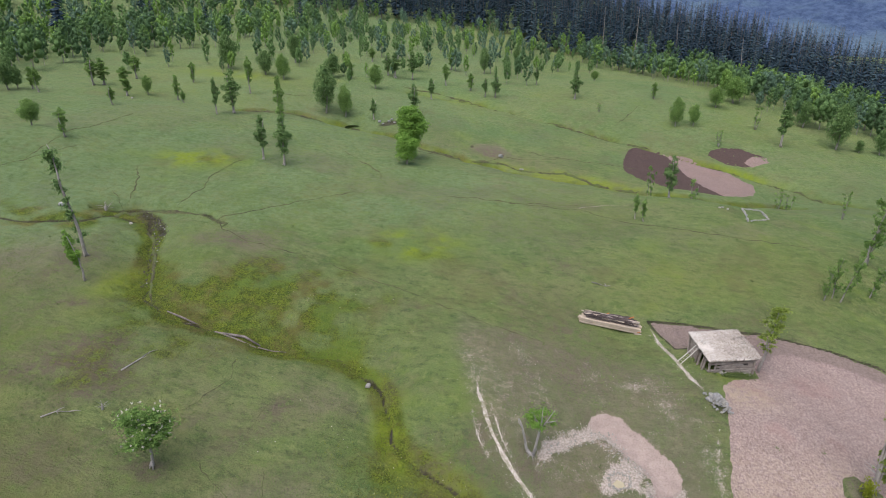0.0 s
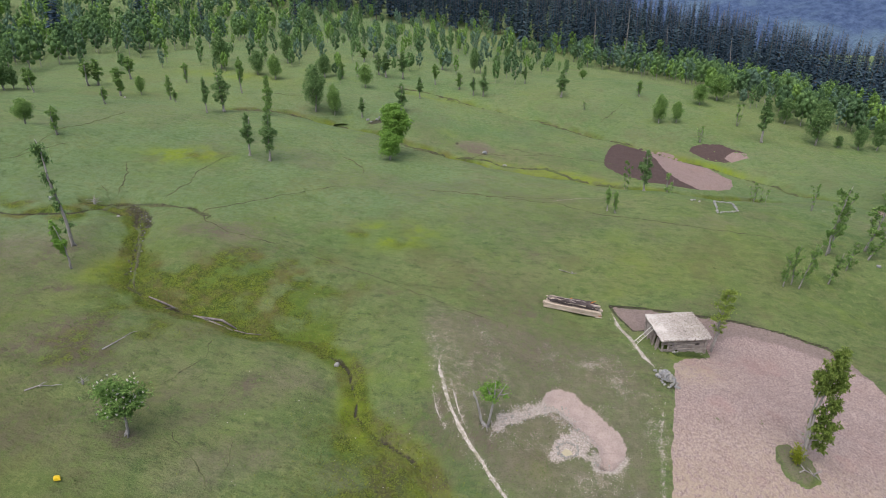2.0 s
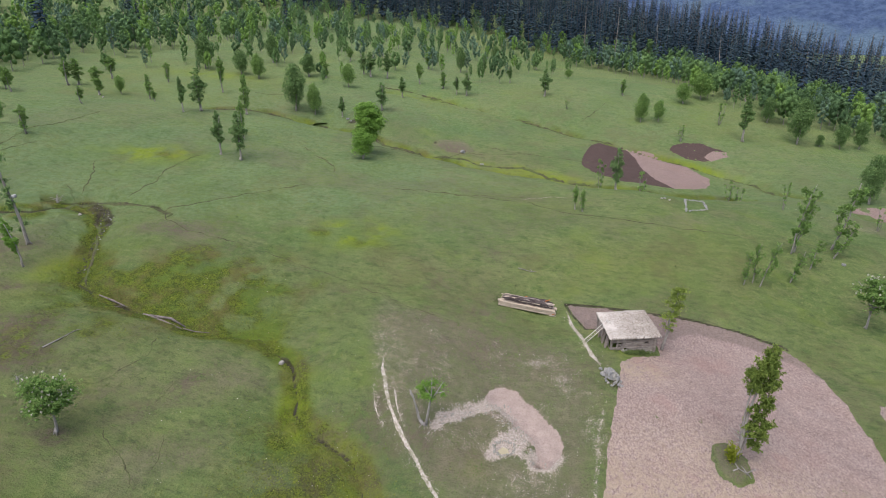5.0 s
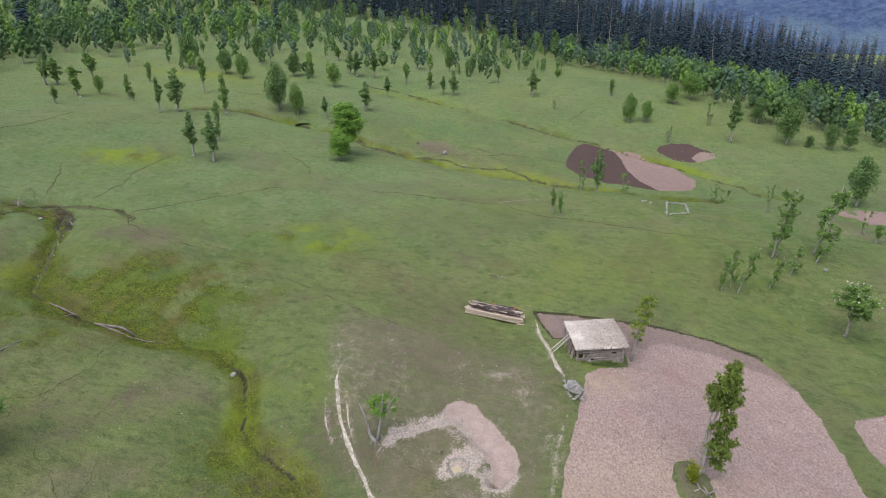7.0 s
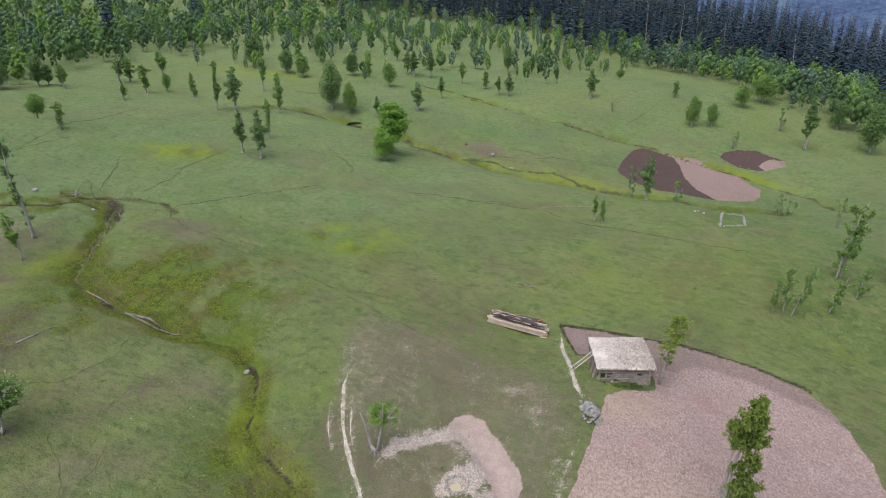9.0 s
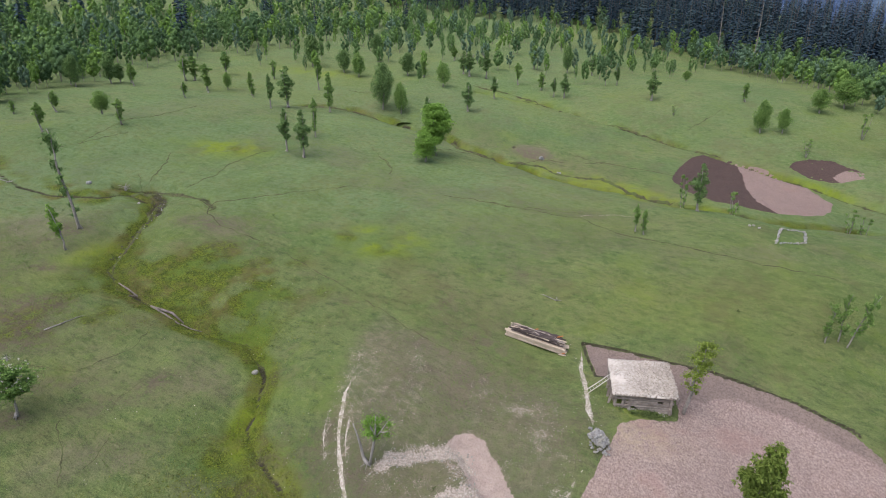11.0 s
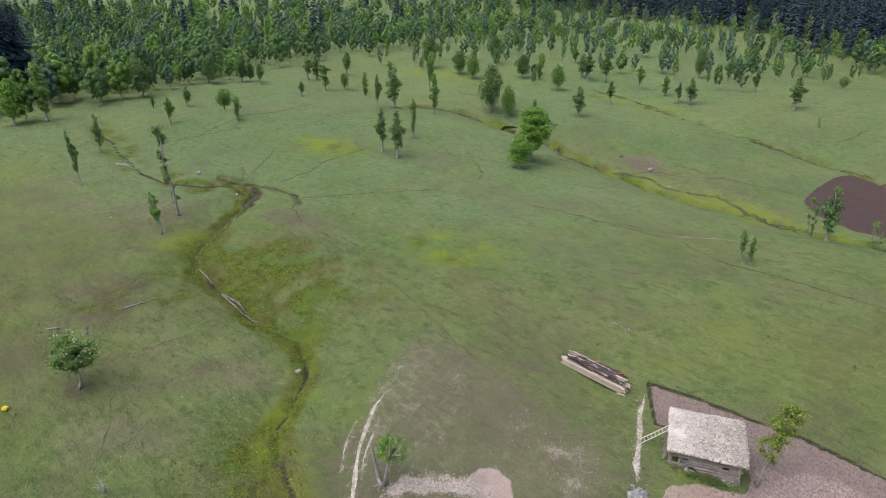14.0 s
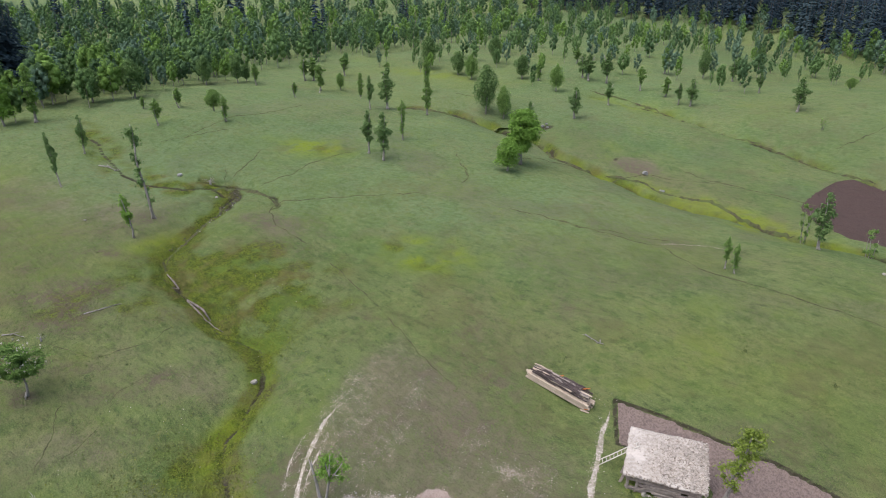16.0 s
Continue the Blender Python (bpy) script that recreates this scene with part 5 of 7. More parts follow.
EAST = [("dark_round", 90.1, 137.9, 3.0, 2.4, 1), ("dark_round", 95.0, 137.4, 6.1, 3.4, 0), ("dark_round", 100.0, 138.0, 6.9, 3.9, 1), ("sparse", 26.3, 100.6, 7.1, 1.5, 0), ("dark_column", 27.4, 94.6, 7.4, 2.2, 1),
        ("sparse", 33.5, 98.8, 5.4, 1.7, 1), ("column", 17.5, 82.0, 4.0, 1.0, 0), ("column", 18.5, 81.3, 3.6, 1.0, 1), ("sparse", 52.4, 104.0, 4.9, 1.6, 0), ("sparse", 54.6, 104.6, 4.1, 1.6, 1),
        ("dark_round", 77.8, 101.5, 9.3, 4.4, 0), ("sparse", 54.5, 89.9, 5.0, 1.2, 0), ("sparse", 66.7, 84.0, 4.1, 1.0, 1), ("column", 66.5, 80.7, 2.8, 1.3, 2)]
for row in NEAR_WEST + MID_WEST + NORTH + NORTH_EAST + EAST:
    kind, x, y, tall, wide, variant = row
    plant(kind, x, y, tall * 1.04, wide * 1.1, variant)
# the lopped clump on the slope to the east: with a lean
for kind, x, y, tall, wide, variant, lean in (("lopped", 34.8, 63.0, 4.7, 1.5, 1, (0.05, 0)), ("lopped", 36.3, 63.8, 5.9, 1.5, 3, (0.05, 0)), ("lopped", 36.9, 63.1, 6.8, 1.6, 2, (0.28, 0)), ("lopped", 45.7, 71.9, 9.6, 2.4, 0, (0.10, 0)),
                                              ("lopped", 46.4, 72.4, 10.8, 2.6, 3, (0.12, 0.05)), ("lopped", 41.8, 64.9, 5.0, 1.7, 0, (0.28, 0)), ("lopped", 46.5, 68.6, 4.4, 1.6, 1, (0.2, 0)), ("lopped", 52.9, 74.3, 11.0, 3.2, 2, (0.22, 0)), ("lopped", 51.8, 71.9, 5.8, 2.4, 1, (0.4, 0))):
    plant(kind, x, y, tall, wide, variant, lean)
# trees beyond the western side creek
for kind, x, y, tall, wide, variant in (("fresh_column", -48.4, 55.1, 5.8, 1.6, 0), ("dark_column", -71.0, 59.7, 8.5, 1.5, 0), ("dark_column", -81.7, 70.2, 6.8, 1.7, 1), ("column", -80.7, 84.1, 5.1, 2.2, 2), ("fresh_round", -105.4, 70.2, 8.8, 5.8, 0),
                                        ("column", -102.8, 74.3, 11.0, 3.5, 3), ("column", -94.1, 90.9, 2.6, 1.4, 1), ("column", -90.0, 96.3, 4.4, 2.2, 0), ("dark_round", -103.2, 95.7, 8.6, 5.6, 1), ("dark_round", -105.6, 117.2, 7.5, 4.0, 0),
                                        ("dark_round", -103.7, 125.9, 7.7, 4.5, 1), ("column", -100.7, 129.0, 4.9, 2.1, 3), ("dark_round", -107.4, 88.7, 7.5, 5.8, 0), ("column", -41.2, 107.4, 8.0, 1.7, 1), ("sparse", 31.2, 157.1, 2.5, 1.0, 0)):
    lean = (-0.18, 0.0) if (x, y) in ((-71.0, 59.7), (-48.4, 55.1)) else (0, 0)
    plant(kind, x, y, tall, wide, variant, lean)
plant("mast", -50.9, 59.9, 11.9, 1.3, 0, (-0.10, 0.0), 40)
plant("lobed", -17.4, 108.4, 10.2, 7.4, 0, (0, 0), 10)
plant("fresh_round", -17.8, 103.3, 5.6, 5.2, 0)
plant("flowering", -31.6, 33.2, 5.4, 4.7, 0, (0, 0), 30)
plant("flowering", 46.8, 57.3, 6.8, 5.6, 1, (0.05, 0), 80)
plant("field_tree", 19.9, 33.7, 9.9, 2.25, 0, (0.0, 0.0), 0)
plant("hut_tree", 19.5, 48.9, 7.0, 3.4, 0, (0.02, 0.0), 0)


def fork_tree():
    """Two bleached stems from one foot and a small green crown."""
    rng = np.random.default_rng(77)
    x, y = -4.2, 37.4
    tree = thing("dead_tree", "forked bleached tree with one small green crown beside the clay pit", "tree", m=Matrix.Translation((x, y, ground_at(x, y))))
    left = [(-0.1, 0, -0.2), (-0.55, 0.05, 0.5), (-0.75, 0.1, 1.5), (-1.0, 0.1, 2.6), (-1.25, 0.1, 3.3)]
    right = [(0.0, 0, -0.2), (0.15, 0.0, 0.8), (0.35, 0.1, 1.9), (0.5, 0.1, 2.9), (0.55, 0.2, 4.2)]
    piece_of("trunk", link_mesh("trunk", *joined([tube(left, (0.14, 0.12, 0.10, 0.07, 0.03), 8, 1, 0.3), tube([(-0.5, 0, 0.35), (-0.2, -0.1, 0.05), (0.1, -0.15, -0.2)], (0.13, 0.12, 0.1), 7)]), BARK_DEAD), tree)
    piece_of("trunk", link_mesh("trunk", *tube(right, (0.13, 0.10, 0.09, 0.07, 0.02), 8, 2, 0.3), BARK_DEAD), tree)
    for a, b, c in (((0.4, 0.1, 2.2), (0.9, 0.2, 2.9), (1.5, 0.3, 3.9)), ((0.45, 0.1, 2.6), (0.1, 0.3, 3.0), (-0.2, 0.4, 3.6)), ((0.8, 0.2, 2.8), (1.2, -0.1, 3.1), (1.6, -0.2, 3.3)), ((-0.95, 0.1, 2.4), (-1.2, 0.3, 2.7), (-1.3, 0.4, 3.1))):
        piece_of("limb", link_mesh("limb", *tube([a, b, c], (0.06, 0.045, 0.015), 6), BARK_DEAD), tree)
    lobes = [(*(np.array([0.55, 0.35, 3.05]) + unit(rng.normal(0, 1, 3)) * [1.0, 0.8, 0.62]), 0.46, 0.85) for _ in range(18)]
    piece_of("crown", quad_mesh("crown", lobe_leaves(rng, lobes, 1700, 0.16, 0.6, 0.4), LEAF_BRIGHT), tree)
    for k, a in enumerate((3.4, 3.9, 4.6)):
        piece_of("root", link_mesh("root", *tube([(-0.1, 0, 0.1), (0.3 * math.cos(a) - 0.1, 0.3 * math.sin(a), 0.05), (0.8 * math.cos(a), 0.7 * math.sin(a), -0.04)], (0.06, 0.04, 0.015), 5, k), BARK_DEAD), tree)
    return tree


fork_tree()


def dead_shrub(x, y, size, seed, label):
    rng = np.random.default_rng(seed)
    shrub = thing("dead_shrub", label, "shrub", m=Matrix.Translation((x, y, ground_at(x, y))))
    piece_of("stump", link_mesh("stump", *tube([(0, 0, -0.15), (0.03, 0.02, 0.3 * size), (0.05, 0.0, 0.75 * size)], (0.16 * size, 0.13 * size, 0.07 * size), 8, seed, 0.4), BARK_DEAD), shrub)
    for k in range(11):
        a, z = rng.uniform(0, 6.28), rng.uniform(0.1, 0.7) * size
        r = rng.uniform(0.5, 1.1) * size
        p = [(0.03, 0.01, z), (0.5 * r * math.cos(a), 0.5 * r * math.sin(a), z + 0.25 * size), (r * math.cos(a + 0.2), r * math.sin(a + 0.2), z + rng.uniform(0.2, 0.55) * size)]
        piece_of("twig", link_mesh("twig", *tube(p, (0.03 * size, 0.02 * size, 0.006), 4, k), BARK_DEAD), shrub)
    return shrub


dead_shrub(-21.4, 27.9, 0.85, 5, "bleached dead shrub with bare twigs in the grass")
dead_shrub(-37.3, 37.6, 0.6, 6, "small dead shrub with grey twigs behind the chestnut")
dead_shrub(-56.5, 74.2, 1.2, 7, "thin leafless shrub beside the wet hollow")


# ---- woods: too many trees to count ----
def lump(rng, at, size, sides, bands):
    """An uneven closed clump of foliage: vertices and faces."""
    ang = np.linspace(0, 2 * math.pi, sides, endpoint=False) + rng.uniform(0, 6.28)
    tilt = np.linspace(radians(32), radians(150), bands + 1)
    ring = np.stack([np.sin(tilt)[:, None] * np.cos(ang)[None], np.sin(tilt)[:, None] * np.sin(ang)[None], np.repeat(np.cos(tilt)[:, None], sides, 1)], -1)
    ring = (ring * rng.uniform(0.84, 1.16, (bands + 1, sides, 1)) * size + at).reshape(-1, 3)
    ends = np.array([[at[0], at[1], at[2] + size[2] * rng.uniform(0.95, 1.15)], [at[0], at[1], at[2] - size[2]]])
    n, faces = len(ring), []
    for j in range(sides):
        k = (j + 1) % sides
        faces += [(i * sides + j, (i + 1) * sides + j, (i + 1) * sides + k, i * sides + k) for i in range(bands)]
        faces += [(n, j, k, n), (bands * sides + j, n + 1, bands * sides + k, bands * sides + j)]
    return np.concatenate([ring, ends]), faces


def wood_template(rng, kind):
    """Leaf quads and trunk quads of one small tree, about 1 tall."""
    if kind in ("fir", "big_fir"):
        inner, outer = (62, 120) if kind == "fir" else (240, 700)
        full = rng.uniform(0.085, 0.120)
        out = []
        for k in range(inner + outer):
            u = ((k if k < inner else k - inner) + rng.uniform(0, 1)) / (inner if k < inner else outer)
            u = u ** 1.15
            r = (full * (1 - u) ** 0.85 + 0.005) * (1 + 0.16 * math.sin(40 * u) + 0.1 * math.sin(23 * u + 2))
            z, a = 0.12 + 0.87 * u, k * 2.4 + rng.normal(0, 0.4)
            c, s = math.cos(a), math.sin(a)
            if k < inner:
                start, length, half = 0.0, 0.8 * r * rng.uniform(0.7, 1.1), r * (0.50 if kind == "fir" else 0.28)
            else:
                start, length, half = r * rng.uniform(0.35, 0.65), r * rng.uniform(0.35, 0.6) + 0.006, r * rng.uniform(0.14, 0.24) * (1.0 if kind == "fir" else 0.6) + 0.003
            drop, mid = length * rng.uniform(0.3, 0.8), start + 0.5 * length
            z0 = z + 0.02 - 0.45 * start
            out.append([(start * c, start * s, z0), (mid * c + half * s, mid * s - half * c, z0 - 0.6 * drop), ((start + length) * c, (start + length) * s, z0 - drop), (mid * c - half * s, mid * s + half * c, z0 - 0.6 * drop)])
        leaf, core = np.array(out), (np.zeros((0, 3)), [])
        trunk_top, tr = 0.985, 0.009
    else:
        few = kind == "far_broad"
        rad, low, high = {"broad": (0.29, 0.20, 0.95), "far_broad": (0.29, 0.16, 0.95), "slim": (0.17, 0.16, 0.96)}[kind]
        count = {"broad": 25, "far_broad": 14, "slim": 19}[kind]
        chunks, lobes = [], []
        for k in range(count):
            u = (k + rng.uniform(0.15, 0.85)) / count
            prof = rad * math.sin(math.pi * (0.15 + 0.75 * u)) ** 0.75 * rng.uniform(0.75, 1.12)
            r = prof * rng.uniform(0.24, 0.42) + 0.11 * rad
            o, a = max(0.0, prof - 0.7 * r), k * 2.4 + rng.normal(0, 0.4)
            lobes.append((o * math.cos(a), o * math.sin(a), low + 0.04 + (high - low - 0.08) * u, r, 0.85))
            chunks.append(lump(rng, lobes[-1][:3], np.array([r, r, r * 0.92]) * 0.80, 4 if few else 5, 2))
        core = joined(chunks)
        # rosettes on the upper sides of the clumps
        n = {"broad": 370, "far_broad": 110, "slim": 220}[kind]
        lo = np.array(lobes)
        pick = rng.choice(len(lo), n, p=lo[:, 3] ** 2 / (lo[:, 3] ** 2).sum())
        d = unit(rng.normal(0, 1, (n, 3)))
        d[:, 2] = np.where(d[:, 2] < -0.25, -d[:, 2], d[:, 2])
        at = lo[pick, :3] + d * (lo[pick, 3] * rng.uniform(0.78, 1.22, n))[:, None]
        up = unit(d + rng.normal(0, 0.4, (n, 3)) + [0, 0, 0.5])
        along = rng.normal(0, 1, (n, 3))
        along = unit(along - up * (along * up).sum(-1, keepdims=True))
        side = np.cross(along, up)
        w = ((0.021 if not few else 0.034) * rng.uniform(0.7, 1.35, n))[:, None]
        outer = np.stack([at - along * w, at + side * w * 0.85 + up * w * 0.2, at + along * w, at - side * w * 0.85 + up * w * 0.2], 1)
        leaf = outer
        trunk_top, tr = 0.6, 0.014
    ang = np.linspace(0, 6.28, 5)[:4]
    ring = np.stack([np.cos(ang), np.sin(ang), 0 * ang], -1)
    trunk = np.array([[ring[i] * tr + [0, 0, -0.05], ring[(i + 1) % 4] * tr + [0, 0, -0.05], ring[(i + 1) % 4] * tr * 0.3 + [0, 0, trunk_top], ring[i] * tr * 0.3 + [0, 0, trunk_top]] for i in range(4)])
    return leaf, trunk, core


def wood(name, label, kinds, places, talls, wides, mats, seed):
    rng = np.random.default_rng(seed)
    templates = [wood_template(rng, k) for k in kinds for _ in range(4)]
    zs = height(places[:, 0], places[:, 1])
    crowns, trunks, cores, core_faces, base = [], [], [], [], 0
    packed = [np.array([f for f in t[2][1]]).reshape(-1, 4) for t in templates]
    for (x, y), z, tall, wide in zip(places, zs, talls, wides):
        pick = rng.integers(len(templates))
        leaf, trunk, core = templates[pick]
        a = rng.uniform(0, 6.28)
        turn = np.array([[math.cos(a), -math.sin(a), 0], [math.sin(a), math.cos(a), 0], [0, 0, 1]])
        scale, at = np.array([wide, wide, tall]), np.array([x, y, z])
        crowns.append((leaf @ turn.T) * scale + at)
        trunks.append((trunk @ turn.T) * scale + at)
        cores.append((core[0] @ turn.T) * scale + at)
        core_faces.append(packed[pick] + base)
        base += len(core[0])
    ob = tagged(new(name, crown_mesh(name, np.concatenate(crowns), np.concatenate(cores), np.concatenate(core_faces), mats[0])), label, "forest", kind="stuff")
    piece_of("trunks", quad_mesh("trunks", np.concatenate(trunks), mats[1]), ob)
    return ob


def crown_mesh(name, v, core, core_faces, material):
    """Loose leaves, n x 4 x 3, over rounded clumps; a face that repeats a corner is a triangle."""
    n = len(v)
    base = (np.arange(n) * 4)[:, None]
    tri = [np.concatenate([base + [0, 1, 2], base + [0, 2, 3]], 1).reshape(-1, 3)]
    loose = 2 * n
    if len(core_faces):
        f = core_faces + n * 4
        tri += [f[:, :3], f[(f[:, 0] != f[:, 3])][:, [0, 2, 3]]]
    tri = np.concatenate(tri)
    me = bpy.data.meshes.new(name)
    me.vertices.add(n * 4 + len(core))
    me.vertices.foreach_set("co", np.concatenate([v.reshape(-1, 3), core]).astype(np.float32).ravel())
    me.loops.add(tri.size)
    me.loops.foreach_set("vertex_index", tri.ravel().astype(np.int32))
    me.polygons.add(len(tri))
    me.polygons.foreach_set("loop_start", np.arange(0, tri.size, 3, dtype=np.int32))
    me.polygons.foreach_set("use_smooth", np.arange(len(tri)) >= loose)
    me.update()
    me.materials.append(material)
    return me


def scatter(rng, box, spacing, density):
    """Jittered places in a box, kept by a density between 0 and 1."""
    xs, ys = np.arange(box[0], box[1], spacing), np.arange(box[2], box[3], spacing)
    gx, gy = np.meshgrid(xs, ys)
    x = gx.ravel() + rng.uniform(-0.48, 0.48, gx.size) * spacing
    y = gy.ravel() + rng.uniform(-0.48, 0.48, gx.size) * spacing
    # nothing grows on the hidden slopes to either side
    keep = (rng.random(x.size) < density(x, y)) & (x - 3 < 1.0 * (y - 1)) & (17 - x < 2.9 * (y - 14))
    return np.stack([x[keep], y[keep]], -1)


WEST_EDGE = [(-108, -20), (-110, 40), (-107, 66), (-103, 78), (-100, 90), (-105, 118), (-118, 150), (-119, 165), (-104, 180), (-92, 200), (-78, 232), (-56, 294), (-40, 330), (-40, 520), (-420, 520), (-420, -20)]
EAST_EDGE = [(34, 264), (58, 236), (72, 205), (70, 183), (72, 160), (88, 145), (108, 140), (150, 118), (260, 90), (330, 90), (330, 330), (40, 330)]
FIR_EDGE = [(-60, 338), (-20, 326), (18, 308), (38, 272), (76, 264), (112, 240), (134, 212), (146, 182), (172, 150), (260, 120), (430, 140), (430, 470), (-200, 470), (-180, 350)]


def west_density(x, y):
    return step(inside(x, y, WEST_EDGE), -6, 12) * step(np.hypot(x, y), 420, 330) * (1 - 0.5 * blob(x, y, -128, 160, 14, 8))


def east_density(x, y):
    return step(inside(x, y, EAST_EDGE), -3, 8) * (1 - step(inside(x, y, FIR_EDGE), 8, 30)) * 0.95


def open_density(x, y):
    out = (1 - step(inside(x, y, WEST_EDGE), -8, 2)) * (1 - step(inside(x, y, EAST_EDGE), -8, 2))
    return out * np.clip(0.9 * step(y - 0.28 * x, 160, 255), 0, 1) * step(x, 62, 30)


def fir_density(x, y):
    return (0.92 - 0.25 * step(inside(x, y, FIR_EDGE), 60, 90)) * step(inside(x, y, FIR_EDGE), -6, 8) * step(np.hypot(x, y), 440, 380)


def mixed_wood(spots, talls, squat, near, words, seed):
    """One wood in four greens, finer close by."""
    close = np.hypot(spots[:, 0], spots[:, 1] - 20) < near
    tone = rng.choice(4, len(spots), p=[0.33, 0.28, 0.22, 0.17])
    wides = talls * rng.uniform(*squat, len(spots))
    for k, (word, leaf) in enumerate((("mid green", LEAF_FAR), ("dark green", LEAF_FAR_DARK), ("blue-green", LEAF_FAR_BLUE), ("light green", LEAF_FAR_LIGHT))):
        for here, kinds in ((close, ["broad", "broad", "slim"]), (~close, ["far_broad", "far_broad", "slim"])):
            m = here & (tone == k)
            if m.any():
                wood("deciduous_wood", f"{word} broad-leaved trees {words}", kinds, spots[m], talls[m], wides[m], (leaf, BARK), seed + k)


rng = np.random.default_rng(11)
spots = scatter(rng, (-330, 0, 40, 400), 5.0, west_density)
far_off = np.hypot(spots[:, 0], spots[:, 1])
spots = spots[(far_off < 230) | (rng.random(len(spots)) < 0.52)]
mixed_wood(spots, rng.uniform(6.5, 10.0, len(spots)) * rng.choice([0.75, 1.0, 1.15], len(spots)), (0.65, 1.05), 165, "of the dense western slope", 21)
spots = scatter(rng, (20, 330, 90, 330), 4.8, east_density)
mixed_wood(spots, rng.uniform(4.5, 10.0, len(spots)), (0.65, 1.05), 180, "in a belt before the firs", 31)
spots = scatter(rng, (-125, 70, 165, 335), 7.0, open_density)
mixed_wood(spots, rng.uniform(4.0, 8.5, len(spots)), (0.6, 1.0), 180, "scattered over the upper meadow", 41)
spots = scatter(rng, (-200, 430, 110, 470), 6.2, fir_density)
extra = scatter(rng, (-330, -40, 60, 420), 17.0, lambda x, y: 0.2 * west_density(x, y) * step(y - 0.8 * x, 270, 330))
stand = np.array([(-129.0, 82.0), (-133.5, 88.0), (-131.5, 85.0), (-137.0, 79.0), (-148.0, 94.0), (-141, 93), (-152, 92.5), (-136, 86), (-146, 86), (-133, 78)])
lone = np.array([(62, 246), (70, 240), (84, 238), (96, 228), (104, 220), (112, 206), (118, 196), (128, 184), (90, 216), (124, 172)], float)
spots = np.concatenate([spots, extra, lone])
talls = rng.uniform(15, 28, len(spots))
broad = talls * rng.uniform(0.8, 1.2, len(spots))
pick = rng.random(len(spots)) < 0.28
wood("fir_forest", "dark blue-green fir forest above the meadow, tinted bluer for haze", ["fir"], spots[~pick], talls[~pick], broad[~pick], (NEEDLES, BARK_FIR), 26)
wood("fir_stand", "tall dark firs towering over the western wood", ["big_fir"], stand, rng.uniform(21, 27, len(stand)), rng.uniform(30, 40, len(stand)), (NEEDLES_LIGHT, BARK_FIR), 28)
wood("fir_forest", "paler grey-green firs standing in the dark forest, tinted bluer for haze", ["fir"], spots[pick], talls[pick], broad[pick], (NEEDLES_LIGHT, BARK_FIR), 27)


def dead_firs():
    """Bleached dead firs that stand out of the dark forest."""
    rng = np.random.default_rng(63)
    spots = [(74, 266), (92, 262), (112, 243), (62, 274), (132, 218), (141, 200)]
    first = None
    for k, (x, y) in enumerate(spots):
        tall = rng.uniform(0.75, 1.1)
        at = Matrix.Translation((x, y, ground_at(x, y)))
        if first is None:
            first = thing("dead_fir", "bare bleached trunk of a dead fir in the forest", "tree", "dead firs of the forest")
            piece_of("trunk", link_mesh("trunk", *tube(bent_stem(rng, (0, 0, -0.5), (0.5, 0.2, 22), 9, 0.08), np.linspace(0.24, 0.06, 9), 7, 2, 0.2), BARK), first)
            for i in range(14):
                a, z = rng.uniform(0, 6.28), rng.uniform(7, 20)
                r = 1.4 * (1 - z / 26)
                piece_of("branch", link_mesh("branch", *tube([(0.02 * z, 0.01 * z, z), (r * math.cos(a), r * math.sin(a), z - 0.3)], (0.06, 0.02), 5, i), BARK_DEAD), first)
            first.matrix_basis = at
        else:
            copy_thing(first, at @ pose(0, 0, 0, rng.normal(0, 2.5), rng.normal(0, 2.5), rng.uniform(0, 360)) @ Matrix.Scale(tall, 4))


dead_firs()


# ---- the log hut ----
def beam(p, q, w, h, seed=0, jitter=0.12):
    """A hewn beam between two places: a rounded, slightly uneven bar."""
    rng = np.random.default_rng(seed)
    p, q = np.array(p, float), np.array(q, float)
    t = unit(q - p)
    side = unit(np.cross(t, [0, 0, 1])) if abs(t[2]) < 0.9 else np.array([1.0, 0, 0])
    up = np.cross(side, t)
    shape = np.array([(-1, -0.55), (-0.6, -1), (0.6, -1), (1, -0.55), (1, 0.55), (0.6, 1), (-0.6, 1), (-1, 0.55)]) * [w / 2, h / 2]
    verts, n = [], 4
    for k in range(n):
        c = p + (q - p) * k / (n - 1) + rng.normal(0, jitter * 0.08, 3)
        s = shape * rng.uniform(1 - jitter, 1 + jitter, (8, 1))
        verts += [c + side * a + up * b for a, b in s]
    faces = [(i * 8 + j, i * 8 + (j + 1) % 8, (i + 1) * 8 + (j + 1) % 8, (i + 1) * 8 + j) for i in range(n - 1) for j in range(8)]
    faces += [tuple(range(7, -1, -1)), tuple(range((n - 1) * 8, n * 8))]
    return np.array(verts), faces


def beam_part(name, parent, p, q, w, h, seed, material, label="", jitter=0.12):
    v, f = beam(p, q, w, h, seed, jitter)
    return piece_of(name, link_mesh(name, v, f, material, False), parent, label)


HUT_AT = (15.84, 49.35, 0.12)


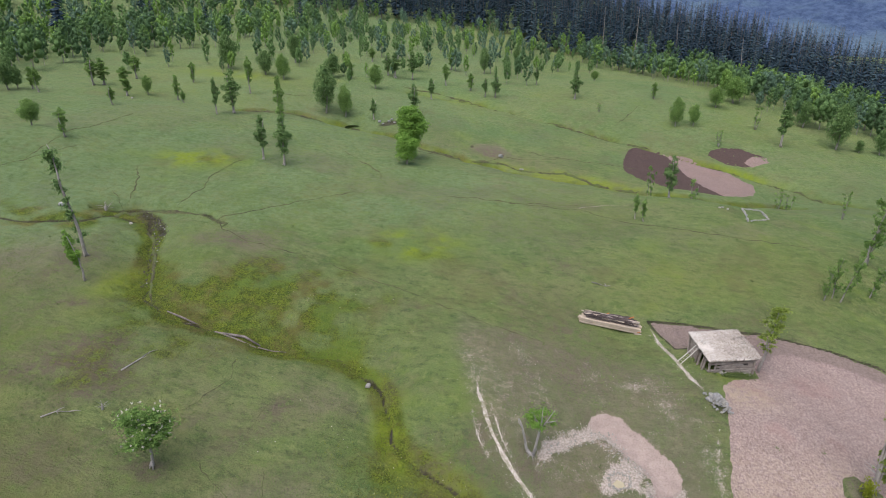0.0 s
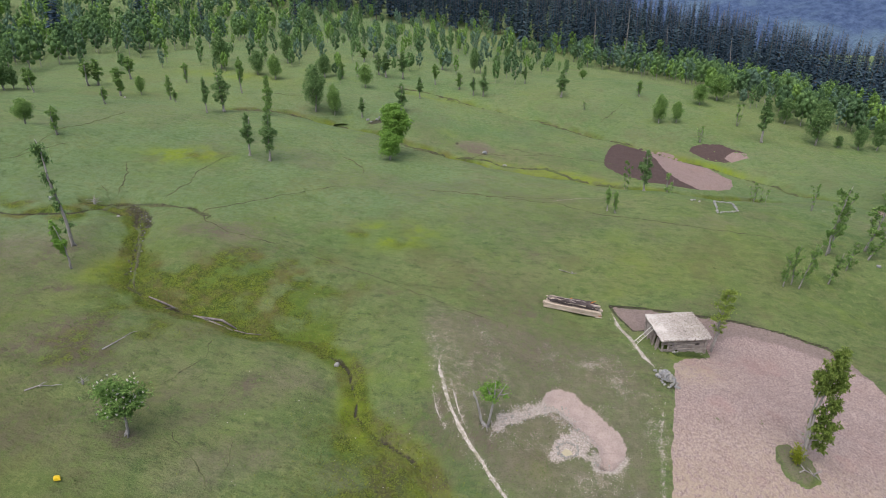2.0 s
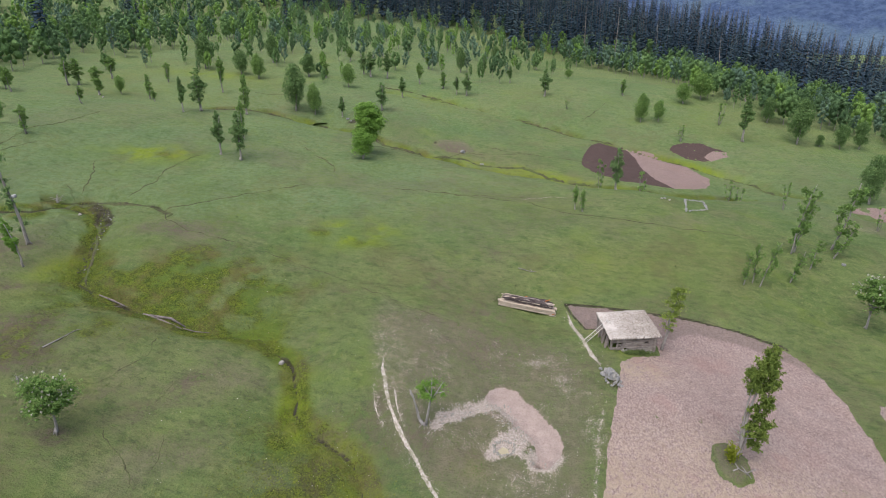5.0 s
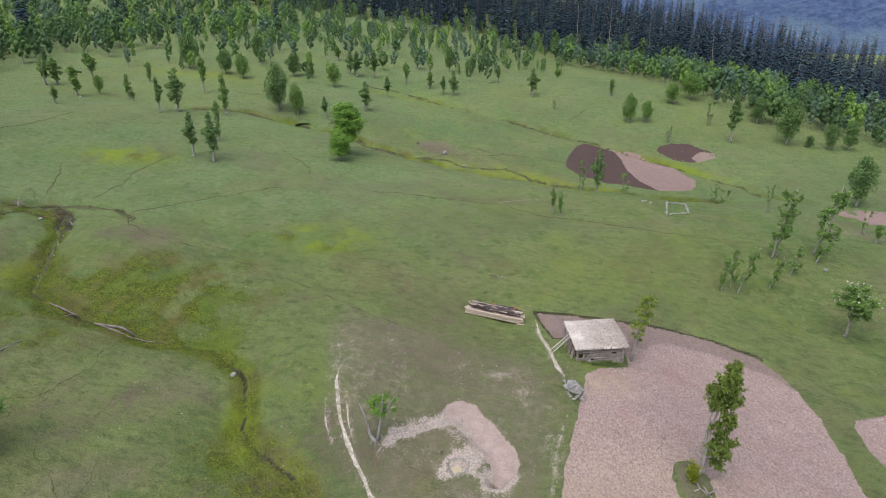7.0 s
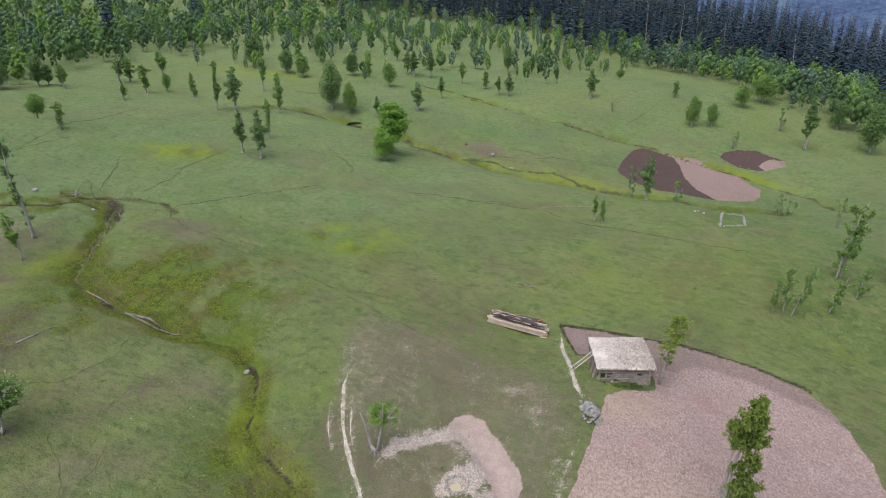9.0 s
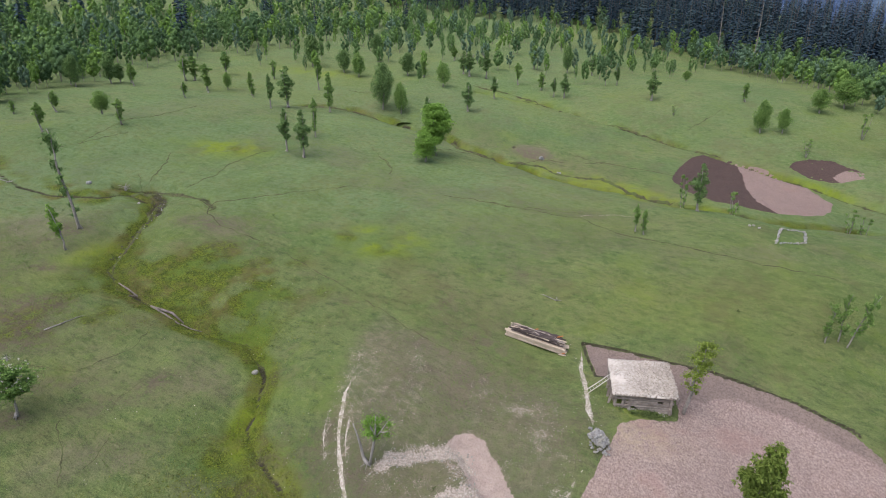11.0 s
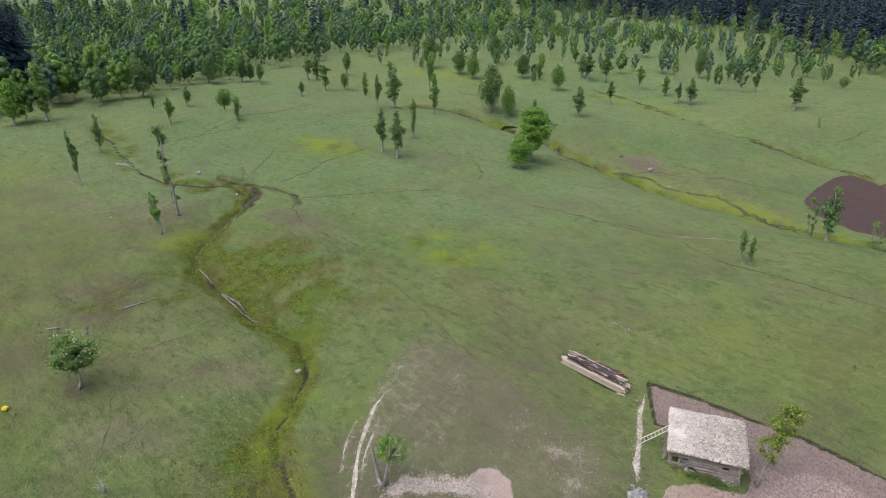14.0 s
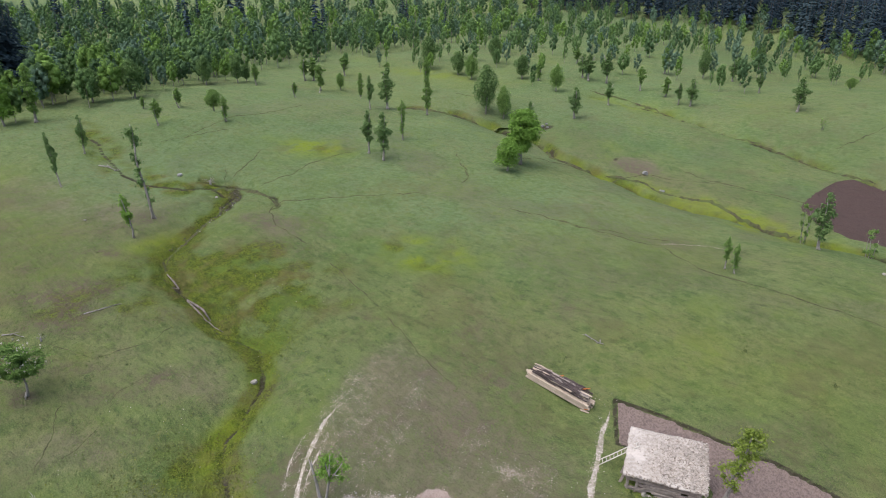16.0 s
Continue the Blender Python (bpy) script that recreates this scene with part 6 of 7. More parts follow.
def log_hut():
    rng = np.random.default_rng(5)
    hut = thing("log_hut", "squat weathered log hut with a pale bark and clay roof", "hut", m=pose(*HUT_AT, 0, 0, 6.0))
    X, Y0, Y1 = 2.2, -1.8, 1.75
    walls = {n: piece_of(n, None, hut) for n in ("back_wall", "east_wall", "front_wall", "west_wall")}

    def eave(y):
        return 1.66 + (y - Y0) / (Y1 - Y0) * 0.70

    k = 0
    z = 0.0
    while z < 2.25:
        hgt = rng.uniform(0.19, 0.26)
        k += 1
        beam_part("log", walls["back_wall"], (-X - 0.2, Y1, z + hgt / 2), (X + 0.2, Y1, z + hgt / 2), 0.2, hgt, k, WOOD_OLD)
        y_start = Y0 - 0.18 if z < 1.55 else Y0 + (z - 1.5) / 0.7 * (Y1 - Y0)
        if z < 2.1:
            beam_part("log", walls["east_wall"], (X, y_start, z + hgt / 2), (X, Y1 + 0.18, z + hgt / 2), 0.2, hgt, 100 + k, WOOD_OLD)
        if z < 1.5:
            # front: logs east of the opening, broken by a small dark hole
            x0 = -0.55 + rng.normal(0, 0.08)
            if 0.85 < z < 1.1:
                beam_part("log", walls["front_wall"], (x0, Y0, z + hgt / 2), (1.15, Y0, z + hgt / 2), 0.2, hgt * 0.95, 200 + k, WOOD_OLD)
                beam_part("log", walls["front_wall"], (1.55, Y0, z + hgt / 2), (X + 0.25, Y0, z + hgt / 2), 0.2, hgt * 0.95, 230 + k, WOOD_OLD)
            else:
                beam_part("log", walls["front_wall"], (x0, Y0, z + hgt / 2), (X + rng.uniform(0.1, 0.32), Y0, z + hgt / 2), 0.2, hgt * 0.98, 200 + k, WOOD_OLD)
            if z < 0.45 or 1.05 < z < 1.3:
                beam_part("log", walls["front_wall"], (-X - 0.15, Y0, z + hgt / 2), (-0.95, Y0 - 0.04, z + hgt / 2 + 0.03), 0.18, hgt * 0.8, 260 + k, WOOD_OLD)
        if z < 1.9:
            y1 = Y1 + 0.15
            y0 = 0.35 if z > 0.4 else Y0 - 0.1
            beam_part("log", walls["west_wall"], (-X, y0, z + hgt / 2), (-X, y1, z + hgt / 2), 0.18, hgt * 0.95, 300 + k, WOOD_OLD)
        z += hgt * 0.98
    for x, y, lean in ((-X, Y0, 0.0), (-X, -0.9, 0.06), (-X + 0.02, 0.1, -0.05), (-1.62, Y0, 0.03), (X, Y0 - 0.05, 0.0), (-X, Y1, 0), (X, Y1, 0)):
        beam_part("post", hut, (x, y, -0.35), (x + lean, y, eave(y) + 0.02), 0.17, 0.17, int(90 + 10 * x + y), WOOD_OLD)
    # the broken part of the front: short logs, a slanting board and stacked stones
    for i, (x0, x1, zz, tip) in enumerate(((-1.6, -0.45, 0.62, 0.05), (-1.55, -0.5, 0.86, -0.06), (-1.2, -0.4, 1.02, 0.02), (-1.65, -0.55, 1.24, 0.03), (-1.7, -0.5, 1.45, -0.03), (-2.2, -1.6, 1.42, 0.02))):
        beam_part("log", walls["front_wall"], (x0, Y0 + 0.02, zz - tip), (x1, Y0 - 0.02, zz + tip), 0.16, 0.17, 430 + i, WOOD_OLD, jitter=0.25)
    beam_part("board", hut, (-1.75, Y0 - 0.22, 0.45), (-0.75, Y0 - 0.16, 1.05), 0.05, 0.16, 440, WOOD_OLD, jitter=0.2)
    # loose boards that lean on the west side
    for i, (y, d, w) in enumerate(((-1.45, 0.55, 0.2), (-1.1, 0.45, 0.16), (-0.55, 0.5, 0.22), (-0.1, 0.4, 0.15), (0.75, 0.35, 0.18))):
        beam_part("board", hut, (-X - d, y, 0.3), (-X - 0.12, y + 0.15, 1.5 + 0.1 * i % 0.4), w, 0.05, 400 + i, WOOD_OLD)
    # roof poles, slab and covering
    for i in range(10):
        x = -2.35 + i * 0.52
        beam_part("rafter", hut, (x, Y0 - 0.38, 1.66), (x, Y1 + 0.3, 2.46), 0.11, 0.11, 500 + i, WOOD_OLD)
    for i in range(4):
        y = Y0 - 0.05 + i * (Y1 - Y0) / 3
        beam_part("purlin", hut, (-X - 0.3, y, eave(y) + 0.0), (X + 0.45, y, eave(y) + 0.0), 0.14, 0.12, 520 + i, WOOD_OLD)
    n, m = 44, 36
    gu, gv = np.meshgrid(np.linspace(-1, 1, n), np.linspace(-1, 1, m))
    ragged = 1 + 0.06 * (rough_noise(gu * 9, gv * 9, 1.0, 71) - 0.5)
    x, y = gu * 2.62 * ragged + 0.1, gv * 2.13 * ragged - 0.03
    top = 1.90 + (y - Y0) * 0.196 + 0.08 * (rough_noise(x, y, 0.5, 72) - 0.5) + 0.10 * (rough_noise(x, y, 1.6, 73) - 0.5) - 0.10 * np.clip(np.maximum(np.abs(gu), np.abs(gv)) - 0.9, 0, 1) * 10 * 0.5
    low = 1.74 + (y - Y0) * 0.196
    v = np.concatenate([np.stack([x, y, top], -1).reshape(-1, 3), np.stack([x, y, low], -1).reshape(-1, 3)])
    idx = np.arange(n * m).reshape(m, n)
    f = [tuple(q) for q in np.stack([idx[:-1, :-1], idx[:-1, 1:], idx[1:, 1:], idx[1:, :-1]], -1).reshape(-1, 4)]
    f += [tuple(q[::-1] + n * m) for q in np.stack([idx[:-1, :-1], idx[:-1, 1:], idx[1:, 1:], idx[1:, :-1]], -1).reshape(-1, 4)]
    border = list(idx[0]) + list(idx[1:, -1]) + list(idx[-1, -2::-1]) + list(idx[-2:0:-1, 0])
    f += [(b, a, a + n * m, b + n * m) for a, b in zip(border, border[1:] + border[:1])]
    f = [tuple(int(i) for i in q) for q in f]
    roof = piece_of("roof", link_mesh("roof", v, f, ROOF), hut, "pale roof of bark pieces and dry clay")
    # bark pieces strewn over it
    cnt = 3600
    px, py = rng.uniform(-2.55, 2.75, cnt), rng.uniform(-2.12, 2.05, cnt)
    keep = rng.random(cnt) < np.clip(0.35 + 0.75 * (px + 0.9 - 0.5 * np.maximum(py, 0)) / 2, 0.04, 1.0)
    px, py = px[keep], py[keep]
    pz = 1.90 + (py - Y0) * 0.196 + 0.08 * (rough_noise(px, py, 0.5, 72) - 0.5) + 0.10 * (rough_noise(px, py, 1.6, 73) - 0.5) + 0.025
    a = rng.uniform(0, 3.14, len(px))
    ln, wd = rng.uniform(0.04, 0.12, len(px)), rng.uniform(0.018, 0.045, len(px))
    du, dv = np.stack([np.cos(a) * ln, np.sin(a) * ln, 0.02 * rng.normal(0, 1, len(px))], -1), np.stack([-np.sin(a) * wd, np.cos(a) * wd, 0.02 * rng.normal(0, 1, len(px))], -1)
    c = np.stack([px, py, pz], -1)
    piece_of("covering", quad_mesh("covering", np.stack([c - du, c + dv, c + du, c - dv], 1), CHIPS), roof, "loose bark chips")["kind"] = "stuff"
    # hanging bark along the front eave
    for i in range(22):
        xx = -2.4 + i * 0.235 + rng.normal(0, 0.07)
        if rng.random() < 0.3:
            continue
        beam_part("eave_board", roof, (xx, Y0 - 0.36, 1.86), (xx + rng.normal(0, 0.06), Y0 - 0.40, 1.68 + rng.normal(0, 0.07)), rng.uniform(0.05, 0.2), 0.03, 560 + i, WOOD_OLD)
    # tumbled stones along the foot of the front wall
    for i in range(40):
        sx = rng.uniform(-2.2, 0.1) if i < 32 else rng.uniform(0.3, 2.0)
        stone(hut, sx, Y0 - rng.uniform(0.12, 0.45), rng.uniform(-0.05, 0.12) + (rng.uniform(0, 0.4) if -1.6 < sx < -0.5 else 0.0), rng.uniform(0.18, 0.4), rng, True, "base_stone")
    return hut


STONE_MESHES = []


def stone_shape(seed):
    bm = bmesh.new()
    bmesh.ops.create_cube(bm, size=1.0)
    bmesh.ops.subdivide_edges(bm, edges=bm.edges[:], cuts=1, use_grid_fill=True)
    rng = np.random.default_rng(seed)
    for v in bm.verts:
        d = v.co.normalized()
        v.co = Vector((d * 0.5).lerp(v.co, 0.22)) * rng.uniform(0.72, 1.15)
    me = bpy.data.meshes.new("stone")
    bm.to_mesh(me)
    bm.free()
    return me


for material in (STONE, STONE_PALE):
    for k in range(7):
        shape = stone_shape(40 + k)
        shape.materials.append(material)
        STONE_MESHES.append(shape)


def stone(parent, x, y, z, size, rng, pale=False, name="stone"):
    ob = new(name, STONE_MESHES[int(rng.integers(7)) + (7 if pale else 0)])
    ob.parent = parent
    ob.matrix_basis = Matrix.LocRotScale((x, y, z), Euler(rng.uniform(0, 6.28, 3)), Vector(size * rng.uniform(0.75, 1.25, 3)))
    return ob


log_hut()


def rock_pile():
    rng = np.random.default_rng(8)
    cx, cy = 12.3, 42.6
    pile = thing("rock_pile", "heap of grey field stones at the field's corner", "rock pile", m=Matrix.Translation((cx, cy, ground_at(cx, cy))))
    for k in range(230):
        u, v = rng.normal(0, 0.36), rng.normal(0, 0.66)
        u, v = max(-0.7, min(0.7, u)), max(-1.3, min(1.3, v))
        x, y = u - 0.10 * v + 0.15, v - 0.25
        h = 0.75 * math.exp(-((u / 0.5) ** 2) - (v / 1.3) ** 2)
        stone(pile, x, y, ground_at(cx + x, cy + y) - ground_at(cx, cy) + h * rng.uniform(0.3, 1.0) + 0.05, rng.uniform(0.10, 0.26), rng, k % 5 == 0)
    return pile


rock_pile()


def bed_stones():
    """Washed grey stones in the bed where the stream begins."""
    rng = np.random.default_rng(19)
    bed = thing("stream_stones", "washed grey stones in the muddy bed of the stream", "stones", m=Matrix.Translation((-47.0, 70.0, ground_at(-47.0, 70.0))))
    line = np.array(WET_BED + [(-45.7, 64.5), (-44.5, 60.5), (-43.0, 56.0)])
    for k in range(140):
        u = rng.uniform(0, 3) if k < 75 else rng.uniform(3, len(line) - 1.01)
        i = int(u)
        x, y = line[i] + (line[i + 1] - line[i]) * (u - i) + rng.normal(0, 0.5 if k < 75 else 0.3, 2)
        piece = stone(bed, x + 47.0, y - 70.0, ground_at(x, y) - ground_at(-47.0, 70.0) + 0.02, rng.uniform(0.08, 0.26), rng)
        piece.material_slots[0].link = "OBJECT"
        piece.material_slots[0].material = STONE_WET if k % 7 else STONE
    return bed


bed_stones()


def stone_ring():
    rng = np.random.default_rng(9)
    corners = [(35.3, 83.2), (39.3, 84.7), (42.0, 93.4), (37.8, 90.2)]
    base = thing("stone_foundation", "low rectangle of pale stones on the grassy crest", "stone ring", m=Matrix.Translation((38.6, 88.0, ground_at(38.6, 88.0))))
    for (ax, ay), (bx, by) in zip(corners, corners[1:] + corners[:1]):
        n = int(math.hypot(bx - ax, by - ay) / 0.24)
        for k in range(n):
            for layer in range(1):
                x, y = ax + (bx - ax) * k / n + rng.normal(0, 0.07), ay + (by - ay) * k / n + rng.normal(0, 0.07)
                stone(base, x - 38.6, y - 88.0, ground_at(x, y) - ground_at(38.6, 88.0) + 0.1 + 0.2 * layer, rng.uniform(0.16, 0.32), rng, k % 3 == 0)
    return base


stone_ring()


def timber_stack():
    rng = np.random.default_rng(12)
    cx, cy = 6.55, 55.35
    stack = thing("timber_stack", "stack of sawn beams topped with dark bark slabs on the grass", "timber stack", m=pose(cx, cy, ground_at(cx, cy) + 0.05, 0, 4.4, -17.5))
    k = 0
    for layer in range(3):
        z = 0.12 + layer * 0.215
        for row in range(5):
            y = -0.52 + row * 0.225
            k += 1
            dx = rng.normal(0, 0.12)
            beam_part("sawn_beam", stack, (-3.1 + dx, y + rng.normal(0, 0.01), z), (3.1 + dx, y + rng.normal(0, 0.02), z), 0.21, 0.205, k, WOOD_SAWN, jitter=0.03)
    for i in range(110):
        y = -0.44 + (i % 18) * 0.070 + rng.normal(0, 0.05)
        z = 0.80 + 0.06 * (i // 18) + rng.normal(0, 0.03) - 0.10 * abs(y - 0.1)
        a = rng.normal(0, 0.05)
        ln = rng.uniform(0.45, 1.5)
        dx = rng.uniform(-2.9 + ln, 3.0 - ln)
        beam_part("bark_slab", stack, (-ln + dx, y - a, z), (ln + dx, y + a, z + rng.normal(0, 0.04)), rng.uniform(0.08, 0.16), rng.uniform(0.06, 0.11), 50 + i, WOOD_SAWN if i % 13 == 0 else (WOOD_OLD if i % 5 == 0 else WOOD_BARKED), jitter=0.5)
    for i, (x, y, z, ln) in enumerate(((-2.0, 0.66, 0.9, 2.2), (0.6, 0.68, 0.75, 2.6), (2.4, 0.15, 1.06, 1.2), (3.0, -0.75, 0.06, 0.7))):
        beam_part("sawn_board", stack, (x - ln / 2, y, z), (x + ln / 2, y + rng.normal(0, 0.1), z + 0.03), 0.16, 0.05, 80 + i, WOOD_SAWN, jitter=0.08)
    for i, (x, y, z) in enumerate(((2.0, 0.55, 1.05), (2.2, 0.62, 1.10), (-0.35, 0.62, 1.0), (3.05, -0.6, 0.2))):
        beam_part("bark_scrap", stack, (x - 0.16, y, z), (x + 0.18, y + 0.12, z + 0.15), 0.14, 0.05, 90 + i, WOOD_ORANGE, "orange inner bark scrap", 0.4)
    return stack


timber_stack()


def ladder():
    foot, head = Vector((11.65, 48.78, ground_at(11.65, 48.78))), Vector((13.95, 49.45, 2.62))
    way = head - foot
    across = Vector((-way.y, way.x, 0)).normalized() * 0.24
    ob = thing("ladder", "pale pole ladder leaning on the hut's roof edge", "ladder", m=Matrix.Translation(foot))
    for s in (-1, 1):
        beam_part("rail", ob, across * s - way * 0.02, way * 1.05 + across * s * 0.9, 0.055, 0.055, 3 + s, LADDER_WOOD)
    for k in range(10):
        c = way * (0.08 + 0.1 * k)
        beam_part("rung", ob, c - across, c + across, 0.04, 0.04, 10 + k, LADDER_WOOD)
    return ob


ladder()


def fallen_log(name, label, points, radii, material, seed, branches=0):
    rng = np.random.default_rng(seed)
    pts = [Vector((x, y, ground_at(x, y) + r * 0.75 + dz)) for (x, y, dz), r in zip(points, radii)]
    base = pts[0].copy()
    ob = thing(name, label, "log", m=Matrix.Translation(base))
    piece_of("stem", link_mesh("stem", *tube([p - base for p in pts], radii, 9, seed, 0.35), material), ob)
    for k in range(branches):
        i = int(rng.integers(1, len(pts)))
        p = pts[i] - base
        a = rng.uniform(0, 6.28)
        q = p + Vector((math.cos(a), math.sin(a), rng.uniform(0.05, 0.4))) * rng.uniform(0.4, 1.1)
        piece_of("branch", link_mesh("branch", *tube([p, p.lerp(q, 0.5) + Vector((0, 0, 0.05)), q], (0.05, 0.035, 0.012), 5, k), material), ob)
    return ob


fallen_log("fallen_log", "weathered grey log lying along the stream", [(-33.7, 50.6, 0.06), (-32.2, 50.4, 0.06), (-30.6, 50.0, 0.06), (-29.0, 49.5, 0.06)], (0.09, 0.13, 0.12, 0.07), BARK_FIR, 1)
fallen_log("fallen_log", "dark split log beside the grey one", [(-33.2, 50.2, 0.0), (-31.4, 49.9, 0.0), (-29.4, 49.4, 0.0)], (0.08, 0.12, 0.08), BARK_FIR, 2)
fallen_log("fallen_log", "thin bleached log along the stream bank", [(-29.2, 49.4, 0.06), (-27.8, 49.0, 0.06), (-26.3, 48.7, 0.06)], (0.06, 0.05, 0.03), BARK_FIR, 3)
fallen_log("fallen_log", "short grey log in the wet grass", [(-38.9, 52.3, 0.1), (-37.4, 51.9, 0.1), (-35.9, 51.4, 0.15)], (0.06, 0.10, 0.07), BARK_FIR, 4, 3)
fallen_log("fallen_branch", "bleached branch lying in the mossy grass", [(-38.2, 42.2, 0.0), (-37.6, 43.5, 0.04), (-37.2, 45.0, 0.02)], (0.07, 0.05, 0.02), BARK_DEAD, 5, 3)
fallen_log("fallen_branch", "dead grey branches heaped on the grass", [(-75.0, 68.2, 0.0), (-73.4, 68.7, 0.05), (-71.6, 68.9, 0.0)], (0.11, 0.09, 0.05), BARK_DEAD, 6, 14)
fallen_log("fallen_branch", "thin grey twigs on the slope", [(6.6, 63.4, 0.0), (7.3, 63.0, 0.05), (8.2, 62.7, 0.0)], (0.05, 0.04, 0.02), BARK_DEAD, 7, 7)
fallen_log("fallen_branch", "pale dead branch beside the western trees", [(-41.0, 36.2, 0.05), (-40.2, 36.8, 0.12), (-39.4, 37.0, 0.05)], (0.06, 0.04, 0.02), BARK_DEAD, 8, 3)
fallen_log("fallen_branch", "broken branches at the foot of the lopped tree", [(19.0, 32.4, 0.02), (19.5, 32.6, 0.05), (20.0, 32.3, 0.02)], (0.05, 0.04, 0.02), BARK_DEAD, 9, 6)


def boulder(x, y, size, label, seed, pale=False, flat=0.7):
    rng = np.random.default_rng(seed)
    me = STONE_MESHES[int(rng.integers(7)) + (7 if pale else 0)]
    ob = new("boulder", me)
    ob.matrix_basis = Matrix.LocRotScale((x, y, ground_at(x, y) + 0.18 * size), Euler((0, 0, rng.uniform(0, 6))), Vector((size, size * 0.8, size * flat)))
    return tagged(ob, label, "rock")


boulder(-51.6, 71.0, 0.55, "small white boulder beside the stream junction", 1, True, 0.5)
boulder(-60.9, 72.3, 0.8, "dark flat boulder in the wet hollow", 2)
boulder(-18.0, 44.6, 0.6, "pale stone lying in the stream bed", 3, True)
boulder(5.6, 119.6, 1.0, "grey boulder beside the bright green gully", 4)
boulder(-58.0, 55.0, 0.35, "small white stone on the pasture", 5, True)
boulder(1.6, 124.8, 1.3, "brown boulder at the gully's edge", 6)
boulder(-80.2, 130.4, 0.6, "pale boulder beside the upper hollow", 7, True)
boulder(52.0, 70.0, 0.6, "small grey boulder on the eastern slope", 8)
for k, (x, y) in enumerate(((-25.6, 140.2), (-24.2, 140.8), (-26.6, 141.4), (-22.8, 140.0), (-23.6, 141.6))):
    boulder(x, y, 0.6 + 0.15 * (k % 3), "weathered brown boulder on the stony mound", 20 + k)
for k, (x, y) in enumerate(((33.2, 88.3), (33.8, 88.6), (34.4, 88.1))):
    boulder(x, y, 0.45, "loose pale stone near the foundation", 30 + k, True)


def canister():
    x, y = -33.95, 28.6
    bm = bmesh.new()
    bmesh.ops.create_cube(bm, size=1.0)
    bmesh.ops.scale(bm, vec=(0.38, 0.23, 0.46), verts=bm.verts)
    bmesh.ops.bevel(bm, geom=bm.edges[:], offset=0.05, segments=2, affect="EDGES")
    ob = thing("canister", "yellow plastic canister lying in the grass", "canister", m=pose(x, y, ground_at(x, y) + 0.16, 80, 20, 35))
    part("body", bm, YELLOW, ob)
    piece_of("handle", link_mesh("handle", *tube([(-0.1, 0, 0.24), (-0.08, 0, 0.33), (0.08, 0, 0.33), (0.1, 0, 0.24)], (0.025,) * 4, 6), YELLOW), ob)
    piece_of("cap", link_mesh("cap", *tube([(0.16, 0, 0.24), (0.16, 0, 0.32)], (0.05, 0.05), 8), YELLOW), ob)
    return ob


canister()


def puddle():
    ang = np.linspace(0, 2 * math.pi, 28, endpoint=False)
    r = 0.62 * (1 + 0.14 * np.sin(3 * ang) + 0.08 * np.sin(5 * ang + 1))
    z = ground_at(2.15, 35.6) + 0.12
    v = np.concatenate([[[2.15, 35.6, z]], np.stack([2.15 + r * np.cos(ang), 35.6 + 0.85 * r * np.sin(ang), np.full(28, z)], -1)])
    f = [(0, 1 + i, 1 + (i + 1) % 28) for i in range(28)]
    return tagged(new("water", link_mesh("water", v, f, PUDDLE)), "yellowish muddy puddle in the clay pit", "puddle", kind="structure")



puddle()


def puddle_rim():
    """Stones and clods round the puddle."""
    rng = np.random.default_rng(15)
    rim = thing("puddle_rim", "ring of brown stones and clods round the puddle", "stone ring", m=Matrix.Translation((2.15, 35.6, ground_at(2.15, 35.6))))
    for k in range(46):
        a, r = k * 0.41, rng.uniform(0.66, 0.92)
        x, y = r * math.cos(a), 0.88 * r * math.sin(a)
        stone(rim, x, y, ground_at(2.15 + x, 35.6 + y) - ground_at(2.15, 35.6) + 0.04, rng.uniform(0.08, 0.2), rng, True)
    return rim


puddle_rim()


def pit_rubble():
    """Stones broken out of the dug bank."""
    rng = np.random.default_rng(16)
    heap = thing("rubble", "broken brown stones strewn along the dug clay bank", "rubble", m=Matrix.Translation((2.5, 38.0, ground_at(2.5, 38.0))))
    n = 0
    while n < 170:
        x, y = rng.uniform(-4, 6), rng.uniform(33, 42)
        here = max(float(inside(np.array([x]), np.array([y]), ring)[0]) for ring in (RUBBLE, STONY))
        dark = math.hypot(x - 4.85, y - 34.5) < 0.7
        if here < -0.15 and not dark:
            continue
        stone(heap, x - 2.5, y - 38.0, ground_at(x, y) - ground_at(2.5, 38.0) + 0.03, rng.uniform(0.05, 0.16) * (1.3 if dark else 1.0), rng, True)
        n += 1
    return heap


pit_rubble()


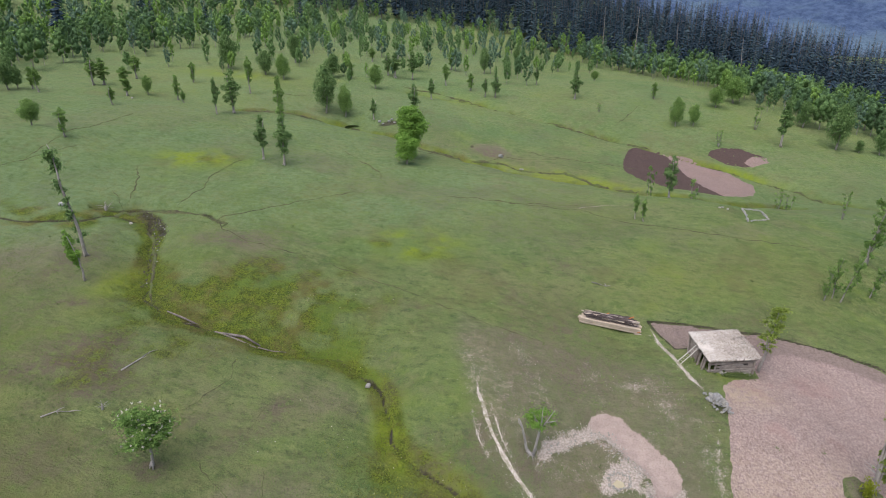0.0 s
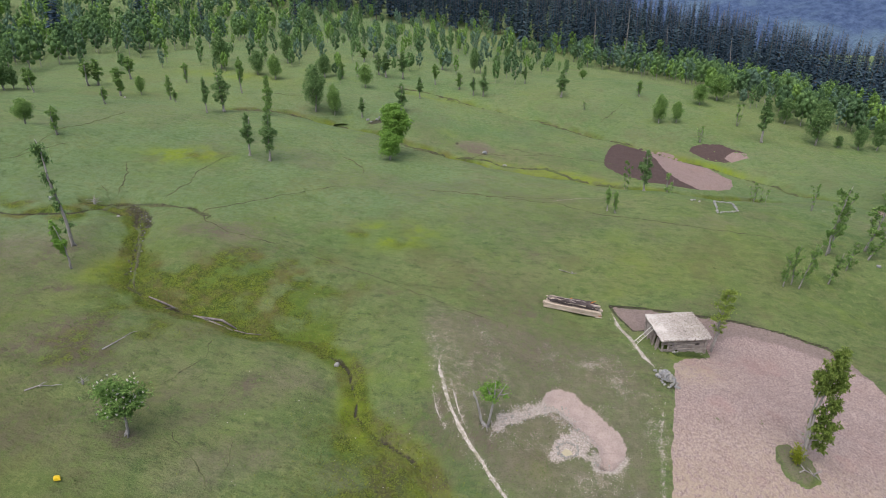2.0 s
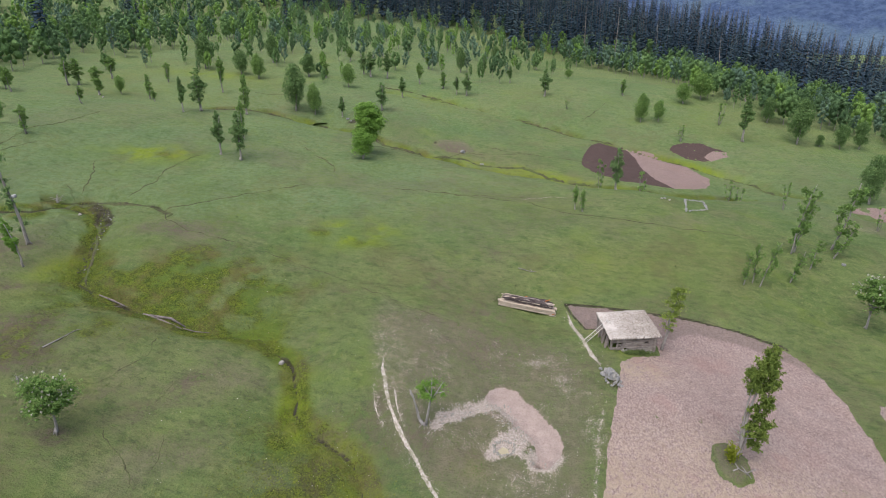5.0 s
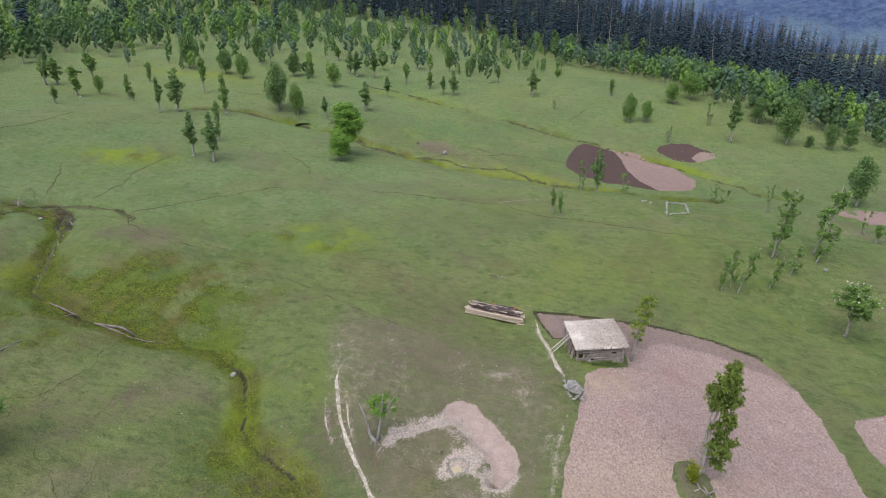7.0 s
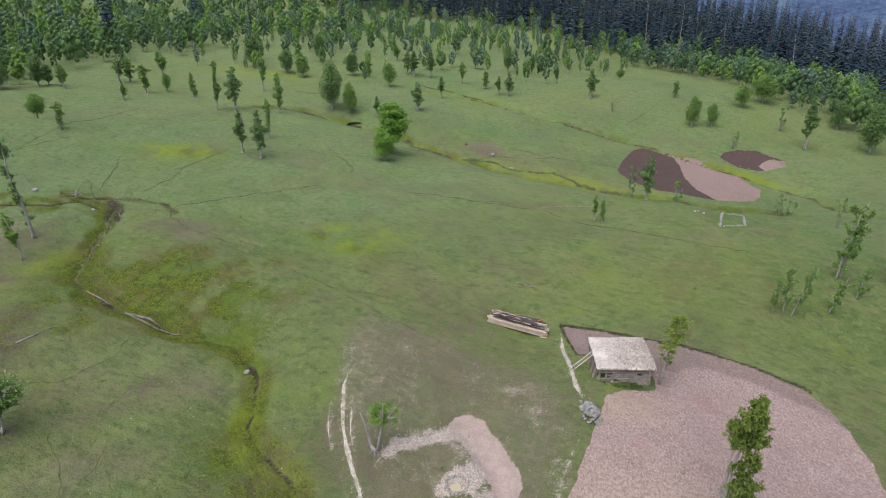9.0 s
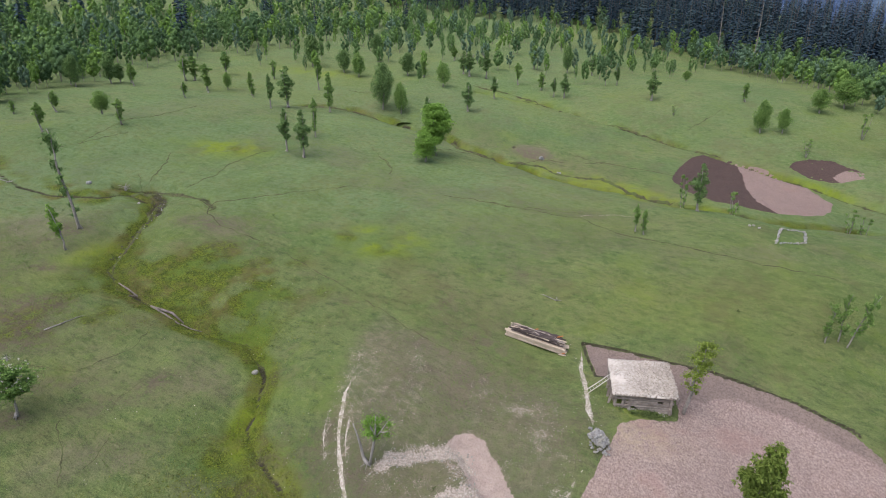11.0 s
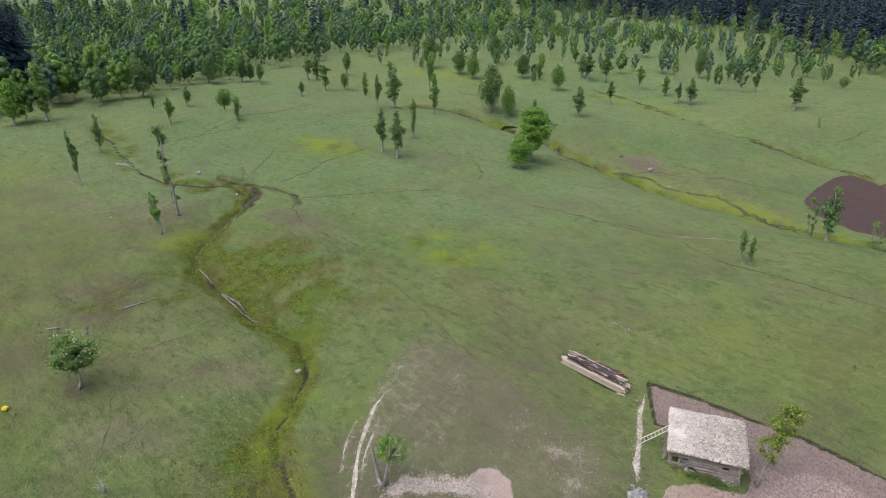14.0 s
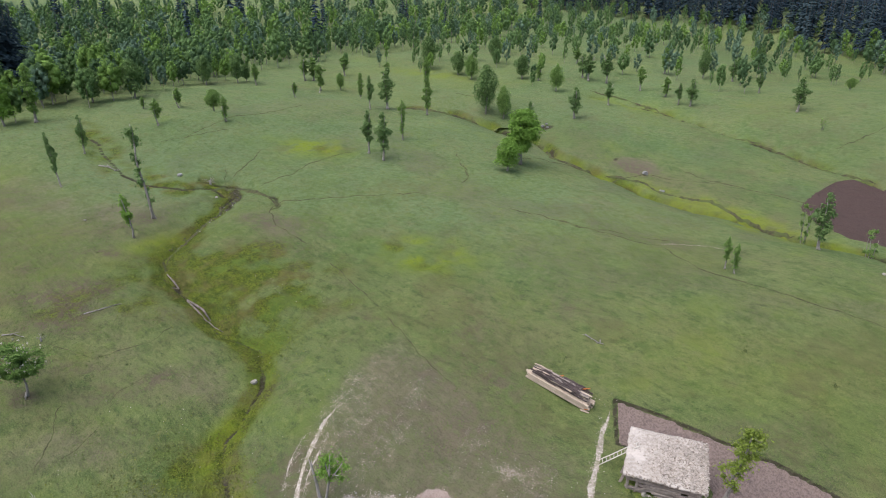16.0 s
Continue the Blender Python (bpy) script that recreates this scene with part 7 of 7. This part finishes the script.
def stream():
    """A thin line of dark water in the bed of the creek."""
    p = np.array(CREEK[:22], float)
    d = np.r_[0, np.cumsum(np.hypot(*np.diff(p, axis=0).T))]
    s = np.arange(0, d[-1], 0.4)
    x, y = np.interp(s, d, p[:, 0]), np.interp(s, d, p[:, 1])
    # follow the bends of the bed
    for _ in range(6):
        x, y = (np.interp(s, d, p[:, 0]) - 1.4 * (rough_noise(x, y, 4.0, 3) - 0.5), np.interp(s, d, p[:, 1]) - 1.4 * (rough_noise(x, y, 4.0, 8) - 0.5))
    tx, ty = np.gradient(x), np.gradient(y)
    n = np.hypot(tx, ty) + 1e-9
    w = 0.05 + 0.16 * step(rough_noise(s, s * 0, 2.2, 91), 0.3, 0.75)
    z = height(x, y) + 0.045
    v = np.concatenate([np.stack([x - ty / n * w, y + tx / n * w, z], -1), np.stack([x + ty / n * w, y - tx / n * w, z], -1)])
    k = len(s)
    f = [(i, i + k, i + k + 1, i + 1) for i in range(k - 1)]
    return tagged(new("water", link_mesh("water", v, f, STREAM)), "narrow dark stream winding through the mossy grass", "stream", kind="structure")


stream()


# ---- low growth and litter ----
def low_growth():
    rng = np.random.default_rng(41)

    def cast(n, box, keep):
        x, y = rng.uniform(box[0], box[1], n), rng.uniform(box[2], box[3], n)
        ok = rng.random(n) < keep(x, y)
        return x[ok], y[ok]

    def wet(x, y):
        wob_x, wob_y = x + 1.4 * (rough_noise(x, y, 4.0, 3) - 0.5), y + 1.4 * (rough_noise(x, y, 4.0, 8) - 0.5)
        c = from_line(wob_x, wob_y, CREEK)
        d = step(c, 1.9, 0.5) * step(c, 0.12, 0.3) + 0.8 * blob(x, y, -26, 51.6, 8, 2.3, -12) + 0.8 * blob(x, y, -14, 33.5, 3.6, 5.5, 25) + 0.8 * blob(x, y, -12.5, 28.5, 5, 4.5) + 0.7 * blob(x, y, -42.5, 56.5, 2.6, 6, 15) + 0.5 * blob(x, y, -34, 46.2, 5.5, 1.3, 20)
        return np.clip(d, 0, 1) * (0.35 + 0.9 * rough_noise(x, y, 1.2, 44))

    x, y = cast(130000, (-60, 0, 22, 78), wet)
    at = np.stack([x, y, height(x, y) + 0.02], -1)
    q = leaves(rng, at, unit(rng.normal(0, 1, (len(x), 3)) * [1, 1, 0.4] + [0, 0, 0.7]), 0.115, 0.7, 0.1, 2, True)
    tagged(new("stream_herbs", quad_mesh("stream_herbs", q, HERBS)), "low yellow-green marsh herbs along the stream", "herbs", kind="stuff")

    def turf(x, y):
        bare = np.maximum(step(inside(x, y, FIELD), -0.1, 0.2) * (1 - step(inside(x, y, ISLAND), 0, 0.2)), step(from_line(x, y, DUG), 1.3, 0.9))
        return (1 - bare) * (0.15 + 1.1 * step(rough_noise(x, y, 2.6, 51), 0.42, 0.72))

    x, y = cast(95000, (-60, 46, 22, 84), turf)
    at = np.stack([x, y, height(x, y) - 0.01], -1)
    q = leaves(rng, at, unit(rng.normal(0, 0.6, (len(x), 3)) * [1, 1, 0] + [0, 0, 1]), 0.13, 0.35, -0.2, 2, True)
    tagged(new("grass_tufts", quad_mesh("grass_tufts", q, GRASS)), "short grass tufts of the grazed meadow", "grass", kind="stuff")

    x, y = cast(130, (-60, 46, 22, 84), lambda x, y: 0.25 + 0.6 * step(rough_noise(x, y, 5.0, 61), 0.5, 0.75))
    at = np.stack([x, y, height(x, y)], -1)
    at = np.repeat(at, 14, 0) + rng.normal(0, 0.13, (len(x) * 14, 3)) * [1, 1, 0.3]
    q = leaves(rng, at, unit(rng.normal(0, 0.8, (len(at), 3)) * [1, 1, 0] + [0, 0, 1]), 0.17, 0.5, 0.0, 1, True)
    tagged(new("weeds", quad_mesh("weeds", q, WEEDS)), "dark green weeds dotted over the meadow", "weeds", kind="stuff")


def grass_blades(name, a, b):
    g = Graph(name, 0.8, 0.15)
    c = g.mix(g.island(), a, b)
    g.colour(g.mix(g.ramp(g.noise(0.05, 3), 0.4, 0.65), c, tuple(v * 0.8 for v in a)))
    return g.mat


GRASS = grass_blades("grass_blades", (0.102, 0.158, 0.044), (0.155, 0.205, 0.066))
WEEDS = grass_blades("weed_leaves", (0.072, 0.105, 0.034), (0.115, 0.155, 0.050))
low_growth()


def wall_weeds():
    """Nettles and weeds along the foot of the hut's walls."""
    rng = np.random.default_rng(53)
    line = np.array([(12.9, 47.6), (14.0, 46.7), (15.5, 46.75), (17.0, 47.0), (18.3, 47.2)])
    u = np.clip(rng.normal(2.5, 0.55, 110), 0, 3.99)
    i = u.astype(int)
    base = line[i] + (line[i + 1] - line[i]) * (u - i)[:, None] + rng.normal(0, 0.16, (110, 2))
    at = np.concatenate([base, height(base[:, 0], base[:, 1])[:, None]], 1)
    at = np.repeat(at, 12, 0) + rng.normal(0, 0.12, (110 * 12, 3)) * [1, 1, 0] + np.abs(rng.normal(0, 0.10, (110 * 12, 1))) * [0, 0, 1]
    q = leaves(rng, at, unit(rng.normal(0, 0.8, (len(at), 3)) * [1, 1, 0] + [0, 0, 0.8]), 0.13, 0.6, 0.1, 1, True)
    tagged(new("weeds", quad_mesh("weeds", q, WEEDS)), "dark green nettles along the foot of the hut", "weeds", kind="stuff")


wall_weeds()


def litter():
    """Small pale stones strewn over the worn ground and the pit's edge."""
    rng = np.random.default_rng(47)
    x, y = rng.uniform(-30, 14, 45000), rng.uniform(22, 58, 45000)
    d = 0.8 * step(inside(x, y, STONY), -0.5, 0.5) + 0.5 * step(inside(x, y, RUBBLE), -0.5, 0.5) + 0.5 * step(inside(x, y, PALE_RING), -0.5, 0.5) + 0.35 * np.exp(-((inside(x, y, CLAY_BAND) / 0.35) ** 2)) * step(y, 37.5, 35.0) + 0.5 * blob(x, y, 3.2, 32.8, 1.8, 0.9)
    d += 0.35 * (blob(x, y, 8.0, 42.6, 1.2, 1.6, 20) + blob(x, y, 6.2, 45.2, 2.4, 0.9) + 0.3 * blob(x, y, 3.5, 31.3, 4, 1.8) + 0.5 * blob(x, y, 9.6, 36.5, 1.4, 3)) + 0.25 * blob(x, y, -3.6, 48.5, 0.8, 3.6, 14) + 0.02 * step(rough_noise(x, y, 2.8, 38), 0.46, 0.66) + 0.3 * step(from_line(x, y, PATHS[0]), 0.7, 0.2) + 0.3 * step(from_line(x, y, SIDE_PATHS[2]), 0.7, 0.2) + 0.00015
    ok = rng.random(len(x)) < d
    x, y = x[ok], y[ok]
    z = height(x, y)
    s = rng.uniform(0.012, 0.034, len(x))
    cube = np.array([(a, b, c) for a in (-1, 1) for b in (-1, 1) for c in (-0.5, 0.6)], float)
    v = (cube[None] * s[:, None, None] * rng.uniform(0.5, 1.2, (len(x), 8, 3))) + np.stack([x, y, z + s * 0.3], -1)[:, None]
    face = np.array([(0, 1, 3, 2), (4, 6, 7, 5), (0, 4, 5, 1), (2, 3, 7, 6), (1, 5, 7, 3)])
    f = (np.arange(len(x))[:, None, None] * 8 + face[None]).reshape(-1, 4)
    tagged(new("pebbles", link_mesh("pebbles", v.reshape(-1, 3), f, PEBBLE, False)), "small pale stones strewn over worn ground", "pebbles", kind="stuff")


def pebble_material():
    g = Graph("pebble", 0.9, 0.2)
    g.colour(g.mix(g.island(), (0.60, 0.55, 0.49), (0.30, 0.26, 0.22)))
    return g.mat


PEBBLE = pebble_material()
litter()
